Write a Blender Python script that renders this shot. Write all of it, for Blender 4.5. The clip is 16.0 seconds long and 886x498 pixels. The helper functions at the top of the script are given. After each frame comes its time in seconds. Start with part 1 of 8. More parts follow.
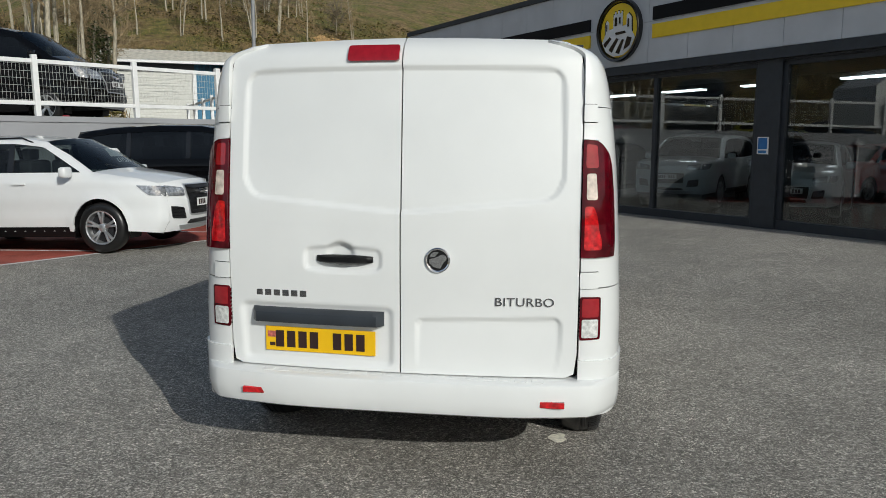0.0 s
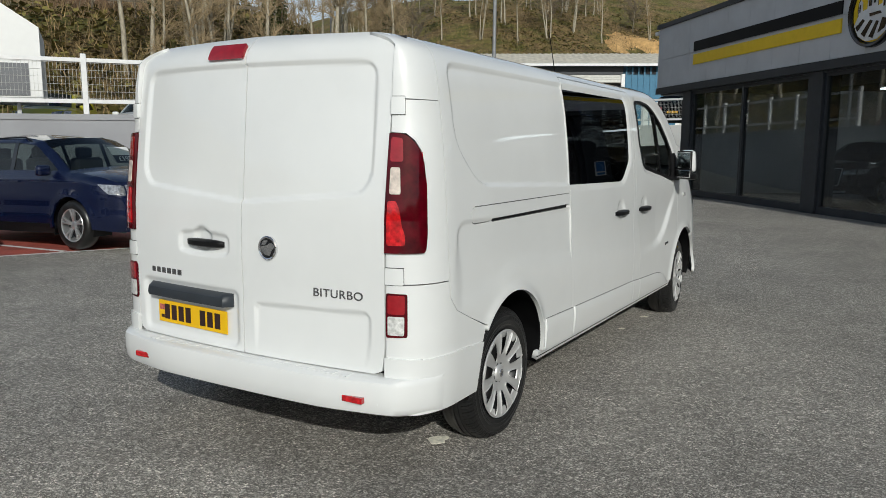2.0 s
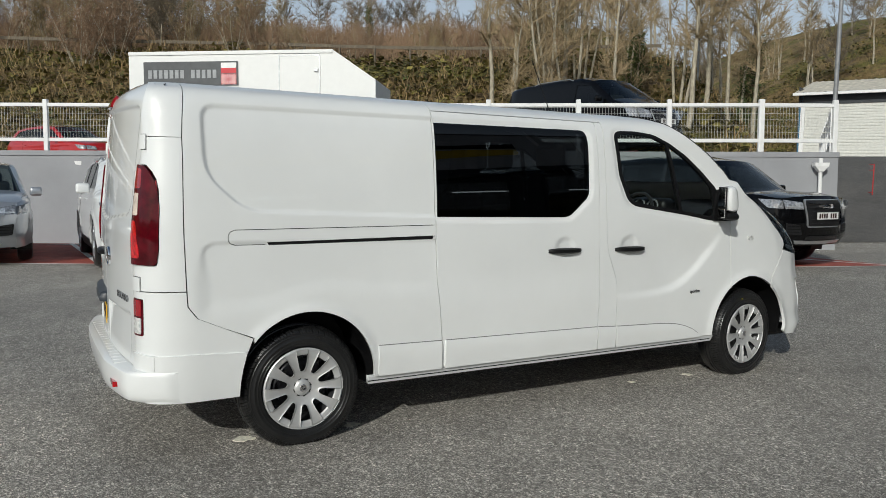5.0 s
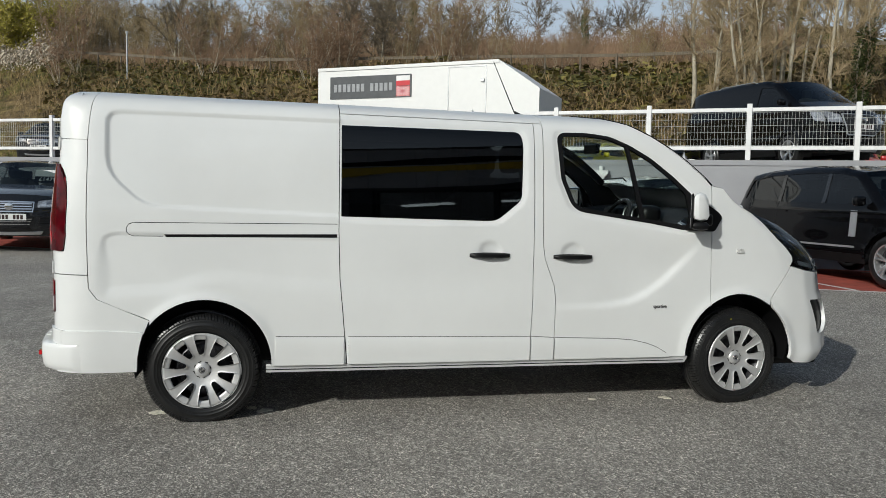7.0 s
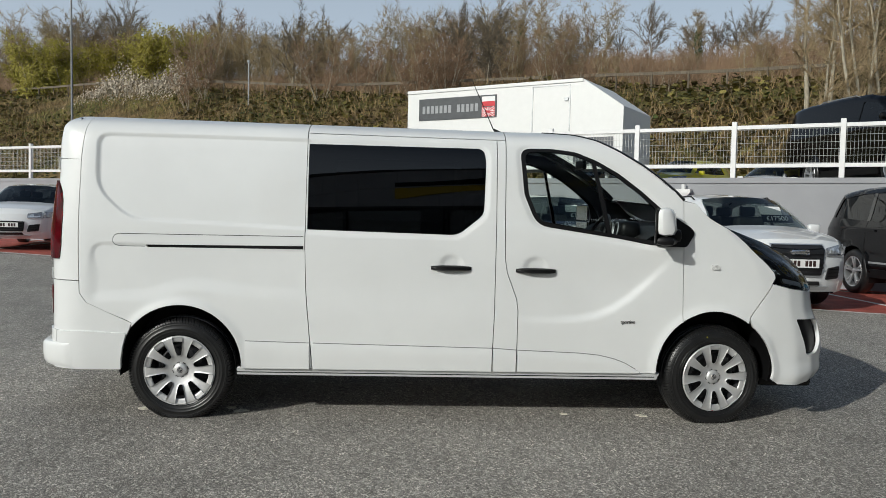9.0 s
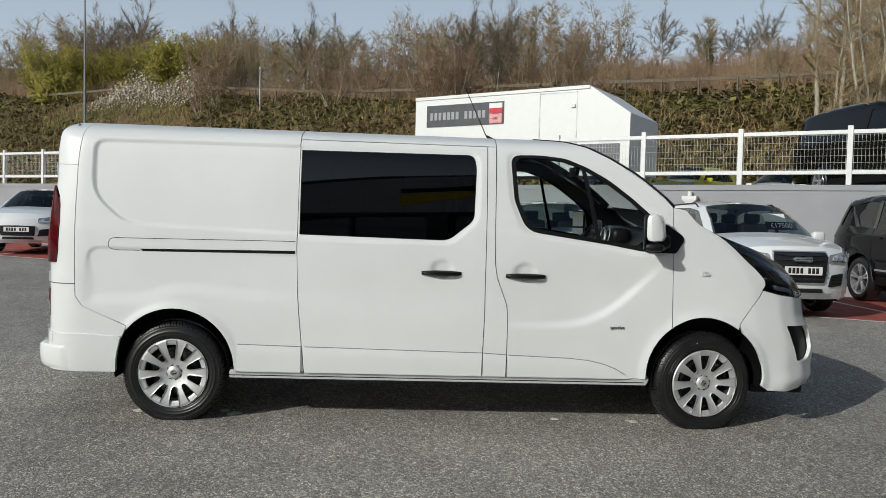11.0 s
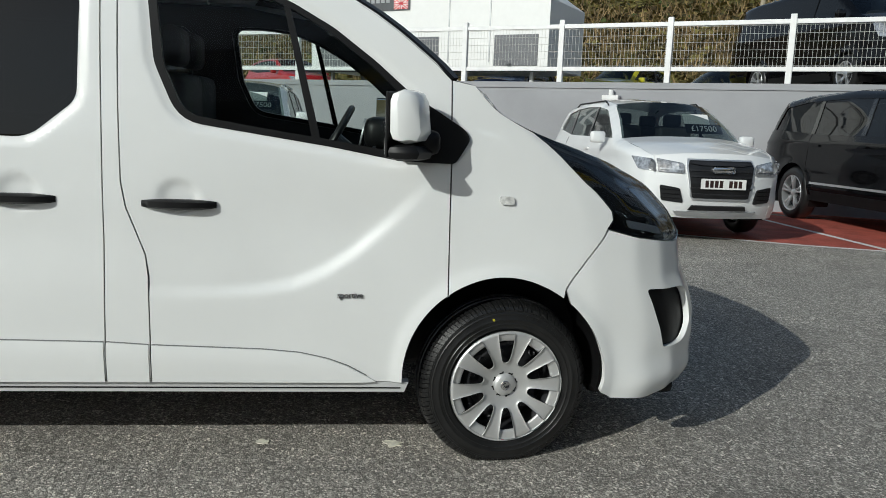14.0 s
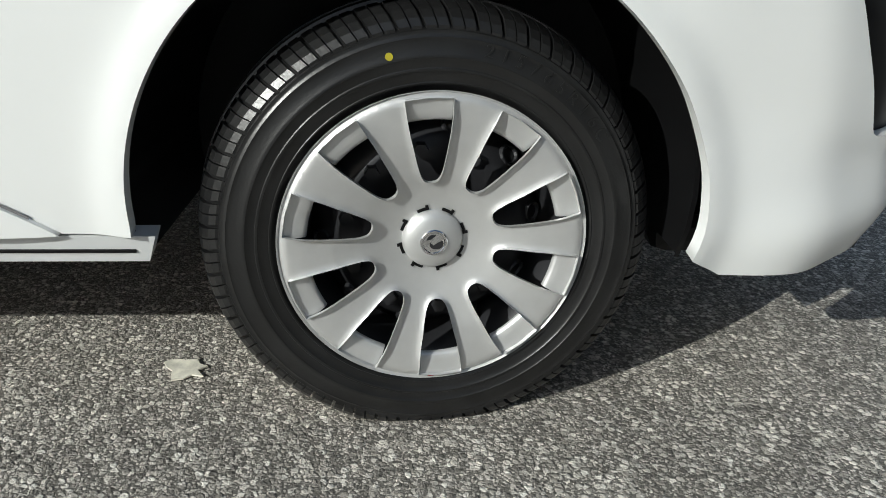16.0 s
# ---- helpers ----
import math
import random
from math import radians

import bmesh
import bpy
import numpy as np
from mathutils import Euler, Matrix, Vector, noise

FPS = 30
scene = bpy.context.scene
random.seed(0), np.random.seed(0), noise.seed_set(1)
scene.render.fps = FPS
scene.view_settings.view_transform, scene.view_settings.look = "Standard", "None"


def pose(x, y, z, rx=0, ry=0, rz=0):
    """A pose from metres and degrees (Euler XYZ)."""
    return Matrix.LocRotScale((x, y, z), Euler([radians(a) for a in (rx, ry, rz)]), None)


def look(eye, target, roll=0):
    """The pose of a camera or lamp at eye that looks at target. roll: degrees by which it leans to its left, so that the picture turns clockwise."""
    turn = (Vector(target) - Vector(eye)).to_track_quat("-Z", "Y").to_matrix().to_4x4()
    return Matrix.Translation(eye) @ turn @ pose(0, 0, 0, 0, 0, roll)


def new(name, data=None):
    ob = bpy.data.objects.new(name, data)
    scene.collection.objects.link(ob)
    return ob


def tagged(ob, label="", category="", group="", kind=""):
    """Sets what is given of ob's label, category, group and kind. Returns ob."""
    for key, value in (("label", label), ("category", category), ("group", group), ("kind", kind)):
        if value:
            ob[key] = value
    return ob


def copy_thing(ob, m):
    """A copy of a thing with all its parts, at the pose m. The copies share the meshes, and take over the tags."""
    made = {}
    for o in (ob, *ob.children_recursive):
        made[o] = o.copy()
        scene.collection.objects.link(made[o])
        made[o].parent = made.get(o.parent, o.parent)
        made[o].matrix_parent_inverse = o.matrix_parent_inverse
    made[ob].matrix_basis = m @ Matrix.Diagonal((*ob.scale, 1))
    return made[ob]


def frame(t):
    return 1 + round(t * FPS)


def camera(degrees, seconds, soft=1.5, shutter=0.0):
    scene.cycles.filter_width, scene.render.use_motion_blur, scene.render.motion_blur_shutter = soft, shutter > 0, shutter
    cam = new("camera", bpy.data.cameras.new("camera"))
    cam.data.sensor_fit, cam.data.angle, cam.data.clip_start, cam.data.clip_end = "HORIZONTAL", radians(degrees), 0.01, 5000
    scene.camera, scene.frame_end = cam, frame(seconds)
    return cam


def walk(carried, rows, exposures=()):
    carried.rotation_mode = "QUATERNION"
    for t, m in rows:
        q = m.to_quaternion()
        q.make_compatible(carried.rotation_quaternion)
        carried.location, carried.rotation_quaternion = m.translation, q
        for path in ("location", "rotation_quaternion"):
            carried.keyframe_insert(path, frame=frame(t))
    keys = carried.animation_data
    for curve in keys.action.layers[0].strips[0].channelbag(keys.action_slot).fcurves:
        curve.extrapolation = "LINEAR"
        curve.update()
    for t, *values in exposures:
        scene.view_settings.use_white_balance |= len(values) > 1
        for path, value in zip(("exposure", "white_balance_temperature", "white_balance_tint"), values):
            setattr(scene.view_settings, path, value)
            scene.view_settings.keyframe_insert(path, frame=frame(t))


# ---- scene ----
cam = camera(59.6, 16.0, soft=0.75)
PATH = [
    (0, (0.685, -3.16, 1.48), (0.384, -1.2, 1.219), 0.3),
    (0.5, (1.195, -3.062, 1.489), (0.687, -1.146, 1.222), 0.4),
    (1, (1.642, -2.865, 1.492), (0.954, -1.006, 1.221), 0.5),
    (1.5, (2.134, -2.698, 1.485), (1.281, -0.91, 1.212), 0.6),
    (2, (2.596, -2.48, 1.471), (1.585, -0.776, 1.201), 0.5),
    (2.5, (3.091, -2.248, 1.474), (1.932, -0.64, 1.209), 0.6),
    (3, (3.536, -1.981, 1.474), (2.235, -0.484, 1.217), 0.7),
    (3.5, (3.909, -1.618, 1.495), (2.478, -0.242, 1.252), 0.8),
    (4, (4.31, -1.261, 1.493), (2.759, -0.017, 1.268), 0.8),
    (4.5, (4.626, -0.837, 1.492), (2.973, 0.269, 1.286), 0.8),
    (7, (5.593, 1.427, 1.479), (3.644, 1.835, 1.299), 1.5),
    (7.5, (5.712, 1.792, 1.474), (3.74, 2.079, 1.302), 1.5),
    (8, (5.766, 2.067, 1.463), (3.782, 2.262, 1.302), 1.4),
    (8.5, (5.845, 2.285, 1.471), (3.855, 2.417, 1.321), 1.3),
    (11, (5.949, 2.522, 1.471), (3.954, 2.595, 1.351), 1.6),
    (11.5, (5.794, 2.636, 1.441), (3.801, 2.741, 1.319), 1.8),
    (12, (5.468, 2.826, 1.439), (3.478, 2.979, 1.317), 1.9),
    (12.5, (5.098, 3.122, 1.435), (3.111, 3.318, 1.314), 2.0),
    (13, (4.685, 3.369, 1.424), (2.703, 3.596, 1.281), 2.0),
    (13.5, (4.229, 3.625, 1.413), (2.252, 3.854, 1.211), 2.0),
    (14, (3.765, 3.904, 1.376), (1.808, 4.111, 1.02), 2.3),
    (14.5, (3.218, 4.1, 1.311), (1.316, 4.285, 0.713), 2.6),
    (15, (2.67, 4.303, 1.199), (0.839, 4.41, 0.390), 1.8),
    (15.5, (2.187, 4.403, 1.008), (0.392, 4.443, 0.100), 1.8),
    (16, (1.942, 4.429, 0.766), (0.108, 4.537, -0.051), 1.3),
]
walk(cam, [(t, look(eye, target, roll)) for t, eye, target, roll in PATH], exposures=[(0.0, -0.48, 6290, 6.0), (4.5, -0.48, 6290, 6.0), (8.0, -0.40, 6290, 6.0), (12.5, -0.40, 6290, 6.0), (13.5, -0.40, 6180, 3.5), (14.5, -0.31, 6160, 3.5), (15.5, -0.16, 6190, 4.5), (16.0, 0.03, 6190, 4.5)])

# ---- light ----
SUN_EL, SUN_X, SUN_Y = radians(26.6), 0.648, -0.762
sun_dir = Vector((SUN_X, SUN_Y, 0)).normalized() * math.cos(SUN_EL) + Vector((0, 0, math.sin(SUN_EL)))
world = bpy.data.worlds.new("world")
scene.world = world
world.use_nodes = True
wn = world.node_tree.nodes
sky = wn.new("ShaderNodeTexSky")
sky.sky_type, sky.sun_disc = "NISHITA", False
sky.sun_elevation, sky.sun_rotation = SUN_EL, math.atan2(SUN_X, SUN_Y)
sky.air_density, sky.dust_density, sky.ozone_density = 1.2, 2.3, 1.0
wn["Background"].inputs["Strength"].default_value = 0.088
# pale haze that thins out from the horizon upwards, all round
wl = world.node_tree.links
wdir, wsep, wband, wmix = wn.new("ShaderNodeTexCoord"), wn.new("ShaderNodeSeparateXYZ"), wn.new("ShaderNodeMapRange"), wn.new("ShaderNodeMix")
wband.interpolation_type = "SMOOTHSTEP"
for k, v in (("From Min", -0.05), ("From Max", 0.75), ("To Min", 0.78), ("To Max", 0.0)):
    wband.inputs[k].default_value = v
wmix.data_type = "RGBA"
wmix.inputs["B"].default_value = (9.3, 10.3, 12.0, 1)
wl.new(wdir.outputs["Generated"], wsep.inputs["Vector"])
wl.new(wsep.outputs["Z"], wband.inputs["Value"])
wl.new(wband.outputs["Result"], wmix.inputs["Factor"])
wl.new(sky.outputs["Color"], wmix.inputs["A"])
wl.new(wmix.outputs["Result"], wn["Background"].inputs["Color"])
sun_data = bpy.data.lights.new("sun", "SUN")
sun_data.energy, sun_data.angle, sun_data.color = 3.85, radians(0.6), (1.0, 0.97, 0.91)
sun = new("sun", sun_data)
sun.matrix_world = look((0, 0, 30), Vector((0, 0, 30)) - sun_dir)

# ---- materials ----
class Mat:
    """A small builder round one node material."""

    def __init__(self, name):
        self.m = bpy.data.materials.new(name)
        self.m.use_nodes = True
        self.t = self.m.node_tree
        self.b = self.t.nodes["Principled BSDF"]

    def node(self, kind, **values):
        n = self.t.nodes.new(kind)
        for k, v in values.items():
            n.inputs[k.replace("_", " ")].default_value = v
        return n

    def link(self, a, b):
        self.t.links.new(a, b)

    def coords(self, scale=(1, 1, 1), kind="Object"):
        c = self.t.nodes.new("ShaderNodeTexCoord")
        mp = self.node("ShaderNodeMapping")
        mp.inputs["Scale"].default_value = scale
        self.link(c.outputs[kind], mp.inputs["Vector"])
        return mp.outputs["Vector"]

    def noise(self, vec, scale, detail=4.0, rough=0.55):
        n = self.node("ShaderNodeTexNoise", Scale=scale, Detail=detail, Roughness=rough)
        self.link(vec, n.inputs["Vector"])
        return n.outputs["Fac"]

    def ramp(self, fac, stops):
        r = self.t.nodes.new("ShaderNodeValToRGB")
        e = r.color_ramp.elements
        while len(e) < len(stops):
            e.new(0.5)
        for el, (p, c) in zip(e, stops):
            el.position = p
            el.color = (*c, 1) if not isinstance(c, (int, float)) else (c, c, c, 1)
        self.link(fac, r.inputs["Fac"])
        return r.outputs["Color"]

    def mix(self, fac, a, b, mode="MIX"):
        n = self.t.nodes.new("ShaderNodeMix")
        n.data_type, n.blend_type = "RGBA", mode
        for sock, v in ((n.inputs["Factor"], fac), (n.inputs["A"], a), (n.inputs["B"], b)):
            if hasattr(v, "node"):
                self.link(v, sock)
            elif isinstance(v, (int, float)):
                sock.default_value = v if sock.type == "VALUE" else (v, v, v, 1)
            else:
                sock.default_value = (*v, 1)
        return n.outputs["Result"]

    def bump(self, height, strength, distance):
        n = self.node("ShaderNodeBump", Strength=strength, Distance=distance)
        self.link(height, n.inputs["Height"])
        self.link(n.outputs["Normal"], self.b.inputs["Normal"])
        return n

    def set(self, **values):
        for k, v in values.items():
            sock = self.b.inputs[k.replace("_", " ")]
            if hasattr(v, "node"):
                self.link(v, sock)
            elif sock.type == "RGBA" and len(v) == 3:
                sock.default_value = (*v, 1)
            else:
                sock.default_value = v
        return self


def plain(name, color, rough=0.5, metal=0.0, vary=0.15, scale=6.0, bump=0.0, bump_scale=60.0, kind="Object", **more):
    """A surface of one paint or stuff with a fine and a coarse variation."""
    w = Mat(name)
    v = w.coords(kind=kind)
    n = w.noise(v, scale, 6.0)
    lo, hi = [c * (1 - vary) for c in color], [min(1, c * (1 + vary)) for c in color]
    w.set(Base_Color=w.ramp(n, [(0.3, lo), (0.7, hi)]), Roughness=rough, Metallic=metal, **more)
    if bump:
        w.bump(w.noise(v, bump_scale, 3.0), bump, 0.01)
    return w.m


def car_paint(name, color, rough=0.3, metal=0.0, coat=1.0):
    w = Mat(name)
    v = w.coords(kind="Generated")
    n = w.noise(w.coords(), 1.7, 5.0)
    dirt = w.ramp(n, [(0.35, [c * 0.94 for c in color]), (0.7, color)])
    w.set(Base_Color=dirt, Roughness=rough, Metallic=metal, Coat_Weight=coat, Coat_Roughness=0.03, Specular_IOR_Level=0.5 if max(color) > 0.2 else 0.15)
    return w.m


def glass(name, tint, rough=0.0, gloss=0.05):
    """A thin tinted pane: clear view and mirror, mixed by the angle of view."""
    w = Mat(name)
    w.t.nodes.remove(w.b)
    out = w.t.nodes["Material Output"]
    tr, gl, mx = w.node("ShaderNodeBsdfTransparent"), w.node("ShaderNodeBsdfGlossy"), w.node("ShaderNodeMixShader")
    tr.inputs["Color"].default_value = (*tint, 1)
    gl.inputs["Roughness"].default_value = rough
    lw = w.node("ShaderNodeLayerWeight", Blend=0.5)
    pw, ml = w.t.nodes.new("ShaderNodeMath"), w.t.nodes.new("ShaderNodeMath")
    pw.operation, ml.operation = "POWER", "MULTIPLY_ADD"
    pw.inputs[1].default_value = 4.5
    ml.inputs[1].default_value, ml.inputs[2].default_value = 0.9 - gloss, gloss
    w.link(lw.outputs["Facing"], pw.inputs[0])
    w.link(pw.outputs[0], ml.inputs[0])
    w.link(ml.outputs[0], mx.inputs["Fac"])
    w.link(tr.outputs["BSDF"], mx.inputs[1])
    w.link(gl.outputs["BSDF"], mx.inputs[2])
    w.link(mx.outputs["Shader"], out.inputs["Surface"])
    return w.m


def asphalt(name, tone=1.0):
    """Worn macadam: rounded chippings of several greys and buffs set in dark binder, with broad stains."""
    w = Mat(name)
    v = w.coords()
    warp = w.mix(0.012, v, w.noise(v, 90.0, 2.0))

    def stones(scale, edge):
        n = w.node("ShaderNodeTexVoronoi", Scale=scale)
        w.link(warp, n.inputs["Vector"])
        body = w.ramp(n.outputs["Distance"], [(edge, 1.0), (edge + 0.22, 0.0)])
        return n, body

    big, big_body = stones(92.0, 0.40)
    small, small_body = stones(200.0, 0.38)
    grit = w.noise(v, 330.0, 4.0, 0.7)
    greys = [(0.12, (0.15, 0.138, 0.121)), (0.38, (0.365, 0.338, 0.295)), (0.62, (0.56, 0.523, 0.463)), (0.82, (0.76, 0.715, 0.64)), (0.92, (0.90, 0.86, 0.78))]
    binder = w.ramp(grit, [(0.36, (0.060, 0.056, 0.049)), (0.64, (0.25, 0.232, 0.203))])
    fine = w.mix(small_body, binder, w.ramp(small.outputs["Color"], greys))
    sep = w.t.nodes.new("ShaderNodeSeparateColor")
    w.link(big.outputs["Color"], sep.inputs["Color"])
    chosen = w.ramp(sep.outputs["Green"], [(0.30, 0.0), (0.36, 1.0)])
    col = w.mix(w.mix(1.0, big_body, chosen, "MULTIPLY"), fine, w.ramp(sep.outputs["Red"], greys))
    col = w.mix(1.0, col, w.ramp(w.noise(v, 22.0, 4.0, 0.7), [(0.30, 0.66), (0.55, 1.0), (0.72, 1.25)]), "MULTIPLY")
    stain = w.ramp(w.noise(v, 0.35, 6.0, 0.6), [(0.3, 0.74), (0.7, 1.14)])
    patch = w.ramp(w.noise(v, 2.7, 5.0, 0.65), [(0.3, 0.84), (0.7, 1.10)])
    col = w.mix(1.0, w.mix(1.0, col, stain, "MULTIPLY"), patch, "MULTIPLY")
    if tone != 1.0:
        col = w.mix(1.0, col, tone, "MULTIPLY")
    w.set(Base_Color=col, Roughness=0.75)
    w.bump(w.mix(0.35, w.mix(1.0, big_body, chosen, "MULTIPLY"), small_body), 0.6, 0.005)
    return w.m


M = {
    "asphalt": asphalt("asphalt"),
    "asphalt_new": asphalt("newer_dark_asphalt", 0.42),
    "bay_red": plain("red_bay_paint", (0.37, 0.080, 0.055), 0.75, vary=0.3, scale=3.0, bump=0.5, bump_scale=120),
    "line": plain("white_line_paint", (0.72, 0.71, 0.68), 0.7, vary=0.2, scale=9.0, bump=0.3, bump_scale=120),
    "wall_grey": plain("grey_render", (0.315, 0.32, 0.335), 0.85, vary=0.10, scale=0.8, bump=0.25, bump_scale=40),
    "white_gloss": plain("white_gloss_paint", (0.78, 0.78, 0.77), 0.4, vary=0.06),
    "cladding": plain("grey_cladding", (0.57, 0.58, 0.60), 0.4, vary=0.08, scale=1.2),
    "dark_trim": plain("dark_grey_metal", (0.024, 0.029, 0.036), 0.45, vary=0.15),
    "yellow": plain("yellow_sign", (0.90, 0.62, 0.015), 0.4, vary=0.04),
    "black": plain("black_plastic", (0.006, 0.006, 0.0065), 0.45, vary=0.2, Specular_IOR_Level=0.25),
    "black_gloss": plain("black_gloss", (0.008, 0.008, 0.009), 0.12, vary=0.1, Coat_Weight=0.5),
    "rubber": plain("tyre_rubber", (0.012, 0.012, 0.0122), 0.33, vary=0.35, scale=14, bump=0.05, bump_scale=180, Specular_IOR_Level=0.5),
    "silver": plain("silver_paint", (0.62, 0.63, 0.65), 0.34, 0.75, vary=0.05),
    "chrome": plain("chrome", (0.75, 0.75, 0.76), 0.08, 1.0, vary=0.02),
    "steel": plain("galvanised_steel", (0.42, 0.43, 0.44), 0.45, 0.6, vary=0.15),
    "wire": plain("white_wire", (0.62, 0.62, 0.58), 0.5, vary=0.1),
    "van_white": car_paint("van_white_paint", (0.80, 0.81, 0.80), 0.35),
    "concrete": plain("concrete", (0.36, 0.36, 0.34), 0.9, vary=0.15, scale=1.5, bump=0.3),
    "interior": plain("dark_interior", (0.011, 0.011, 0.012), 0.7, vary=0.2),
    "pane_dark": glass("privacy_glass", (0.03, 0.035, 0.04)),
    "pane": glass("clear_glass", (0.86, 0.91, 0.89), 0.0, 0.02),
    "pane_shop": glass("shop_glass", (0.74, 0.78, 0.78), 0.0, 0.095),
    "blue_clad": plain("blue_steel_cladding", (0.035, 0.16, 0.27), 0.5, vary=0.1),
    "roller": plain("pale_roller_shutter", (0.62, 0.62, 0.58), 0.5, vary=0.08),
    "roof_sheet": plain("weathered_roof_sheet", (0.60, 0.555, 0.46), 0.85, vary=0.25, scale=2.0),
}


# ---- mesh tools ----
def finish(bm, name, material, smooth=None):
    me = bpy.data.meshes.new(name)
    bm.normal_update()
    bm.to_mesh(me)
    bm.free()
    for m in material if isinstance(material, (list, tuple)) else (material,):
        me.materials.append(m)
    if smooth is not None:
        me.shade_smooth()
        if smooth < 180:
            me.set_sharp_from_angle(angle=radians(smooth))
    return me


def part(name, bm, material, parent, label="", smooth=None):
    ob = new(name, finish(bm, name, material, smooth))
    ob.parent = parent
    if label:
        ob["label"] = label
    return ob


def solo(name, bm, material, label, category="", group="", kind="", smooth=None):
    return tagged(new(name, finish(bm, name, material, smooth)), label, category, group, kind)


def thing(name, m, label, category, group="", kind=""):
    ob = new(name)
    ob.matrix_world = m
    ob.empty_display_size = 0.3
    return tagged(ob, label, category, group, kind)


def box(bm, x0, x1, y0, y1, z0, z1, bevel=0.0, m=None):
    made = bmesh.ops.create_cube(bm, size=1)["verts"]
    for v in made:
        v.co = Vector(((x0 + x1) / 2 + v.co.x * (x1 - x0), (y0 + y1) / 2 + v.co.y * (y1 - y0), (z0 + z1) / 2 + v.co.z * (z1 - z0)))
    if bevel:
        edges = list({e for v in made for e in v.link_edges})
        out = bmesh.ops.bevel(bm, geom=edges, offset=bevel, segments=2, affect="EDGES", profile=0.5)
        made = list({v for f in out["faces"] for v in f.verts} | {v for v in made if v.is_valid})
    if m is not None:
        for v in made:
            v.co = m @ v.co
    return made


def new_box(*a, **k):
    bm = bmesh.new()
    box(bm, *a, **k)
    return bm


def tube(bm, a, b, r0, r1=None, sides=8, caps=True):
    """A tapered rod from a to b."""
    a, b = Vector(a), Vector(b)
    r1 = r0 if r1 is None else r1
    q = (b - a).to_track_quat("Z", "Y").to_matrix()
    rings = []
    for c, r in ((a, r0), (b, r1)):
        rings.append([bm.verts.new(c + q @ Vector((r * math.cos(2 * math.pi * i / sides), r * math.sin(2 * math.pi * i / sides), 0))) for i in range(sides)])
    for i in range(sides):
        bm.faces.new((rings[0][i], rings[0][(i + 1) % sides], rings[1][(i + 1) % sides], rings[1][i]))
    if caps:
        bm.faces.new(rings[0][::-1])
        bm.faces.new(rings[1])


def prism(bm, outline, depth, m):
    """A plate with the outline (x, y points) from z = 0 to depth, set by the matrix m."""
    n = len(outline)
    lo = [bm.verts.new(m @ Vector((x, y, 0))) for x, y in outline]
    hi = [bm.verts.new(m @ Vector((x, y, depth))) for x, y in outline]
    bm.faces.new(lo[::-1])
    bm.faces.new(hi)
    for i in range(n):
        bm.faces.new((lo[i], lo[(i + 1) % n], hi[(i + 1) % n], hi[i]))
    bmesh.ops.recalc_face_normals(bm, faces=bm.faces[:])


def lathe(bm, profile, sides=48, m=Matrix(), closed=False):
    """Turns (r, h) points round the z axis."""
    rings = []
    for r, h in profile:
        if r < 1e-6:
            rings.append([bm.verts.new(m @ Vector((0, 0, h)))])
        else:
            rings.append([bm.verts.new(m @ Vector((r * math.cos(2 * math.pi * i / sides), r * math.sin(2 * math.pi * i / sides), h))) for i in range(sides)])
    pairs = list(zip(rings, rings[1:])) + ([(rings[-1], rings[0])] if closed else [])
    for a, b in pairs:
        for i in range(sides):
            j = (i + 1) % sides
            q = [a[i % len(a)], a[j % len(a)], b[j % len(b)], b[i % len(b)]]
            q = [v for k, v in enumerate(q) if v not in q[:k]]
            if len(q) > 2:
                bm.faces.new(q)
    return rings


def grid_mesh(bm, rows):
    """Quads over rows of points."""
    vs = [[bm.verts.new(p) for p in r] for r in rows]
    for a, b in zip(vs, vs[1:]):
        for i in range(len(a) - 1):
            bm.faces.new((a[i], a[i + 1], b[i + 1], b[i]))
    return vs


def lerp(table, x):
    return float(np.interp(x, [a for a, _ in table], [b for _, b in table]))


def smoothstep(a, b, x):
    t = min(1.0, max(0.0, (x - a) / (b - a)))
    return t * t * (3 - 2 * t)


def text_mesh(body, size, depth=0.002, spacing=1.0, align="CENTER"):
    """Letters in the built-in font as a mesh in the xy plane."""
    cu = bpy.data.curves.new("letters", "FONT")
    cu.body, cu.size, cu.extrude, cu.align_x, cu.align_y, cu.space_character = body, size, depth, align, "CENTER", spacing
    ob = bpy.data.objects.new("letters", cu)
    scene.collection.objects.link(ob)
    me = bpy.data.meshes.new_from_object(ob.evaluated_get(bpy.context.evaluated_depsgraph_get()))
    bpy.data.objects.remove(ob)
    bpy.data.curves.remove(cu)
    return me


def letters(name, body, size, material, parent, m, depth=0.002, spacing=1.0, sx=1.0, label=""):
    me = text_mesh(body, size, depth, spacing)
    me.transform(m @ Matrix.Diagonal((sx, 1, 1, 1)))
    me.materials.clear()
    me.materials.append(material)
    ob = new(name, me)
    ob.parent = parent
    if label:
        ob["label"] = label
    return ob


# ---- the yard ----
U = Vector((0.52, 0.8542, 0))          # along the retaining wall
N = Vector((-0.8542, 0.52, 0))         # behind it, towards the hill
O = Vector((-12.2, 8.02, 0))           # one fence post
FAR = Vector((-4.5, 22.96, 0))        # far corner of the showroom's fascia
D = Vector((0.626, -0.780, 0))         # along the showroom, towards the near end
IN = Vector((0.780, 0.626, 0))         # into the showroom
DECK = 2.35


def pq(x, y):
    v = Vector((x, y, 0)) - O
    return v.dot(U), v.dot(N)


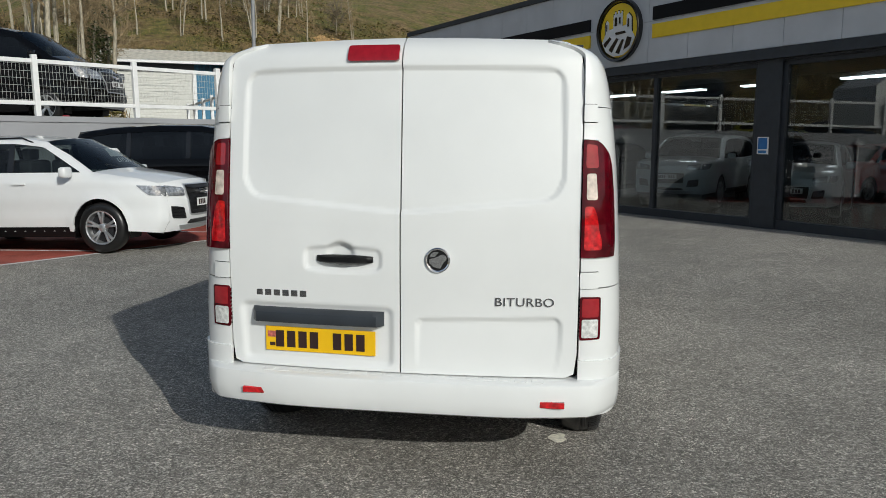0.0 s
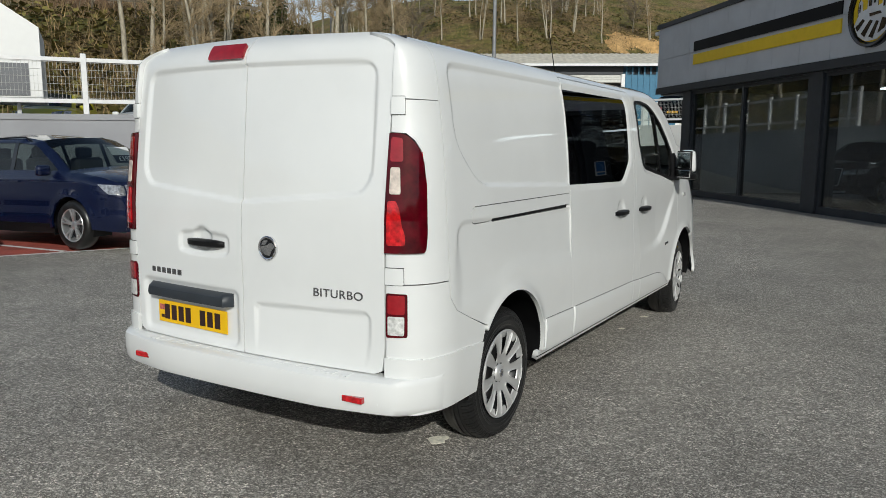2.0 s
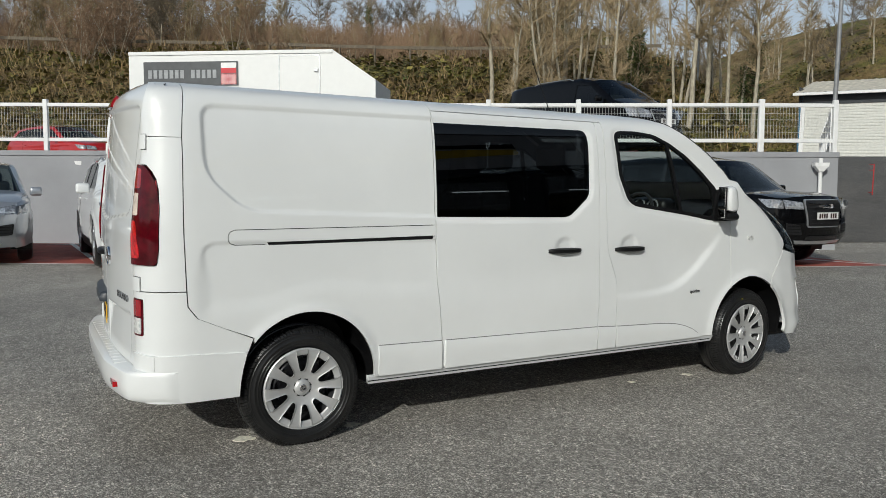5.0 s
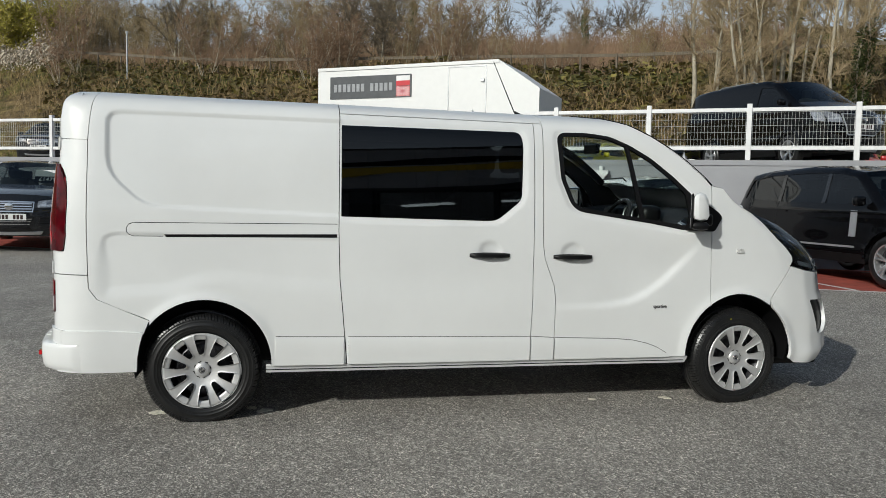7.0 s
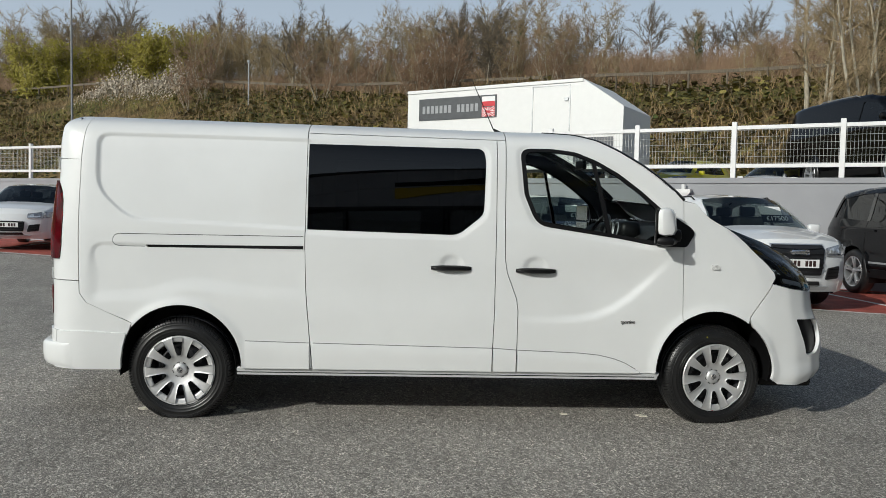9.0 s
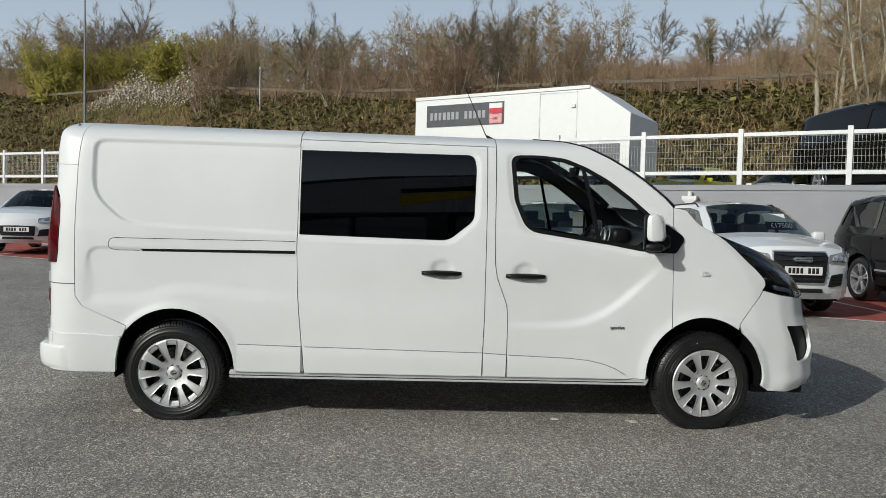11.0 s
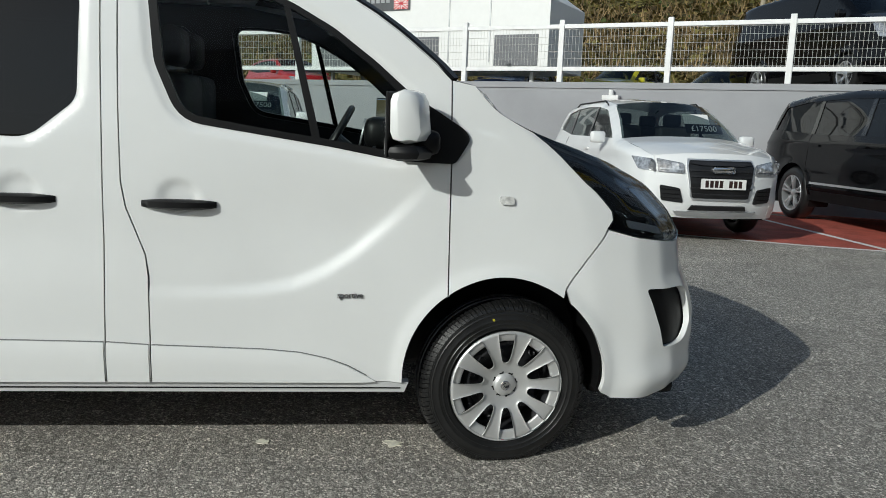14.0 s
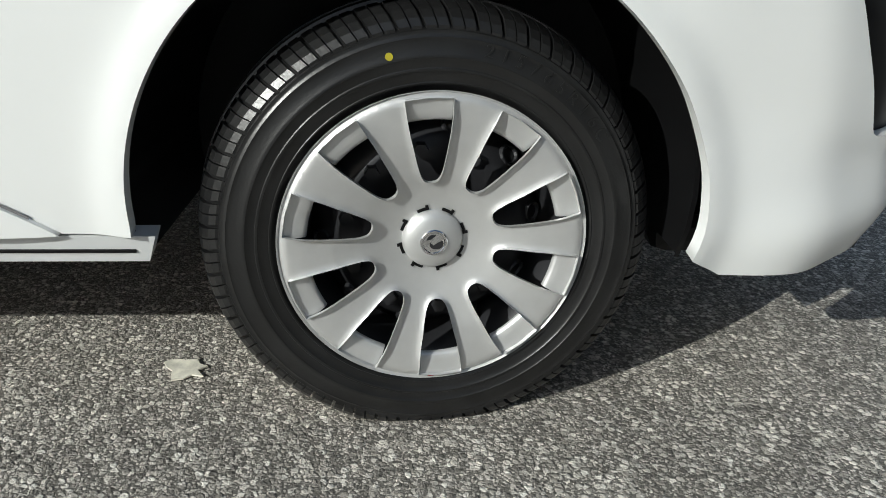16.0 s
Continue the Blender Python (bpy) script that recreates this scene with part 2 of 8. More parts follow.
def W(p, q, z=0.0):
    return O + U * p + N * q + Vector((0, 0, z))


def B(s, d, z=0.0):
    return FAR + D * s + IN * d + Vector((0, 0, z))


FALL = 0.0254                          # the yard falls away from the van towards the wall
TILT = Matrix.Translation((0.9, 0, 0)) @ Matrix.Rotation(-FALL, 4, "Y") @ Matrix.Translation((-0.9, 0, 0))


def ground_z(x, y):
    """Level round the van, falling towards the wall, climbing to the workshop beyond."""
    wall = float(np.interp(y, [-26.5, -12.0, 4.28, 15.33, 16.95], [-31.0, -23.3, -14.46, -7.75, -6.95]))
    full = FALL * (x - 0.9) * smoothstep(34, 18, y)
    near = full * (0.5 * smoothstep(-1.2, -4.5, x) + 0.5 * smoothstep(2.4, 0.3, x - wall))
    g = near + (full * smoothstep(-1.2, -4.5, x) - near) * smoothstep(14, 19, y)
    c = Vector((x, y, 0)) - Vector((-5.5, 18.5, 0))
    a, b = c.dot(Vector((-0.5, 0.866, 0))), c.dot(Vector((0.866, 0.5, 0)))
    steep = 3.05 * smoothstep(-1, 38, a)
    mild = 0.70 * smoothstep(0, 22, a) + 2.4 * smoothstep(26, 50, a)
    w = smoothstep(0.5, 5.0, b)
    return g + steep * (1 - w) + mild * w


def build_ground():
    bm = bmesh.new()
    xs = sorted(set([-400, -250, -150, -100, -70] + list(np.arange(-50, 30.1, 1.0)) + [45, 70, 100, 150, 250, 400]))
    ys = sorted(set([-400, -250, -150, -100, -60, -40, -25] + list(np.arange(-16, 70.1, 1.0)) + [80, 100, 150, 250, 400]))
    grid_mesh(bm, [[(x, y, ground_z(x, y) if -60 < x < 40 and -60 < y < 80 else -1.0) for x in xs] for y in ys])
    return solo("ground", bm, M["asphalt"], "worn grey macadam car yard with pale chippings", "ground", kind="structure", smooth=180)


build_ground()

def build_ramp():
    """Newer, darker asphalt from a straight joint up the ramp."""
    bm = bmesh.new()
    o, e1, e2 = Vector((-7.38, 19.86, 0)), Vector((0.614, 0.789, 0)), Vector((-0.789, 0.614, 0))
    rows = []
    for d in np.arange(0, 34.1, 0.5):
        lo, hi = -1.9 + 0.278 * d, max(4.15 + 0.343 * d, 9.0 - 0.45 * d)
        rows.append([(p.x, p.y, ground_z(p.x, p.y) + 0.012) for p in (o + e2 * float(d) + e1 * float(lo + (hi - lo) * i / 28) for i in range(29))])
    grid_mesh(bm, rows)
    bmesh.ops.recalc_face_normals(bm, faces=bm.faces[:])
    solo("ramp_surface", bm, M["asphalt_new"], "newer dark asphalt on the ramp", "road", kind="structure", smooth=180)


build_ramp()

WALL = [Vector((-31.0, -26.5, 0)), Vector((-23.3, -12.0, 0)), Vector((-14.46, 4.28, 0)), Vector((-7.75, 15.33, 0)), Vector((-6.95, 16.95, 0)), Vector((-15.5, 28.5, 0))]


def offset_line(pts, d):
    """The same line d metres to its left."""
    out = []
    for i, p in enumerate(pts):
        dirs = [(pts[j + 1] - pts[j]).normalized() for j in (i - 1, i) if 0 <= j < len(pts) - 1]
        t = sum(dirs, Vector()).normalized()
        nrm = Vector((-t.y, t.x, 0))
        out.append(p + nrm * d / max(0.4, nrm.dot(Vector((-dirs[0].y, dirs[0].x, 0)))))
    return out


def build_wall():
    bm = bmesh.new()
    front, back = offset_line(WALL, -0.10), offset_line(WALL, 0.25)
    rows = [[p for p in front], [p + Vector((0, 0, DECK - 0.12)) for p in front]]
    grid_mesh(bm, rows)
    grid_mesh(bm, [[p + Vector((0, 0, DECK - 0.12)) for p in offset_line(WALL, -0.10)], [p + Vector((0, 0, DECK - 0.12)) for p in back]])
    grid_mesh(bm, [[p for p in back], [p + Vector((0, 0, DECK - 0.12)) for p in back]])
    bmesh.ops.recalc_face_normals(bm, faces=bm.faces[:])
    w = solo("wall_retaining", bm, M["wall_grey"], "smooth grey rendered retaining wall", "wall", kind="structure")
    bm = bmesh.new()
    f2, b2 = offset_line(WALL, -0.125), offset_line(WALL, 0.30)
    sec = [[p + Vector((0, 0, DECK - 0.12)) for p in f2], [p + Vector((0, 0, DECK)) for p in f2], [p + Vector((0, 0, DECK)) for p in b2], [p + Vector((0, 0, DECK - 0.12)) for p in b2]]
    grid_mesh(bm, sec + [sec[0]])
    bmesh.ops.recalc_face_normals(bm, faces=bm.faces[:])
    part("coping", bm, M["wall_grey"], w)
    w.matrix_world = TILT
    return w


build_wall()


def flat_strip(bm, pts, width, lift):
    """A painted strip on the ground along points, finely cut to follow it."""
    pts = [Vector((*p, 0)) for p in pts]
    line = []
    for a, b in zip(pts, pts[1:]):
        n = max(1, int((b - a).length / 0.5))
        line += [a + (b - a) * i / n for i in range(n)]
    line.append(pts[-1])
    rows = []
    for i, p in enumerate(line):
        t = (line[min(i + 1, len(line) - 1)] - line[max(i - 1, 0)]).normalized()
        nrm = Vector((-t.y, t.x, 0)) * width / 2
        rows.append([(q.x, q.y, ground_z(q.x, q.y) + lift) for q in (p - nrm, p + nrm)])
    grid_mesh(bm, rows)
    bmesh.ops.recalc_face_normals(bm, faces=bm.faces[:])
    for f in bm.faces:
        if f.normal.z < 0:
            f.normal_flip()


# red bays along the wall with white lines
BAY_LINE = [(-18.82, -17.86), (-13.82, -7.67), (-8.8, 1.8), (-6.41, 6.26), (-4.93, 9.18), (-3.91, 11.89), (-3.2, 13.6)]


def wall_x(y):
    pts = WALL[:5]
    return float(np.interp(y, [p.y for p in pts], [p.x for p in pts]))


def build_bays():
    bm = bmesh.new()
    rows = []
    for y in np.arange(-17.86, 13.65, 0.5):
        x1 = float(np.interp(y, [b for _, b in BAY_LINE], [a for a, _ in BAY_LINE]))
        x0 = wall_x(y) + 0.1
        rows.append([(x0 + (x1 - x0) * t, y, ground_z(x0 + (x1 - x0) * t, y) + 0.004) for t in np.linspace(0, 1, 8)])
    grid_mesh(bm, rows)
    solo("parking_bay_surface", bm, M["bay_red"], "worn brick-red painted parking bays", "pavement", kind="structure", smooth=180)
    bm = bmesh.new()
    flat_strip(bm, BAY_LINE, 0.10, 0.008)
    ln = solo("bay_edge_line", bm, M["line"], "white painted line edging the red bays", "road marking", kind="structure")
    for y in (10.01, 7.27, 4.07, 0.75, -2.4, -5.42, -8.33, -11.16):
        bm = bmesh.new()
        x1 = float(np.interp(y, [b for _, b in BAY_LINE], [a for a, _ in BAY_LINE]))
        flat_strip(bm, [(wall_x(y) + 0.2, y - 0.1), (x1 - 0.05, y + 0.1)], 0.10, 0.008)
        part("bay_line", bm, M["line"], ln)
    bm = bmesh.new()
    flat_strip(bm, [(-3.2, 13.6), (-5.73, 12.96)], 0.10, 0.008)
    part("bay_line", bm, M["line"], ln)
    bm = bmesh.new()
    flat_strip(bm, [(-4.2, 23.6), (-7.0, 27.6), (-9.5, 31.5)], 0.30, 0.010)
    solo("kerb_line", bm, M["line"], "broken white painted line at the foot of the ramp", "road marking", kind="structure")


build_bays()


def build_fence(line, name, label, z0, top=1.25, spacing=2.17, start=0.0, post=0.11, m=None, mesh=True, rail=0.085, level=None):
    """White posts, two rails and welded wire between."""
    fence = thing(name, m or Matrix(), label, "fence")
    seg = [(b - a).length for a, b in zip(line, line[1:])]
    total = sum(seg)

    def at(d):
        for a, b, s in zip(line, line[1:], seg):
            if d <= s + 1e-6:
                return a + (b - a) * (d / s), (b - a).normalized()
            d -= s
        return line[-1], (line[-1] - line[-2]).normalized()

    ds = [d for d in np.arange(start, total + 0.01, spacing)]
    base = (lambda p: z0) if level is None else level
    places = [at(d) for d in ds]
    pm = finish(new_box(-post / 2, post / 2, -post / 2, post / 2, 0, top, bevel=0.012), "post", M["white_gloss"])
    for p, t in places:
        o = new("post", pm)
        o.parent = fence
        o.matrix_local = Matrix.Translation((p.x, p.y, base(p))) @ Matrix.Rotation(math.atan2(t.y, t.x), 4, "Z")
    for (p, _), (q, _) in zip(places, places[1:]):
        a, b = Vector((p.x, p.y, base(p))), Vector((q.x, q.y, base(q)))
        for h in (top - 0.13, 0.27):
            v = b - a
            bm = new_box(0, v.length - 0.004, -0.03, 0.03, -rail / 2, rail / 2, bevel=0.008)
            o = part("rail", bm, M["white_gloss"], fence)
            o.matrix_local = Matrix.Translation(a + Vector((0, 0, h))) @ v.to_track_quat("X", "Z").to_matrix().to_4x4()
        if mesh:
            bm = bmesh.new()
            n = int(v.length / 0.072)
            for i in range(1, n):
                c = a + v * (i / n)
                tube(bm, c + Vector((0, 0, 0.30)), c + Vector((0, 0, top - 0.16)), 0.0035, sides=3, caps=False)
            for j in range(6):
                z = 0.33 + (top - 0.52) * j / 5
                tube(bm, a + Vector((0, 0, z)), b + Vector((0, 0, z)), 0.004, sides=3, caps=False)
            tagged(part("wire_mesh", bm, M["wire"], fence, "welded white wire mesh"), kind="stuff")
    return fence


def along(a, b, d):
    return a + (b - a).normalized() * d


rev = [WALL[4], WALL[3], WALL[2], WALL[1], WALL[0]]
build_fence([Vector((-7.75, 15.33, 0)), WALL[2], WALL[1], WALL[0]], "deck_fence", "white post and rail fence with wire mesh on the retaining wall", DECK, start=0.02, m=TILT)
build_fence([WALL[3], WALL[4]], "deck_fence", "white post and rail fence at the wall's corner", DECK, spacing=1.80, m=TILT)
build_fence([WALL[4], WALL[5]], "ramp_fence", "white post and rail fence along the top of the ramp", DECK, spacing=1.6, start=1.6, m=TILT, mesh=False)


def build_deck():
    bm = bmesh.new()
    pts = offset_line(WALL, 0.24)
    n = 24
    rows = []
    ring = []
    for a, b in zip(pts, pts[1:]):
        k = max(2, int((b - a).length / 1.5))
        ring += [a + (b - a) * i / k for i in range(k)]
    ring.append(pts[-1])
    for p in ring:
        rows.append([(p.x + d * -0.8542, p.y + d * 0.52, DECK - 0.06 - 0.16 * max(0.0, min(d, 14) - 4.5)) for d in (0, 2, 4.5, 9, 14, 22, 34, 60)])
    grid_mesh(bm, rows)
    for f in bm.faces:
        f.normal_update()
        if f.normal.z < 0:
            f.normal_flip()
    o = solo("upper_deck", bm, M["asphalt"], "upper car park surface behind the retaining wall", "ground", kind="structure", smooth=180)
    o.matrix_world = TILT


build_deck()


# ---- showroom ----
def bbox(s0, s1, d0, d1, z0, z1, bevel=0.0):
    """A box in the showroom's own directions."""
    m = Matrix.Translation(FAR) @ Matrix((D, IN, Vector((0, 0, 1)))).transposed().to_4x4()
    return new_box(s0, s1, d0, d1, z0, z1, bevel=bevel, m=m)


SIGN_BLACK = plain("satin_black_sign", (0.006, 0.006, 0.007), 0.5, vary=0.1, Specular_IOR_Level=0.15)


def build_showroom():
    L, DEEP = 31.0, 13.0
    b = thing("showroom", Matrix(), "grey-clad car showroom with a glazed front and yellow stripe", "building")
    fa = part("fascia", bbox(0.0, L, 0.04, 0.5, 3.12, 5.25), M["dark_trim"], b, "grey panelled fascia")
    for i in range(28):
        s0, s1 = i * 1.107, (i + 1) * 1.107 - 0.008
        part("panel", bbox(s0, min(s1, L), 0.0, 0.045, 3.30, 4.155), M["cladding"], fa)
        part("panel", bbox(s0, min(s1, L), 0.0, 0.045, 4.163, 5.14), M["cladding"], fa)
    part("panel", bbox(-0.005, 0.04, 0.05, DEEP, 3.15, 5.24), M["cladding"], fa)
    part("trim", bbox(-0.03, L, -0.03, 0.10, 3.10, 3.29), M["dark_trim"], b, "dark grey lower edge")
    part("trim", bbox(-0.06, L, -0.06, 0.45, 5.145, 5.27), M["dark_trim"], b, "dark roof edge")
    part("trim", bbox(-0.06, 0.0, 0.4, DEEP, 5.145, 5.27), M["dark_trim"], b)
    part("roof", bbox(-0.02, L, 0.10, DEEP, 4.9, 5.14), M["dark_trim"], b)
    part("soffit", bbox(0.05, L, 0.12, 3.0, 3.06, 3.115), M["dark_trim"], b)
    for s0, s1 in ((2.55, 9.2), (11.2, 17.9), (19.9, 26.6)):
        part("stripe", bbox(s0, s1, -0.035, -0.002, 3.80, 4.09), M["yellow"], b, "yellow sign stripe")
        part("stripe", bbox(s0, s1, -0.035, -0.002, 4.18, 4.45), SIGN_BLACK, b, "black sign stripe")
    # round sign with a grey castle-like shape
    m = Matrix.Translation(FAR + D * 10.2 + IN * -0.02 + Vector((0, 0, 4.08))) @ Matrix((D, Vector((0, 0, 1)), -IN)).transposed().to_4x4()
    bm = bmesh.new()
    lathe(bm, [(0, 0.02), (0.60, 0.02), (0.62, 0.09), (0.67, 0.10), (0.69, 0.06), (0.69, -0.02)], 64, m)
    sg = part("round_sign", bm, M["black_gloss"], b, "round black, yellow and white sign", 40)
    bm = bmesh.new()
    prism(bm, [(0.585 * math.cos(a), 0.585 * math.sin(a)) for a in np.linspace(0, 2 * math.pi, 48, endpoint=False)], 0.012, m @ Matrix.Translation((0, 0, 0.022)))
    part("sign_face", bm, M["yellow"], sg)
    grey, wht = plain("sign_grey", (0.30, 0.30, 0.31), 0.5), M["white_gloss"]
    castle = [(-0.42, -0.10), (-0.42, 0.20), (-0.37, 0.26), (-0.32, 0.20), (-0.31, 0.04), (-0.17, 0.06), (-0.17, 0.36), (-0.13, 0.36), (-0.13, 0.41), (-0.09, 0.41), (-0.09, 0.36), (-0.03, 0.36), (-0.03, 0.42), (0.02, 0.42), (0.02, 0.36), (0.08, 0.36), (0.08, 0.40), (0.12, 0.40), (0.12, 0.08), (0.25, 0.10), (0.25, 0.30), (0.30, 0.34), (0.35, 0.30), (0.40, 0.24), (0.42, -0.06)]
    hill = [(-0.52, -0.22), (-0.42, -0.06), (-0.15, 0.0), (0.15, 0.0), (0.42, -0.04), (0.53, -0.20), (0.40, -0.42), (0.16, -0.55), (-0.14, -0.56), (-0.38, -0.44)]
    strokes = [[(-0.46, -0.26), (-0.26, -0.12), (-0.20, -0.16), (-0.40, -0.34)], [(-0.28, -0.40), (-0.04, -0.16), (0.03, -0.19), (-0.18, -0.47)], [(-0.05, -0.48), (0.14, -0.20), (0.20, -0.22), (0.06, -0.52)], [(0.20, -0.44), (0.30, -0.16), (0.44, -0.20), (0.38, -0.36)], [(-0.08, -0.04), (-0.06, -0.10), (0.26, -0.08), (0.22, -0.03)], [(-0.11, 0.10), (-0.11, 0.26), (-0.07, 0.30), (-0.04, 0.26), (-0.04, 0.10)], [(0.03, 0.14), (0.03, 0.28), (0.07, 0.28), (0.07, 0.14)], [(-0.38, 0.02), (-0.38, 0.16), (-0.355, 0.16), (-0.355, 0.02)], [(0.30, 0.04), (0.30, 0.22), (0.34, 0.22), (0.34, 0.04)]]
    for sh, mt, z in ([([(x * 1.07, y * 1.05) for x, y in castle], M["black_gloss"], 0.030), (castle, wht, 0.036), (hill, wht, 0.044)] + [(q, M["black_gloss"], 0.057) for q in strokes]):
        bm = bmesh.new()
        prism(bm, sh, 0.012, m @ Matrix.Translation((0, 0, z)))
        part("sign_shape", bm, mt, sg)
    # pillars, mullions, glass
    thick = [1.95, 8.27, 14.07, 19.9, 25.7, 30.7]
    for s in thick:
        part("pillar", bbox(s - 0.26, s + 0.26, 0.10, 0.55, 0.0, 3.12, bevel=0.01), M["dark_trim"], b, "dark grey steel pillar")
    for i, (a, c) in enumerate(zip(thick, thick[1:])):
        mid = (a + c) / 2
        for s in (a + 0.29, mid, c - 0.29):
            part("mullion", bbox(s - 0.05, s + 0.05, 0.16, 0.30, 0.16, 3.06, bevel=0.006), M["dark_trim"], b)
        part("mullion", bbox(a + 0.26, c - 0.26, 0.15, 0.32, 0.0, 0.17, bevel=0.006), M["dark_trim"], b, "dark threshold rail")
        part("mullion", bbox(a + 0.26, c - 0.26, 0.16, 0.30, 2.98, 3.08, bevel=0.006), M["dark_trim"], b)
        for s0, s1 in ((a + 0.34, mid - 0.05), (mid + 0.05, c - 0.34)):
            o = part("pane", bbox(s0, s1, 0.215, 0.228, 0.17, 2.98), M["pane_shop"], b, "large clear shop window")
            o.visible_shadow = False
    part("side_wall", bbox(1.70, 1.90, 0.56, 5.995, 0.0, 3.12), M["cladding"], b)
    part("side_wall", bbox(1.70, 1.90, 6.0, DEEP, 0.0, 3.12), M["cladding"], b)
    # back wall, floor and ceiling colours lowered to stand in for the room's shade
    part("back_wall", bbox(1.7, L, DEEP - 0.2, DEEP, 0.0, 5.0), plain("dimmed_grey_plaster", (0.07, 0.07, 0.07), 0.9), b)
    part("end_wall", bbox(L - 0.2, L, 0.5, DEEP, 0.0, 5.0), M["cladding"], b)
    part("showroom_floor", bbox(1.8, L - 0.2, 0.5, DEEP - 0.2, -0.25, 0.03), plain("dimmed_grey_tiles", (0.06, 0.06, 0.06), 0.25), b)
    part("showroom_ceiling", bbox(1.8, L - 0.2, 0.35, DEEP - 0.2, 3.20, 3.26), plain("dimmed_ceiling", (0.04, 0.04, 0.04), 0.9), b)
    lampm = Mat("strip_light")
    lampm.set(Base_Color=(0.9, 0.9, 0.9), Emission_Color=(0.95, 0.97, 1.0), Emission_Strength=7.0)
    for i in range(9):
        s = 3.2 + 2.9 * i
        for d in (1.6, 5.5):
            l = tagged(new("ceiling_light", finish(bbox(s, s + 1.5, d, d + 0.28, 3.155, 3.198), "ceiling_light", lampm.m)), "white strip light on the showroom ceiling", "light", "showroom strip lights")
    # small things on the front
    sm = bbox(13.90, 14.14, 0.085, 0.10, 1.38, 1.70)
    s = solo("notice", sm, M["white_gloss"], "small white and blue notice on a grey pillar", "sign")
    part("notice_print", bbox(13.925, 14.115, 0.078, 0.084, 1.475, 1.68), plain("notice_blue", (0.03, 0.16, 0.42), 0.5), s)
    part("bar", bbox(13.935, 14.105, 0.078, 0.084, 1.40, 1.45), plain("notice_blue_bar", (0.05, 0.2, 0.45), 0.5), s)
    bm = bbox(-0.30, -0.05, -0.02, 0.10, 4.98, 5.10, bevel=0.02)
    solo("security_camera", bm, M["white_gloss"], "small white camera on the fascia's corner", "camera")
    return b


build_showroom()


# ---- workshop at the top of the ramp ----
def build_workshop():
    a = Vector((-36.3, 53.7, 0))
    dx = Vector((0.90, 0.436, 0))
    back = Vector((-0.436, 0.90, 0))
    m = Matrix.Translation(a) @ Matrix((dx, back, Vector((0, 0, 1)))).transposed().to_4x4()
    z0, ze, zr = 3.0, 8.1, 9.85
    L = 40.0
    b = thing("workshop", Matrix(), "blue steel workshop with pale roller doors and sheet roof", "building")

    def bx(*q, **k):
        return new_box(*q, m=m, **k)
    doors = [(1.0, 8.0, True), (11.0, 19.9, False), (24.5, 36.0, True)]
    edges = [0.75] + [v for d in doors for v in d[:2]] + [L]
    for s0, s1 in zip(edges[::2], edges[1::2]):
        w = part("wall", bx(s0, s1, 0, 0.25, z0 - 3, ze), M["blue_clad"], b, "blue profiled steel wall")
        for i in range(int((s1 - s0) / 0.5)):
            part("rib", bx(s0 + 0.2 + 0.5 * i, s0 + 0.32 + 0.5 * i, -0.05, 0.0, z0, ze - 0.05), M["blue_clad"], w)
    part("lintel", bx(0.75, L, 0.0, 0.25, z0 + 4.35, ze), M["dark_trim"], b)
    for s0, s1, shut in doors:
        for s in (s0, s1):
            part("door_frame", bx(s - 0.15, s + 0.15, -0.06, 0.3, z0 - 1, z0 + 4.4), M["white_gloss"], b)
        d = part("roller_door", bx(s0 + 0.15, s1 - 0.15, 0.10, 0.16, z0 - 1 if shut else z0 + 3.7, z0 + 4.35), M["roller"], b, "pale ribbed roller door")
        n = 20 if shut else 4
        for i in range(n):
            z = (z0 + 0.1 if shut else z0 + 3.72) + 0.21 * i
            if z < z0 + 4.2:
                part("slat", bx(s0 + 0.15, s1 - 0.15, 0.07, 0.10, z, z + 0.17, bevel=0.02), M["roller"], d)
    part("floor", bx(0, L, 0.3, 13, z0 - 3, z0), M["concrete"], b)
    part("back_wall", bx(0.75, L, 13, 13.3, z0, ze), plain("workshop_back", (0.42, 0.40, 0.37), 0.9), b)
    part("end_wall", bx(0.65, 0.75, 0.0, 13.3, z0 - 3, ze + 0.6), M["dark_trim"], b)
    part("end_wall", bx(L, L + 0.1, 0.0, 13.3, z0 - 3, ze), M["blue_clad"], b)
    bm = bmesh.new()
    rows = []
    n = 160
    for i in range(n + 1):
        s = 0.4 + (L + 0.1) * i / n
        w = 0.04 if i % 2 else 0.0
        rows.append([m @ Vector((s, -0.7, ze + 0.10 + w)), m @ Vector((s, 7.0, zr + w)), m @ Vector((s, 14.0, ze + w))])
    grid_mesh(bm, rows)
    part("roof", bm, M["roof_sheet"], b, "weathered pale sheet roof")
    part("gutter", bx(0.35, L + 0.5, -0.85, -0.68, ze - 0.12, ze + 0.10, bevel=0.03), M["white_gloss"], b, "white gutter")
    part("soffit", bx(0.45, L + 0.4, -0.68, 0.0, ze - 0.08, ze), M["dark_trim"], b)
    part("side_door", bx(21.6, 23.0, -0.05, 0.05, z0, z0 + 2.1), M["white_gloss"], b)


build_workshop()

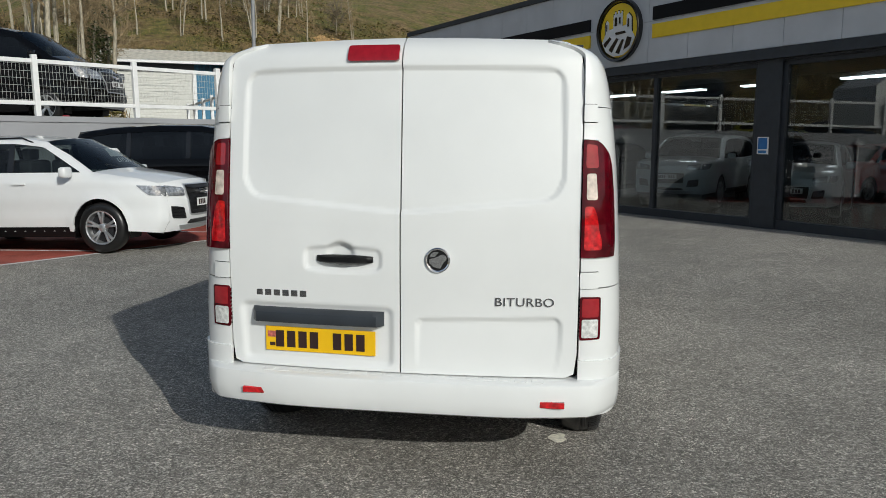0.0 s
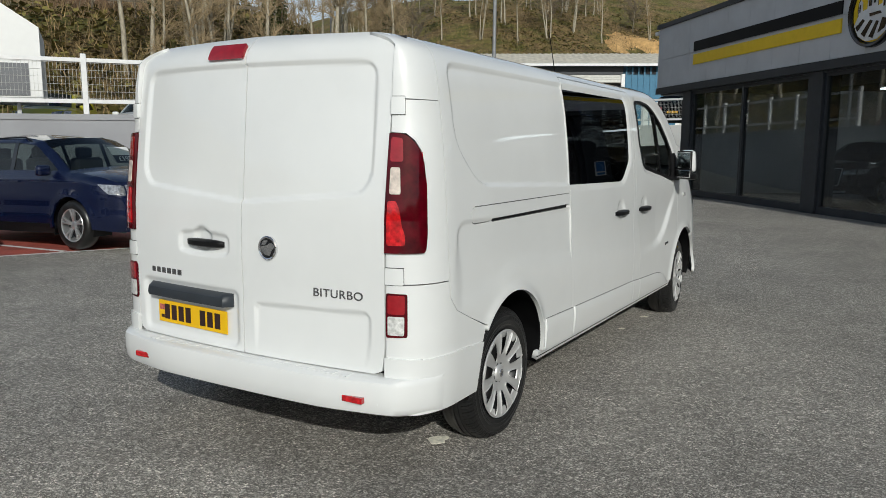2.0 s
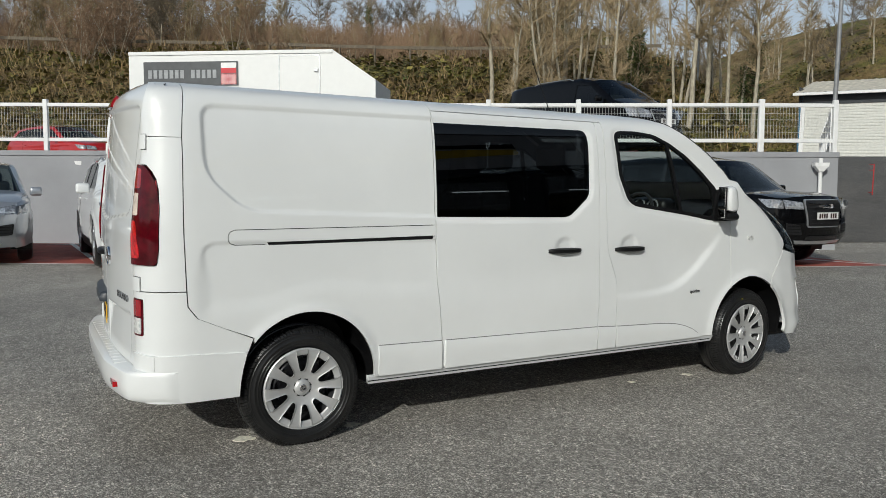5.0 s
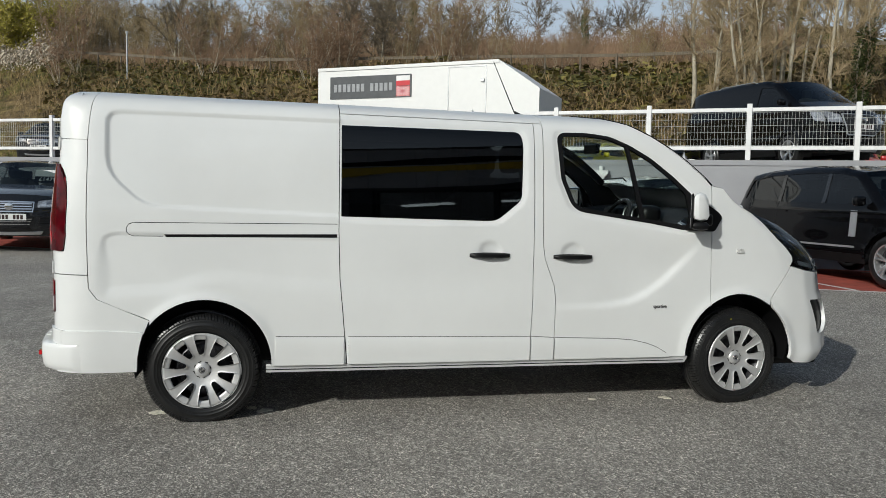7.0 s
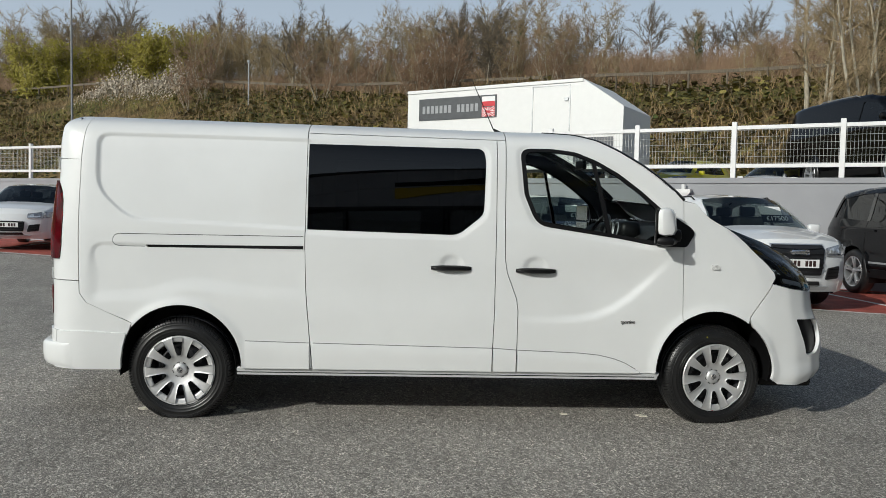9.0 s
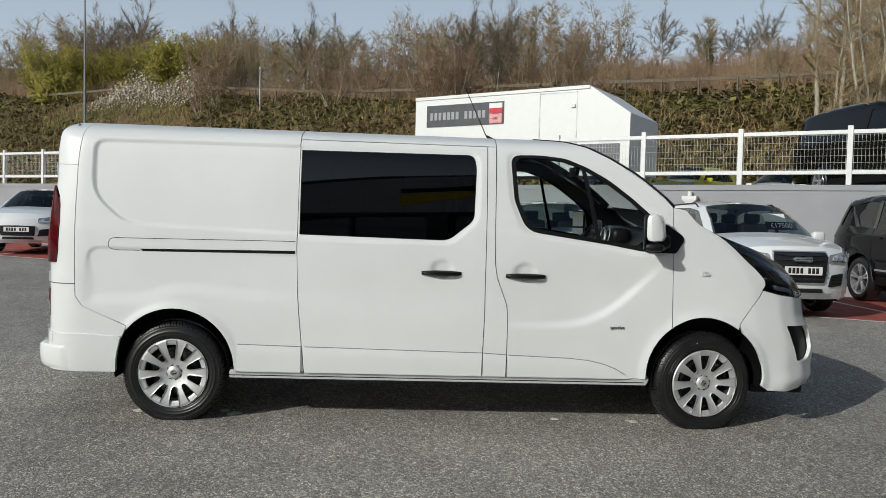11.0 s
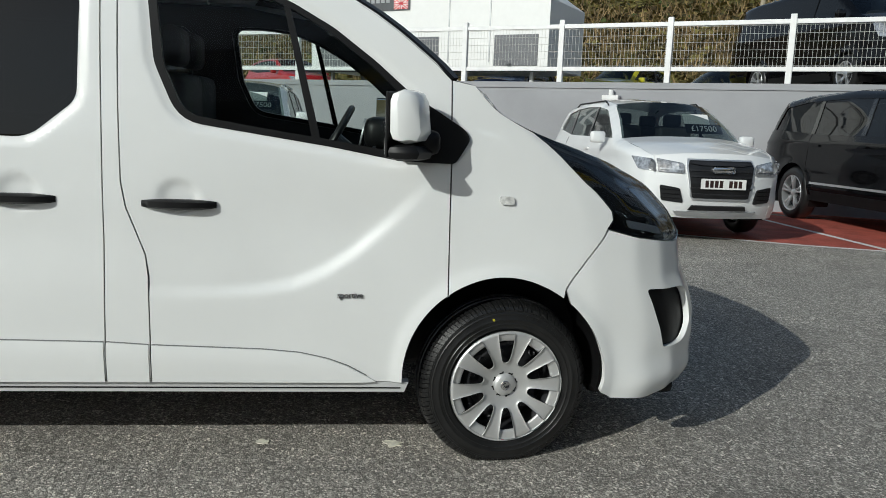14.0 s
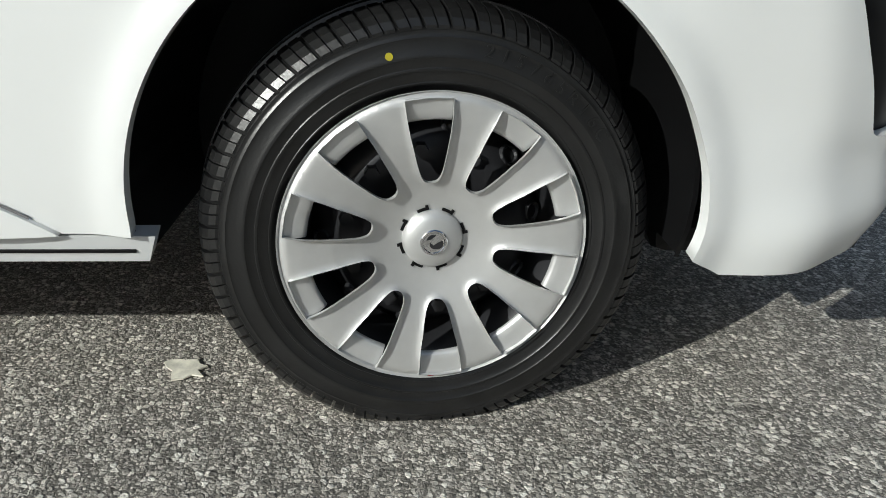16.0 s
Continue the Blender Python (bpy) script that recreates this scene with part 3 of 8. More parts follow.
# the white wall and fence across the head of the yard
def build_head_wall():
    a, c = Vector((-15.45, 37.7, 0)), Vector((8.0, 31.0, 0))
    v = (c - a).normalized()
    nrm = Vector((-v.y, v.x, 0))
    m = Matrix.Translation(a) @ Matrix((v, nrm, Vector((0, 0, 1)))).transposed().to_4x4()
    w = solo("wall_head", new_box(0, 24, 0, 0.3, -1, 2.45, m=m), plain("pale_render", (0.62, 0.62, 0.60), 0.85, vary=0.08, scale=1.0), "pale rendered wall across the head of the yard", "wall", kind="structure")
    build_fence([a + nrm * 0.15, c + nrm * 0.15], "yard_fence", "white post and rail fence on the pale wall", 2.45, top=1.35, spacing=2.3, post=0.13)
    build_fence([Vector((-8.1, 28.2, 0)), Vector((-14.4, 36.9, 0))], "ramp_fence", "white post and rail fence stepping down the ramp", 0, top=1.3, spacing=2.1, mesh=False, level=lambda p: ground_z(p.x, p.y) + 0.30)
    bm = bmesh.new()
    k = [m @ Vector((x, y, 2.44)) for x, y in ((0, 0.2), (24, 0.2), (24, 16), (0, 16))]
    bm.faces.new([bm.verts.new(p) for p in k])
    solo("upper_yard", bm, M["asphalt"], "upper yard surface behind the pale wall", "ground", kind="structure")


build_head_wall()


# ---- hillside ----
def toe(p):
    return 10.0 + 46.0 * smoothstep(12, 24, p) - 8 * smoothstep(30, 55, p)


def hill_z(p, q):
    """Height of the bank: a slope, a bench with a road, an upper slope to the ridge; steeper beyond the workshop."""
    q0 = toe(p)
    d = max(0.0, q - q0)
    far_b, far_r = (W(p, 25.0) - Vector((5, 2, 0))).length, (W(p, 48.0) - Vector((5, 2, 0))).length
    bench = (0.122 + 0.021 * smoothstep(-65, -40, p) + 0.017 * smoothstep(-38, -10, p)) * far_b
    ridge = (0.158 + 0.034 * smoothstep(-55, -12, p) + 0.010 * smoothstep(-5, 8, p)) * far_r
    left = bench * (d / 15) ** 0.92 if d < 15 else bench + (ridge - bench) * max(0.0, min(1.0, (d - 17.5) / 20.5)) ** 0.9 - 0.03 * max(0.0, d - 38)
    top = 13.0 + 17.0 * smoothstep(34, 70, p) + 0.22 * max(0.0, p - 75)
    right = top * (1 - math.exp(-(0.5 + 0.25 * smoothstep(26, 44, p)) * d / top * 1.2)) + 0.04 * d
    h = left + (right - left) * smoothstep(13, 25, p)
    bumps = 0.55 * noise.noise(Vector((p * 0.12, q * 0.12, 0.3))) + 0.25 * noise.noise(Vector((p * 0.5, q * 0.5, 7.1)))
    return DECK - 0.7 - 0.35 * max(0.0, 1 - d / 5) + h + bumps * min(1.0, d / 3)


def hill_material():
    w = Mat("rough_hillside")
    v = w.coords()
    n1, n2, n3 = w.noise(v, 0.16, 6.0, 0.65), w.noise(v, 0.9, 8.0, 0.7), w.noise(v, 5.0, 6.0, 0.7)
    a = w.ramp(n2, [(0.30, (0.050, 0.034, 0.015)), (0.50, (0.23, 0.155, 0.062)), (0.68, (0.36, 0.265, 0.115))])
    g = w.ramp(n2, [(0.30, (0.035, 0.038, 0.010)), (0.55, (0.17, 0.160, 0.030)), (0.72, (0.30, 0.25, 0.075))])
    c = w.mix(w.ramp(n1, [(0.44, 0.0), (0.58, 1.0)]), a, g)
    c = w.mix(1.0, c, w.ramp(n3, [(0.3, 0.55), (0.7, 1.25)]), "MULTIPLY")
    w.set(Base_Color=c, Roughness=0.95)
    w.bump(w.mix(0.5, n2, n3), 1.0, 0.5)
    return w.m


def build_hill():
    bm = bmesh.new()
    ps = list(np.concatenate([np.arange(-140, 110, 2.0), np.arange(110, 330.1, 8.0)]))
    qs = list(np.concatenate([np.arange(0, 70, 2.0), np.arange(72, 170, 7.0)]))
    rows = []
    for p in ps:
        q0 = toe(p)
        rows.append([W(p, q0 + q, hill_z(p, q0 + q)) for q in qs])
    grid_mesh(bm, rows)
    for f in bm.faces:
        f.normal_update()
        if f.normal.z < 0:
            f.normal_flip()
    o = solo("hillside", bm, hill_material(), "steep rough hillside of dead grass and brambles", "hill", kind="structure", smooth=180)
    o.matrix_world = TILT
    # bare sandy scar
    bm = bmesh.new()
    rows = []
    for i in range(15):
        p = 69.5 + 1.0 * i
        row = []
        for j in range(9):
            t = j / 8
            q = toe(p) + 15.0 + 9.0 * t * (0.6 + 0.5 * math.sin(3.1 * i / 14))
            row.append(W(p + 0.4 * math.sin(j), q + 2.2 * noise.noise(Vector((i * 0.45, j * 0.3, 2.0))), hill_z(p, q) + 0.34 - 0.5 * max(0, abs(t - 0.5) * 2 - 0.55) - 0.5 * max(0, abs(i - 7) / 7 - 0.6) + 0.3 * noise.noise(Vector((i * 0.7, j * 0.7, 5.0)))))
        rows.append(row)
    grid_mesh(bm, rows)
    o = solo("bare_earth", bm, plain("sandy_earth", (0.48, 0.30, 0.12), 0.95, vary=0.35, scale=1.5, bump=0.6, bump_scale=8), "bare sandy earth slip on the hillside", "ground", kind="structure", smooth=180)
    o.matrix_world = TILT


build_hill()


def bark(name, c):
    w = Mat(name)
    n = w.noise(w.coords((1, 1, 0.25)), 14.0, 6.0)
    w.set(Base_Color=w.ramp(n, [(0.3, [x * 0.45 for x in c]), (0.7, c)]), Roughness=0.9)
    return w.m


M["bark"] = bark("grey_bark", (0.50, 0.445, 0.335))
M["old_wood"] = bark("weathered_timber", (0.20, 0.165, 0.12))
M["twig"] = bark("brown_twigs", (0.43, 0.325, 0.185))
M["twig_red"] = bark("reddish_twigs", (0.36, 0.235, 0.145))
M["twig_dark"] = bark("dark_brown_twigs", (0.23, 0.185, 0.13))


def leaf_mat(name, c, vary=0.5):
    w = Mat(name)
    g = w.t.nodes.new("ShaderNodeNewGeometry")
    w.set(Base_Color=w.ramp(g.outputs["Random Per Island"], [(0.0, [x * (1 - vary) for x in c]), (1.0, [min(1, x * (1 + vary)) for x in c])]), Roughness=0.7)
    return w.m


M["leaf_olive"] = leaf_mat("olive_spring_leaves", (0.30, 0.265, 0.035), 0.25)
M["leaf_ivy"] = leaf_mat("dark_ivy_leaves", (0.055, 0.075, 0.018))
M["leaf_bud"] = leaf_mat("pale_buds", (0.26, 0.205, 0.065))
M["leaf_white"] = leaf_mat("white_blossom", (0.48, 0.42, 0.33), 0.4)
M["leaf_bramble"] = leaf_mat("bramble_and_dead_grass", (0.135, 0.115, 0.028), 0.75)
M["grass_dead"] = leaf_mat("dead_grass_blades", (0.21, 0.145, 0.062), 0.6)


def quad(bm, c, a, b):
    bm.faces.new([bm.verts.new(c + x) for x in (-a - b, a - b, a + b, -a + b)])


def rod(bm, a, b, r0, r1):
    """A three-sided twig."""
    d = (b - a)
    s = d.orthogonal().normalized()
    t = d.cross(s).normalized()
    lo, hi = [], []
    for i in range(3):
        e = s * math.cos(2.094 * i) + t * math.sin(2.094 * i)
        lo.append(bm.verts.new(a + e * r0))
        hi.append(bm.verts.new(b + e * r1))
    for i in range(3):
        bm.faces.new((lo[i], lo[(i + 1) % 3], hi[(i + 1) % 3], hi[i]))


def sticks(name, rods, spikes, material, parent, label=""):
    """One mesh of six-sided or three-sided tapering rods (a, b, r0, r1, sides) and pointed twigs (a, b, r)."""
    verts, faces = [], []
    for a, b, r0, r1, n in rods:
        d = b - a
        e1 = d.orthogonal().normalized()
        e2 = d.cross(e1).normalized()
        k = len(verts)
        for c, r in ((a, r0), (b, r1)):
            for i in range(n):
                t = 2 * math.pi * i / n
                verts.append(c + (e1 * math.cos(t) + e2 * math.sin(t)) * r)
        faces += [(k + i, k + (i + 1) % n, k + n + (i + 1) % n, k + n + i) for i in range(n)]
    for a, b, r in spikes:
        d = b - a
        e1 = d.orthogonal().normalized() * r
        e2 = d.cross(e1).normalized() * r
        k = len(verts)
        verts += [a + e1, a - e1 * 0.5 + e2 * 0.87, a - e1 * 0.5 - e2 * 0.87, b]
        faces += [(k, k + 1, k + 3), (k + 1, k + 2, k + 3), (k + 2, k, k + 3)]
    me = bpy.data.meshes.new(name)
    me.from_pydata([tuple(v) for v in verts], [], faces)
    me.materials.append(material)
    o = new(name, me)
    o.parent = parent
    if label:
        o["label"] = label
    return o


def make_tree(seed, height, stems, lean, form, twig, reach=0.3, bare=0.3, twigs=2000, leaf=None, leaves=0, leaf_size=0.05, climb=0):
    """A bare or leafing tree: stems, boughs inside a crown outline, branches and many pointed twigs."""
    rng = random.Random(seed)
    t = new("bare_tree" if leaves < 3000 else "leafing_tree")
    wood, boughs, spikes, tips = [], [], [], []

    def wild(k):
        return Vector((rng.uniform(-k, k), rng.uniform(-k, k), rng.uniform(-k, k)))

    def outline(f):
        if form == "round":
            return 0.75 + 0.25 * f
        if form == "slim":
            return 0.25 + 0.75 * max(0.0, 1 - abs(f - 0.60) / 0.5)
        return 0.35 + 0.65 * smoothstep(0.0, 0.65, f)

    for s in range(stems):
        a = rng.uniform(0, 6.283)
        base = Vector((math.cos(a), math.sin(a), 0)) * (0.0 if stems == 1 else rng.uniform(0.1, 0.45))
        v = Vector((math.cos(a) * lean, math.sin(a) * lean, 1.0)) + wild(0.08)
        v.normalize()
        h = height * rng.uniform(0.78, 1.04) * (0.66 if form == "round" else 1.0)
        r = 0.0125 * height / (1 if stems == 1 else 0.75 * stems ** 0.55)
        p, n = base, 9
        for i in range(n):
            v = (v + wild(0.11) + Vector((0, 0, 0.05))).normalized()
            q = p + v * h / n
            f0, f1 = i / n, (i + 1) / n
            wood.append((p, q, r * (1 - 0.9 * f0) + 0.006, r * (1 - 0.9 * f1) + 0.006, 6 if r > 0.05 else 5))
            if f1 > bare:
                for _ in range(3 if stems < 4 else 2):
                    b = rng.uniform(0, 6.283)
                    c = p + (q - p) * rng.random()
                    f = f0 + rng.random() / n
                    L = height * reach * outline(f) * rng.uniform(0.6, 1.1)
                    w = Vector((math.cos(b), math.sin(b), rng.uniform(0.35, 1.1) if form != "round" else rng.uniform(0.1, 0.5) + 1.3 * f ** 2)).normalized()
                    rb = max(0.012, r * (1 - 0.9 * f) * 0.5)
                    for j in range(3):
                        w = (w + wild(0.22) + Vector((0, 0, 0.10))).normalized()
                        e = c + w * L / 3
                        boughs.append((c, e, rb * (1 - 0.25 * j), rb * (0.75 - 0.25 * j), 3))
                        for _ in range(2):
                            g = c + (e - c) * rng.random()
                            x = (w + wild(0.9)).normalized()
                            m_ = g + x * L * rng.uniform(0.2, 0.42)
                            spikes.append((g, m_, max(0.008, rb * 0.4)))
                            tips.append((g, m_, x))
                        tips.append((c, e, w))
                        c = e
            if climb and f1 < 0.75:
                for _ in range(climb):
                    b = rng.uniform(0, 6.283)
                    tips.append((p, q, None))
            p = q
        tips.append((p - v * h / n, p, v))
    real = [x for x in tips if x[2] is not None]
    for i in range(int(0.9 * twigs)):
        a, b, w = real[rng.randrange(len(real))]
        g = a + (b - a) * rng.random()
        x = (w + wild(0.8) + Vector((0, 0, 0.15))).normalized()
        spikes.append((g, g + x * rng.uniform(0.35, 1.0) * (0.6 + height * 0.04), rng.uniform(0.008, 0.015) * (1.0 if form == "slim" else 1.45)))
    sticks("trunk", wood, [], M["bark"], t).data.shade_smooth()
    tagged(sticks("crown", boughs, spikes, twig, t, "fine bare twigs"), kind="stuff")
    if leaf:
        verts, faces = [], []
        ivy = [x for x in tips if x[2] is None]
        for i in range(leaves):
            if ivy:
                a, b, _ = ivy[rng.randrange(len(ivy))]
                c = a + (b - a) * rng.random() + wild(0.28)
            elif i % 4:
                a, b, _ = spikes[rng.randrange(len(spikes))]
                c = a + (b - a) * rng.uniform(0.3, 1.0) + wild(0.10)
            else:
                a, b, _ = real[rng.randrange(len(real))]
                c = b + wild(0.5)
            u = wild(1.0).normalized()
            u2 = u.orthogonal().normalized() * leaf_size * rng.uniform(0.5, 1.0)
            u *= leaf_size * rng.uniform(0.7, 1.3)
            k = len(verts)
            verts += [c - u, c + u2, c + u, c - u2]
            faces.append((k, k + 1, k + 2, k + 3))
        me = bpy.data.meshes.new("leaves")
        me.from_pydata([tuple(v) for v in verts], [], faces)
        me.materials.append(leaf)
        o = new("leaves", me)
        o.parent = t
        tagged(o, kind="stuff")
    return t


def on_hill(p, q, dz=0.0):
    return TILT @ W(p, q, hill_z(p, q) + dz)


def plant_woods():
    rng = random.Random(11)
    kinds = [
        tagged(make_tree(1, 11, 1, 0.06, "slim", M["twig"], 0.20, 0.38, 1500), "tall slim bare tree with pale bark on the hillside", "tree", "bare hillside trees"),
        tagged(make_tree(2, 11, 3, 0.16, "slim", M["twig"], 0.17, 0.35, 1700), "bare tree with three slim pale stems on the hillside", "tree", "bare hillside trees"),
        tagged(make_tree(3, 7, 8, 0.42, "fan", M["twig_red"], 0.17, 0.25, 1900), "many-stemmed bare tree with reddish twigs on the hillside", "tree", "bare hillside trees"),
        tagged(make_tree(4, 9, 1, 0.06, "round", M["twig_dark"], 0.42, 0.35, 2400), "spreading bare oak on the hilltop", "tree", "bare hillside trees"),
        tagged(make_tree(5, 7, 7, 0.40, "fan", M["twig"], 0.18, 0.20, 1700, M["leaf_bud"], 1100, 0.05), "budding many-stemmed tree on the hillside", "tree", "bare hillside trees"),
        tagged(make_tree(6, 7, 5, 0.42, "round", M["twig"], 0.34, 0.10, 1600, M["leaf_olive"], 12000, 0.085), "tree with yellow-green spring leaves on the hillside", "tree", "leafing hillside trees"),
        tagged(make_tree(8, 9, 2, 0.12, "slim", M["twig"], 0.20, 0.30, 1300, M["leaf_ivy"], 1800, 0.07, climb=12), "slim tree clad in dark ivy on the hillside", "tree", "bare hillside trees"),
    ]
    used = set()

    def plant(k, p, q, s):
        m = Matrix.Translation(on_hill(p, q, -0.15)) @ Matrix.Rotation(rng.uniform(0, 6.28), 4, "Z")
        if k not in used:
            used.add(k)
            kinds[k].matrix_world = m
            kinds[k].scale = (s, s, s)
            return
        o = copy_thing(kinds[k], m)
        o.scale = (s, s, s)

    # pale slim trees on the lower slope behind the deck
    for i in range(30):
        p = rng.uniform(2.0, 15.5)
        plant(rng.choice([0, 0, 1, 1, 6]), p, toe(p) + (rng.uniform(1.0, 10) if i % 3 else rng.uniform(10, 30)), rng.uniform(0.65, 0.95))
    # a thicket along the bench
    for i in range(96):
        p = -80 + 67 * (i + rng.random()) / 96
        plant(rng.choice([2, 4, 4, 4, 3, 4]), p, toe(p) + rng.uniform(17, 32), rng.uniform(0.55, 0.85))
    for i in range(30):
        p = rng.uniform(-20, 6)
        plant(rng.choice([2, 2, 4]), p, toe(p) + rng.uniform(16, 22), rng.uniform(0.28, 0.48))
    for i in range(10):
        p = rng.uniform(-44, -8)
        plant(2, p, toe(p) + rng.uniform(11, 15), rng.uniform(0.45, 0.65))
    # thin trees along the ridge
    for i in range(46):
        p = -45 + 69 * (i + rng.random()) / 46
        plant(rng.choice([3, 3, 1, 0, 2]), p, toe(p) + rng.uniform(35, 56), rng.uniform(0.45, 0.80))
    for i in range(3):
        plant(6, (-19, -6, 9)[i], toe(0) + (26, 30, 8)[i], (0.75, 0.6, 0.8)[i])
    # rounded leafing trees at the far end, darker ones behind
    for i in range(9):
        p = -65 + 19 * (i + rng.random()) / 9
        plant(5, p, toe(p) + rng.uniform(15, 22), rng.uniform(0.65, 0.95))
    for i in range(16):
        p = rng.uniform(-88, -50)
        plant(rng.choice([3, 3, 2, 4]), p, toe(p) + rng.uniform(24, 36), rng.uniform(0.8, 1.15))
    # above the workshop
    for i in range(46):
        p = rng.uniform(27, 84)
        plant(rng.choice([0, 0, 1, 1, 3]), p, toe(p) + rng.uniform(20, 52), rng.uniform(0.7, 1.15))


plant_woods()


def build_scrub():
    """Brambles, ivy and dead grass over the bank."""
    rng = random.Random(5)
    for name, mat, count, size, up, label in (("bramble", M["leaf_bramble"], 70000, 0.10, 0.40, "tangled brown and green brambles"), ("ivy", M["leaf_ivy"], 24000, 0.085, 0.30, "patches of dark green ivy"), ("dead_grass", M["grass_dead"], 70000, 0.05, 0.55, "tufts of dry dead grass")):
        verts, faces = [], []
        for i in range(count):
            p = rng.uniform(-70, 105)
            d = abs(rng.gauss(0, 1)) * (14 if p < 15 else 24) + rng.uniform(-0.8, 1)
            q = toe(p) + d
            dens = noise.noise(Vector((p * 0.09, q * 0.11, {"bramble": 1.0, "ivy": 4.0, "dead_grass": 9.0}[name])))
            if dens < (0.05 if name == "ivy" else -0.25):
                continue
            c = W(p, q, hill_z(p, q) + rng.uniform(0.0, up))
            a = rng.uniform(0, 6.283)
            s = size * rng.uniform(0.5, 1.6)
            if name == "dead_grass":
                w = Vector((math.cos(a), math.sin(a), 0)) * 0.025
                top = Vector((rng.uniform(-0.25, 0.25), rng.uniform(-0.25, 0.25), rng.uniform(0.2, 0.6)))
                b = len(verts)
                verts += [c - w, c + w, c + top]
                faces.append((b, b + 1, b + 2))
            else:
                u = Vector((math.cos(a), math.sin(a), rng.uniform(-0.4, 0.4))) * s
                v = Vector((-math.sin(a), math.cos(a), rng.uniform(-0.2, 1.0))) * s * 0.7
                b = len(verts)
                verts += [c - u - v, c + u - v, c + u + v, c - u + v]
                faces.append((b, b + 1, b + 2, b + 3))
        me = bpy.data.meshes.new(name)
        me.from_pydata([tuple(v) for v in verts], [], faces)
        me.materials.append(mat)
        o = tagged(new(name, me), label, "undergrowth", kind="stuff")
        o.matrix_world = TILT
    # stems standing in the scrub
    bm = bmesh.new()
    for i in range(220):
        p = rng.uniform(-40, 40)
        q = toe(p) + rng.uniform(0, 18)
        a = W(p, q, hill_z(p, q) - 0.1)
        b = a + Vector((rng.uniform(-0.9, 0.9), rng.uniform(-0.9, 0.9), rng.uniform(0.8, 2.4)))
        rod(bm, a, b, 0.014, 0.005)
    o = solo("sapling_stem", bm, M["twig"], "thin bare saplings standing in the scrub", "undergrowth", kind="stuff")
    o.matrix_world = TILT
    # dense upright growth filling the bench between the trees
    spikes = []
    for i in range(42000):
        p = rng.uniform(-84, 8)
        q = toe(p) + rng.uniform(17.5, 36)
        if noise.noise(Vector((p * 0.25, q * 0.2, 3.0))) < -0.28:
            continue
        a = W(p, q, hill_z(p, q) - 0.1)
        h = rng.uniform(0.8, 2.6) * (0.75 + 0.5 * noise.noise(Vector((p * 0.15, q * 0.1, 6.0))))
        spikes.append((a, a + Vector((rng.uniform(-0.45, 0.45) * h, rng.uniform(-0.45, 0.45) * h, h)), rng.uniform(0.012, 0.026)))
    o = tagged(sticks("thicket", [], spikes, M["twig_red"], None), "dense brown thicket of bare shrubs along the bench", "undergrowth", kind="stuff")
    o.matrix_world = TILT
    # white blossom hedge far along the bench
    bm = bmesh.new()
    for i in range(5200):
        p = rng.uniform(-52, -41)
        q = toe(p) + 14.5 + rng.gauss(0, 0.9)
        c = W(p, q, hill_z(p, q) + abs(rng.gauss(0, 0.8)) * (0.7 + 0.4 * math.sin(p)))
        quad(bm, c, Vector((rng.uniform(-0.06, 0.06), rng.uniform(-0.06, 0.06), 0.015)), Vector((rng.uniform(-0.02, 0.02), 0.015, 0.05)))
    o = solo("blossom_hedge", bm, M["leaf_white"], "pale blossoming blackthorn hedge on the hillside", "hedge", kind="stuff")
    o.matrix_world = TILT


build_scrub()


def build_barrier():
    rail = thing("guard_rail", TILT, "weathered timber guard rail along the hillside road", "fence")
    rng = random.Random(3)
    ps = [p for p in np.arange(-64, 13, 2.0)]
    zs = np.array([hill_z(p, toe(p) + 15.2) for p in ps])
    zs = np.convolve(np.pad(zs, 4, mode="edge"), np.ones(9) / 9, "valid") + 0.1
    pts = [W(p, toe(p) + 15.2, float(z)) for p, z in zip(ps, zs)]
    for a, b in zip(pts, pts[1:]):
        for h in (0.62,):
            bm = bmesh.new()
            v = b - a
            box(bm, 0, v.length, -0.03, 0.03, -0.085, 0.085, m=Matrix.Translation(a + Vector((0, 0, h))) @ v.to_track_quat("X", "Z").to_matrix().to_4x4())
            part("rail", bm, M["old_wood"], rail)
        bm = bmesh.new()
        tube(bm, a - Vector((0, 0, 0.9)), a + Vector((0, 0, 0.72)), 0.06, sides=6)
        part("post", bm, M["old_wood"], rail)


build_barrier()


def street_lamp(x, y, z, h, heads=2):
    t = thing("street_lamp", Matrix.Translation((x, y, z)), "tall galvanised floodlight column", "lamp")
    bm = bmesh.new()
    tube(bm, (0, 0, -0.5), (0, 0, h), 0.065, 0.035, 10)
    part("column", bm, plain("galvanised_column", (0.26, 0.265, 0.27), 0.6, 0.3, vary=0.15), t, smooth=50)
    for k in ((-1, 1) if heads == 2 else (1,)):
        bm = new_box(-0.16, 0.16, -0.11, 0.11, -0.28, 0.28, bevel=0.04, m=Matrix.Translation((k * 0.42, 0, h - 0.05)) @ Matrix.Rotation(radians(-24 * k), 4, "Y"))
        part("lamp_head", bm, M["dark_trim"], t, smooth=40)
    if heads == 2:
        bm = bmesh.new()
        tube(bm, (-0.42, 0, h), (0.42, 0, h), 0.03, sides=8)
        part("arm", bm, M["steel"], t)
    return t


street_lamp(-30.5, -12.8, 1.4, 9.3)
street_lamp(-8.2, 18.6, 1.6, 10.5)


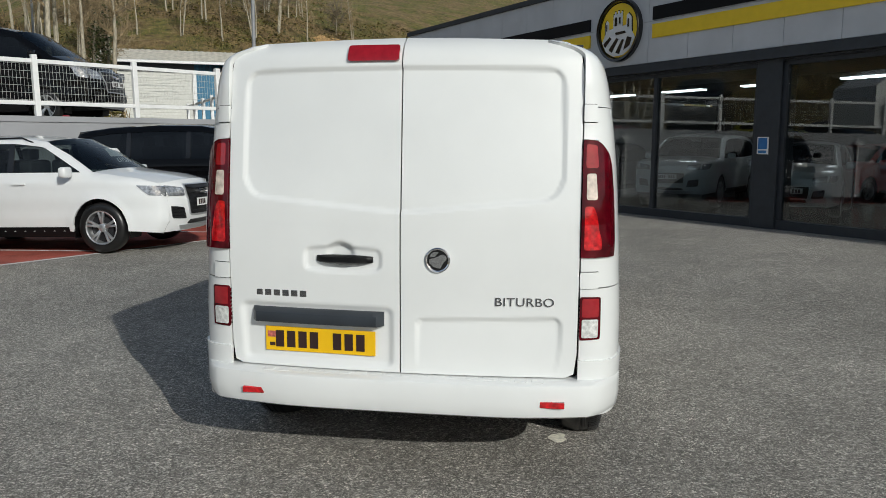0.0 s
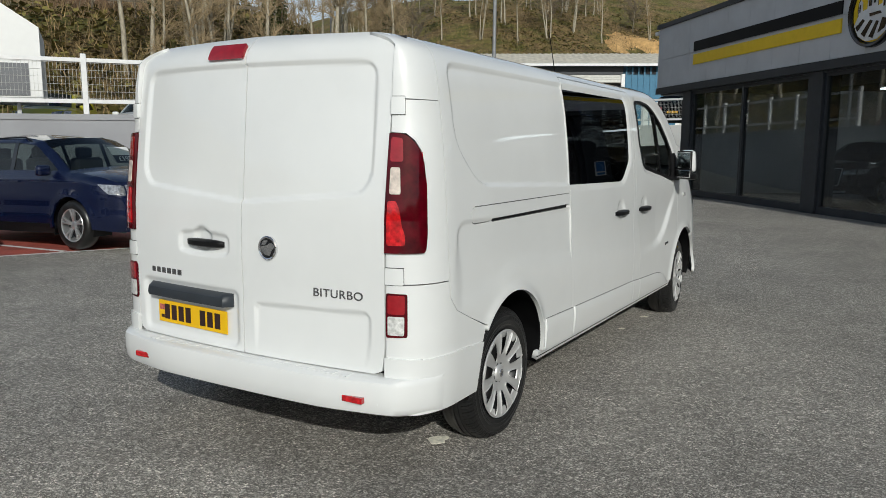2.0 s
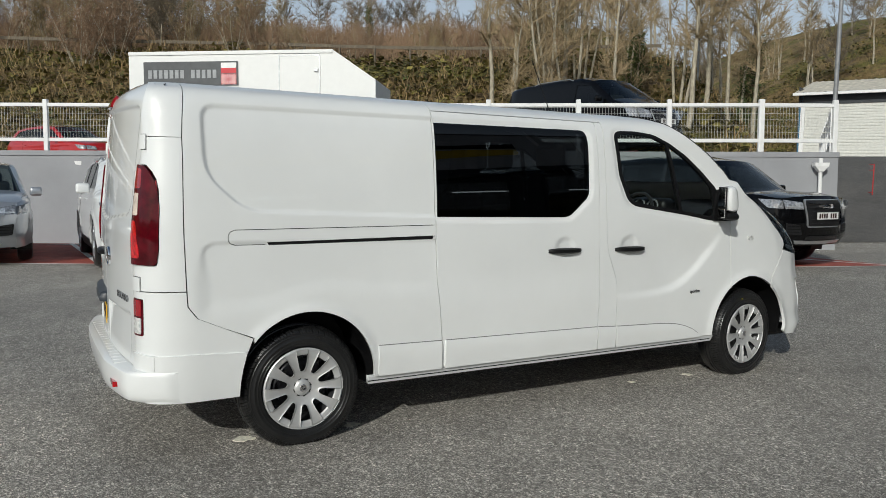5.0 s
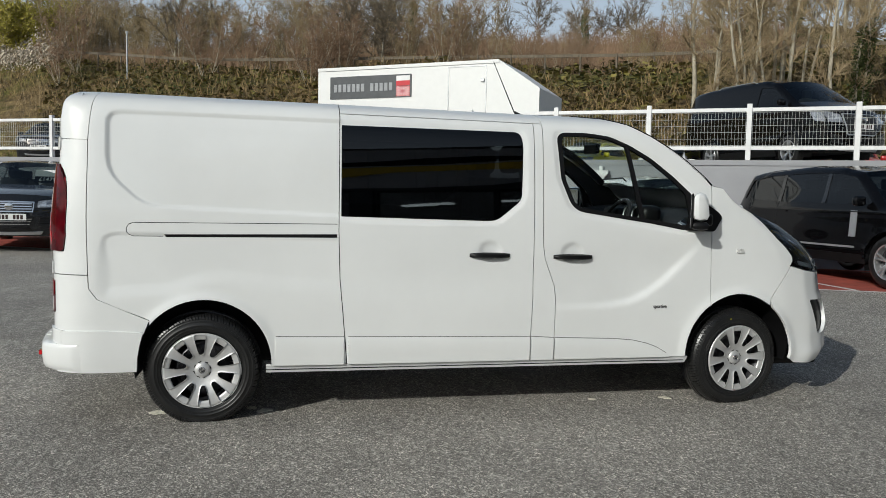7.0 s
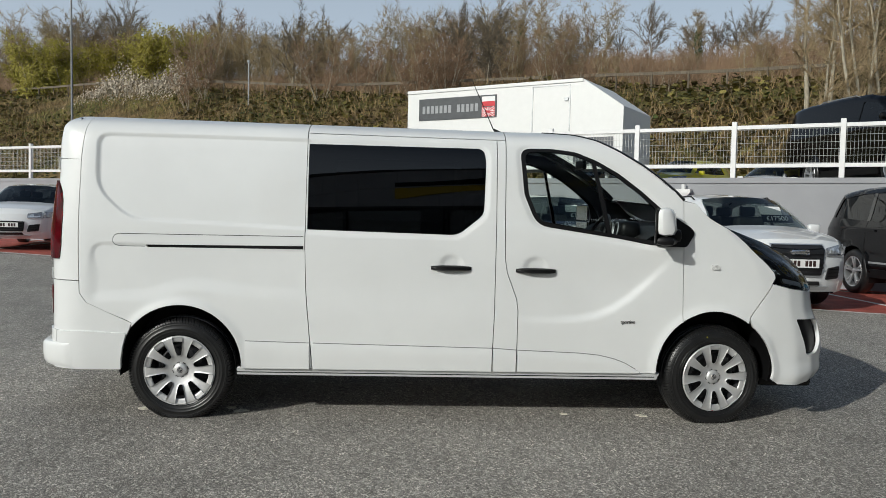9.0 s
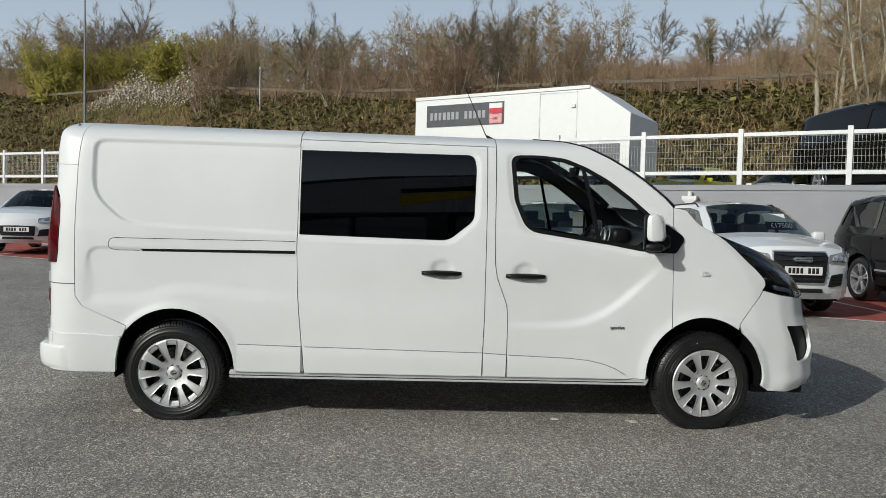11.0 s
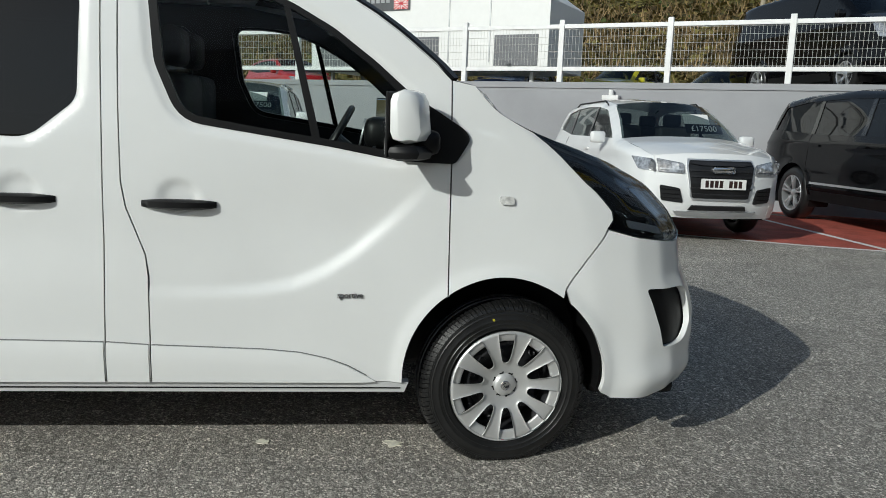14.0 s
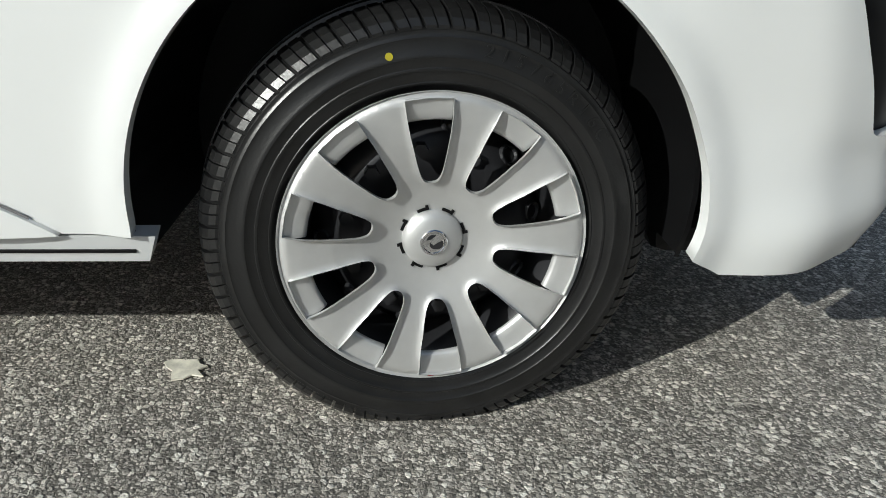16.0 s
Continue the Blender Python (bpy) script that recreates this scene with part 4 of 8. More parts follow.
def marker_post(p, d, h):
    v = on_hill(p, toe(p) + d, -0.2)
    t = thing("marker_post", Matrix.Translation(v), "thin grey post standing on the hillside", "post", "hillside posts")
    bm = bmesh.new()
    tube(bm, (0, 0, 0), (0, 0, h), 0.05, sides=6)
    part("pole", bm, M["steel"], t)
    part("cap", new_box(-0.10, 0.10, -0.08, 0.08, h - 0.02, h + 0.16, bevel=0.03), M["steel"], t)


marker_post(-33.5, 13.0, 3.0)
marker_post(12.5, 9.5, 3.4)


def build_unseen_hills():
    """Unseen low hills round the far sides, added to darken reflections at the horizon."""
    bm = bmesh.new()
    rows = []
    for i in range(97):
        a = radians(-150 + 270 * i / 96)
        top = 24 + 12 * noise.noise(Vector((i * 0.09, 3.3, 0))) + 4 * noise.noise(Vector((i * 0.4, 8.1, 0)))
        rows.append([Vector((r * math.cos(a), r * math.sin(a), z)) for r, z in ((210, -1.5), (235, top * 0.45), (265, top * 0.85), (300, top), (380, top * 1.05))])
    grid_mesh(bm, rows)
    bmesh.ops.recalc_face_normals(bm, faces=bm.faces[:])
    solo("unseen_hills", bm, hill_material(), "unseen low hills added to darken reflections at the horizon", "hill", kind="structure", smooth=180)


build_unseen_hills()


# ---- the van's shape ----
SIDE_Z = [0.20, 0.28, 0.34, 0.42, 0.50, 0.62, 0.72, 0.82, 0.95, 1.10, 1.24, 1.40, 1.55, 1.65, 1.75, 1.81, 1.85, 1.885, 1.91, 1.925, 1.935]
SIDE_X = [0.905, 0.930, 0.944, 0.952, 0.956, 0.959, 0.959, 0.955, 0.948, 0.942, 0.934, 0.922, 0.906, 0.893, 0.877, 0.862, 0.845, 0.815, 0.775, 0.73, 0.67]
NOSE_X = [0.965, 0.963, 0.955, 0.925, 0.87, 0.76, 0.60, 0.40, 0.20, 0.0]
NOSE_Y = [4.30, 4.60, 4.82, 5.02, 5.155, 5.275, 5.352, 5.40, 5.418, 5.422]
FRONT_Z = [0.20, 0.28, 0.36, 0.44, 0.55, 0.66, 0.76, 0.84, 0.92, 1.00, 1.10, 1.20, 1.28, 1.38, 1.50]
FRONT_Y = [5.33, 5.38, 5.43, 5.44, 5.425, 5.39, 5.34, 5.325, 5.315, 5.26, 5.15, 4.97, 4.78, 4.56, 4.45]
nose_s = 4.30 + np.concatenate([[0], np.cumsum(np.hypot(np.diff(NOSE_X), np.diff(NOSE_Y)))])
NOSE_END = float(nose_s[-1])


def smooth_table(zs, vs):
    """A fine, rounded version of a table."""
    z = np.linspace(zs[0], zs[-1], 600)
    v = np.interp(z, zs, vs)
    k = np.hanning(31)
    pad = np.concatenate([2 * v[0] - v[15:0:-1], v, 2 * v[-1] - v[-2:-17:-1]])
    return z, np.convolve(pad, k / k.sum(), "valid")


side_t, front_t = smooth_table(SIDE_Z, SIDE_X), smooth_table(FRONT_Z, FRONT_Y)
nose_fine = np.linspace(nose_s[0], nose_s[-1], 400)
nose_k = np.hanning(25) / np.hanning(25).sum()


def nose_smooth(v):
    f = np.interp(nose_fine, nose_s, v)
    pad = np.concatenate([2 * f[0] - f[12:0:-1], f, f[-2:-14:-1] if v is NOSE_Y else 2 * f[-1] - f[-2:-14:-1]])
    return np.convolve(pad, nose_k, "valid")


nose_xf, nose_yf = nose_smooth(NOSE_X), nose_smooth(NOSE_Y)


def half_width(z):
    return np.interp(z, *side_t)


def rear_y(x, z):
    """The rear doors: bowed across, upright below, leaning forward above and rolled into the roof."""
    high = np.clip((z - 1.15) / 0.8, 0, 1) ** 1.2
    roll = 0.09 * np.clip((z - 1.82) / 0.13, 0, 1.2) ** 2.6
    return 0.083 + (0.085 + 0.06 * high) * x * x + 0.065 * high + roll


def side(s, z):
    """The flank: s runs along the van, round the rear corner to x = 0.77 at s = 0 and round the nose."""
    s, z = np.asarray(s, float), np.asarray(z, float)
    w = half_width(z)
    x, y = w.copy(), s.copy()
    t = np.clip((0.42 - s) / 0.42, 0, 1)
    xe = np.minimum(0.768, w - 0.06)
    ye = rear_y(xe, z) - 0.022 * np.clip((z - 1.55) / 0.2, 0, 1)
    cx, cy = w, ye + 0.02
    x = np.where(s < 0.42, (1 - t) ** 2 * w + 2 * t * (1 - t) * cx + t * t * xe, x)
    y = np.where(s < 0.42, (1 - t) ** 2 * 0.42 + 2 * t * (1 - t) * cy + t * t * ye, y)
    f = (np.interp(z, *front_t) - 4.3) / (5.422 - 4.3)
    nx, ny = np.interp(s, nose_fine, nose_xf), np.interp(s, nose_fine, nose_yf)
    x = np.where(s > 4.3, nx * w / 0.965, x)
    y = np.where(s > 4.3, 4.3 + (ny - 4.3) * f, y)
    return x, y


def skin(s, z, k=1.0):
    """Points of the flank in the round, right side for k = 1, left for -1; the roof falls a little towards the front."""
    x, y = side(s, z)
    top = np.clip((z - 1.65) / 0.25, 0, 1)
    return np.stack([k * x, y, z - 0.022 * top * np.clip((y - 0.5) / 2.6, 0, 1)], -1)


def tail(x, z, k=1.0):
    """Points of the rear doors."""
    x, z = np.asarray(x, float), np.asarray(z, float)
    return np.stack([k * x, rear_y(x, z), z], -1)


# ---- pressed panels ----
from mathutils.geometry import delaunay_2d_cdt


def inside(px, py, poly):
    """Which points lie in a closed outline."""
    hit = np.zeros(len(px), bool)
    n = len(poly)
    for i in range(n):
        (x0, y0), (x1, y1) = poly[i], poly[(i + 1) % n]
        if y0 == y1:
            continue
        cross = (y0 > py) != (y1 > py)
        hit ^= cross & (px < (x1 - x0) * (py - y0) / (y1 - y0) + x0)
    return hit


def away(px, py, line, closed=True):
    """Distance of the points from a line."""
    best = np.full(len(px), 1e9)
    n = len(line)
    for i in range(n if closed else n - 1):
        (x0, y0), (x1, y1) = line[i], line[(i + 1) % n]
        dx, dy = x1 - x0, y1 - y0
        q = dx * dx + dy * dy
        t = np.clip(((px - x0) * dx + (py - y0) * dy) / q, 0, 1) if q > 0 else 0
        best = np.minimum(best, np.hypot(px - x0 - t * dx, py - y0 - t * dy))
    return best


def signed(px, py, poly):
    """Distance inside an outline, negative outside."""
    d = away(px, py, poly)
    return np.where(inside(px, py, poly), d, -d)


def rounded(pts, r=0.03, steps=5):
    """The outline with rounded corners; a point may carry its own radius as a third number."""
    out, n = [], len(pts)
    for i in range(n):
        a, b, c = (Vector(pts[j % n][:2]) for j in (i - 1, i, i + 1))
        rr = pts[i][2] if len(pts[i]) > 2 else r
        d0, d1 = (a - b), (c - b)
        k = min(rr, d0.length * 0.49, d1.length * 0.49)
        if k < 1e-4:
            out.append(tuple(b))
            continue
        p0, p1 = b + d0.normalized() * k, b + d1.normalized() * k
        for j in range(steps + 1):
            t = j / steps
            out.append(tuple(p0 * (1 - t) ** 2 + b * 2 * t * (1 - t) + p1 * t * t))
    return out


def resample(poly, h):
    out, n = [], len(poly)
    for i in range(n):
        a, b = Vector(poly[i]), Vector(poly[(i + 1) % n])
        k = max(1, int(math.ceil((b - a).length / h)))
        out += [tuple(a + (b - a) * j / k) for j in range(k)]
    return out


def arc(cx, cz, r, a0, a1, n=18):
    return [(cx + r * math.cos(radians(a0 + (a1 - a0) * i / n)), cz + r * math.sin(radians(a0 + (a1 - a0) * i / n))) for i in range(n + 1)]


def step(d, width):
    t = np.clip(d / width + 0.5, 0, 1)
    return t * t * (3 - 2 * t)


def sheet(bm, surf, outline, holes=(), h=0.03, press=None, fold=0.024, k=1.0, lift=0.0):
    """A sheet of a surface (u, v) -> point inside an outline, pressed by a field, its rims folded inwards."""
    loops = [resample(outline, h)] + [resample(o, h) for o in holes]
    us, vs = [p[0] for p in outline], [p[1] for p in outline]
    gu, gv = np.meshgrid(np.arange(min(us) + h / 2, max(us), h), np.arange(min(vs) + h / 2, max(vs), h))
    gu, gv = gu.ravel(), gv.ravel()
    ok = inside(gu, gv, loops[0]) & (away(gu, gv, loops[0]) > 0.35 * h)
    for o in loops[1:]:
        ok &= ~inside(gu, gv, o) & (away(gu, gv, o) > 0.35 * h)
    pts, edges = [], []
    for lp in loops:
        b = len(pts)
        pts += lp
        edges += [(b + i, b + (i + 1) % len(lp)) for i in range(len(lp))]
    rim = len(pts)
    pts += list(zip(gu[ok], gv[ok]))
    co, _, faces, orig, _, _ = delaunay_2d_cdt([Vector(p) for p in pts], edges, [], 0, 1e-6)
    u, v = np.array([c[0] for c in co]), np.array([c[1] for c in co])

    def place(u, v, extra=0.0):
        e = 0.002
        p = surf(u, v)
        n = np.cross(surf(u + e, v) - surf(u - e, v), surf(u, v + e) - surf(u, v - e))
        n /= np.maximum(np.linalg.norm(n, axis=1), 1e-12)[:, None]
        d = (press(u, v) if press else 0.0) + extra + lift
        return p + n * (np.asarray(d) * np.ones(len(u)))[:, None] * FACE

    FACE = 1.0
    probe = surf(np.array([np.mean(us), np.mean(us) + 0.01, np.mean(us)]), np.array([np.mean(vs), np.mean(vs), np.mean(vs) + 0.01]))
    nn = np.cross(probe[1] - probe[0], probe[2] - probe[0])
    outward = probe[0] - np.array([0, min(4.6, max(0.9, probe[0][1])), 1.0])
    if hasattr(surf, "middle"):
        outward = probe[0] - np.array([0, surf.middle, probe[0][2]])
    FACE = 1.0 if np.dot(nn, outward) > 0 else -1.0
    P = place(u, v)
    verts = [bm.verts.new((p[0] * k, p[1], p[2])) for p in P]
    cu = np.array([np.mean([u[i] for i in f]) for f in faces])
    cv = np.array([np.mean([v[i] for i in f]) for f in faces])
    keep = inside(cu, cv, loops[0])
    for o in loops[1:]:
        keep &= ~inside(cu, cv, o)
    flip = FACE * k < 0
    for f, good in zip(faces, keep):
        if good:
            q = [verts[i] for i in f]
            fc = bm.faces.new(q[::-1] if flip else q)
            fc.smooth = True
    if fold:
        back = {}
        for i, og in enumerate(orig):
            for j in og:
                if j < rim:
                    back[j] = i
        b = 0
        for li, lp in enumerate(loops):
            idx = [back.get(b + i) for i in range(len(lp))]
            b += len(lp)
            idx = [i for i in idx if i is not None]
            q = place(u[idx], v[idx], -fold)
            top = [bm.verts.new(verts[i].co) for i in idx]
            low = [bm.verts.new((p[0] * k, p[1], p[2])) for p in q]
            for i in range(len(idx)):
                j = (i + 1) % len(idx)
                f = bm.faces.new((top[i], top[j], low[j], low[i]))
                f.smooth = True
    for vv in [x for x in bm.verts if not x.link_faces]:
        bm.verts.remove(vv)
    return bm


def panel(name, surf, outline, material, parent, k=1.0, label="", **more):
    bm = sheet(bmesh.new(), surf, outline, k=k, **more)
    ob = part(name, bm, material, parent, label)
    return ob


# ---- the white van ----
M["lens_red"] = plain("red_lamp_lens", (0.30, 0.006, 0.012), 0.08, vary=0.15, scale=30, Coat_Weight=1.0)
M["lens_dark"] = plain("dark_red_lamp_lens", (0.075, 0.0010, 0.005), 0.06, vary=0.5, scale=14, Specular_IOR_Level=0.4)
M["lens_bright"] = plain("bright_red_lamp_lens", (0.50, 0.006, 0.010), 0.08, vary=0.6, scale=38, Coat_Weight=1.0)
M["lens_clear"] = plain("clear_lamp_lens", (0.62, 0.53, 0.46), 0.12, vary=0.35, scale=30, Coat_Weight=1.0)
M["lens_white"] = plain("white_lamp_lens", (0.62, 0.62, 0.60), 0.12, vary=0.35, scale=60, Coat_Weight=1.0)
M["plate_yellow"] = plain("yellow_number_plate", (0.85, 0.50, 0.005), 0.35, vary=0.04)
M["plate_white"] = plain("white_number_plate", (0.78, 0.78, 0.76), 0.35, vary=0.04)
M["ink"] = plain("dark_ink", (0.03, 0.012, 0.01), 0.5, vary=0.1)
M["van_grey"] = plain("grey_sill_paint", (0.58, 0.59, 0.59), 0.45, vary=0.06)
M["seam"] = plain("joint_shadow_grey", (0.16, 0.16, 0.16), 0.7, vary=0.1)
M["head_lens"] = glass("headlamp_lens", (0.50, 0.54, 0.58), 0.0, 0.08)
M["cap_silver"] = plain("silver_wheel_cover", (0.62, 0.62, 0.615), 0.44, 0.6, vary=0.05, scale=20)
M["steel_dark"] = plain("dark_steel_wheel", (0.03, 0.03, 0.033), 0.35, 0.3, vary=0.3)

REAR_HUB, FRONT_HUB = (0.97, 0.313), (4.468, 0.313)
ARCH_R, ARCH_F = (0.987, 0.36, 0.385), (4.452, 0.374, 0.389)
G = 0.0025
LEFT = -1.042                          # the flank away from the camera stands a little wider
SEAM_D = [(0.37, 1.935), (0.36, 1.78), (0.352, 1.65), (0.358, 1.25), (0.366, 0.90), (0.37, 0.81), (0.41, 0.747), (0.53, 0.692), (0.685, 0.629)]
SEAM_S = [(1.764, 1.935), (1.764, 1.66), (1.762, 1.15), (1.772, 0.86), (1.80, 0.56), (1.82, 0.345)]
SEAM_S2 = [(2.985, 1.86), (2.988, 1.33), (2.988, 0.74), (2.982, 0.50), (2.980, 0.345)]
SEAM_B = [(3.043, 1.935), (3.045, 1.33), (3.050, 1.08), (3.065, 0.99), (3.13, 0.82), (3.14, 0.745), (3.14, 0.345)]
SEAM_F = [(4.215, 1.478), (4.222, 1.18), (4.226, 0.77), (4.226, 0.685)]
DOOR_TOP = [(3.30, 1.935), (3.50, 1.922), (3.64, 1.880), (3.79, 1.800), (3.94, 1.705), (4.06, 1.615), (4.16, 1.535)]
SLIDE_WIN = [(1.775, 1.795, 0.005), (2.90, 1.80, 0.05), (2.915, 1.70), (2.905, 1.36, 0.04), (2.74, 1.225, 0.05), (1.775, 1.24, 0.005)]
FRONT_WIN = [(3.135, 1.81, 0.07), (3.34, 1.815, 0.05), (3.50, 1.795), (3.64, 1.735), (3.79, 1.645), (3.94, 1.535), (4.07, 1.425, 0.01), (4.20, 1.20, 0.03), (4.02, 1.185), (3.79, 1.225), (3.50, 1.265), (3.25, 1.30, 0.08), (3.165, 1.50)]


def shift(line, d):
    return [(a + d, b) for a, b in line]


def sill_press(u, v):
    """The proud lower flank under the crease."""
    line = np.interp(u, [0.0, 1.36, 1.79, 2.99, 3.15, 3.68, 3.80, 3.90, 3.96], [0.55, 0.52, 0.512, 0.495, 0.485, 0.462, 0.435, 0.385, 0.32])
    return 0.002 * step(line - v, 0.010)


def press_quarter(u, v):
    up = [(0.46, 1.47, 0.10), (0.455, 1.815, 0.07), (2.2, 1.822, 0.0), (2.2, 1.228, 0.0), (0.66, 1.285, 0.10)]
    lo = [(0.435, 0.78, 0.05), (0.435, 1.125, 0.08), (2.2, 1.105, 0.0), (2.2, 0.80, 0.0), (1.35, 0.84, 0.2), (1.10, 0.885, 0.15), (0.93, 0.86, 0.1), (0.80, 0.80, 0.1), (0.60, 0.80, 0.06)]
    d = -0.014 * step(signed(u, v, rounded(up, 0.05)), 0.013)
    s = signed(u, v, rounded(lo, 0.05))
    d += -0.009 * np.clip(step(s, 0.018 + 0.09 * step(1.0 - v, 0.2)), 0, 1)
    lip = np.hypot(u - ARCH_R[0], v - ARCH_R[1]) - ARCH_R[2]
    return d + sill_press(u, v) + 0.012 * np.exp(-(lip / 0.035) ** 2)


def press_slide(u, v):
    frame = signed(u, v, rounded([(a[0], a[1], *(a[2:] or (0.03,))) for a in SLIDE_WIN], 0.03))
    d = -0.009 * step(frame + 0.020, 0.014)
    d += -0.012 * step(0.055 - np.hypot((u - 2.705) * 0.85, (v - 1.035)), 0.035)
    return d + sill_press(u, v) - 0.005 * np.exp(-((v - 0.86) / 0.10) ** 2)


def press_front(u, v):
    lip = np.hypot(u - ARCH_F[0], v - ARCH_F[1]) - ARCH_F[2]
    curve = [(3.0, 0.665), (3.35, 0.666), (3.52, 0.676), (3.66, 0.70), (3.78, 0.755), (3.89, 0.83), (4.0, 0.93), (4.10, 1.03), (4.24, 1.18)]
    cz = np.interp(u, [a for a, _ in curve], [b for _, b in curve])
    dist = np.where(v > cz, 1, -1) * away(u, v, curve, closed=False)
    fade = 1 - step(v - 1.03, 0.30)
    scoop = -0.020 * step(dist - 0.022, 0.060) * fade * np.clip((u - 2.9) / 0.7, 0.25, 1)
    frame = signed(u, v, rounded([(a[0], a[1], *(a[2:] or (0.03,))) for a in FRONT_WIN], 0.03))
    d = scoop - 0.008 * step(frame + 0.02, 0.025)
    d += -0.012 * step(0.055 - np.hypot((u - 3.25) * 0.85, (v - 1.03)), 0.035)
    return d + sill_press(u, v) + 0.012 * np.exp(-(lip / 0.035) ** 2)


def press_fender(u, v):
    lip = np.hypot(u - ARCH_F[0], v - ARCH_F[1]) - ARCH_F[2]
    return 0.012 * np.exp(-(lip / 0.035) ** 2)


def press_bumper(u, v):
    lip = np.hypot(u - ARCH_F[0], v - ARCH_F[1]) - ARCH_F[2]
    return 0.012 * np.exp(-(lip / 0.035) ** 2) - 0.010 * np.exp(-((v - 0.435) / 0.045) ** 2) * step(u - 5.0, 0.2) + 0.010 * step(0.37 - v, 0.07) * step(u - 4.95, 0.25) + 0.042 * step(0.40 - v, 0.26) * step(5.12 - u, 0.35)


def door_handle(parent, y, z, x, k):
    h = new("handle")
    h.parent = parent
    bm = bmesh.new()
    n, rows = 16, []
    for i in range(n + 1):
        t = i / n
        yy = y - 0.13 + 0.26 * t
        out = 0.014 + 0.034 * min(1, 4.5 * t * (1 - t)) ** 0.7
        hh = 0.017 - 0.006 * abs(2 * t - 1) ** 3
        rows.append([(k * (x + out * 0 + o), yy, z + zz) for o, zz in ((0.0, hh), (out * 0.75, hh), (out, hh * 0.6), (out, -hh * 0.6), (out * 0.75, -hh), (0.0, -hh))])
    vs = grid_mesh(bm, rows)
    bm.faces.new(vs[0])
    bm.faces.new(vs[-1][::-1])
    bmesh.ops.recalc_face_normals(bm, faces=bm.faces[:])
    me = finish(bm, "handle", M["black"], 40)
    bpy.data.objects.remove(h)
    h = new("handle", me)
    h.parent = parent
    h["label"] = "black plastic grab handle"
    return h


TYRE_OUT = [(0.290, 0.1065), (0.300, 0.1045), (0.310, 0.1000), (0.320, 0.0940), (0.330, 0.0830), (0.3365, 0.0660), (0.3405, 0.0440)]


def flatten(bm, low=-0.3115):
    """Presses the foot of a tyre flat where it stands, with a slight bulge of the sidewall."""
    for v in bm.verts:
        d = low + 0.03 - v.co.y
        if d > 0:
            v.co.z += math.copysign(min(0.010, 0.2 * d), v.co.z)
            v.co.y = max(v.co.y, low)


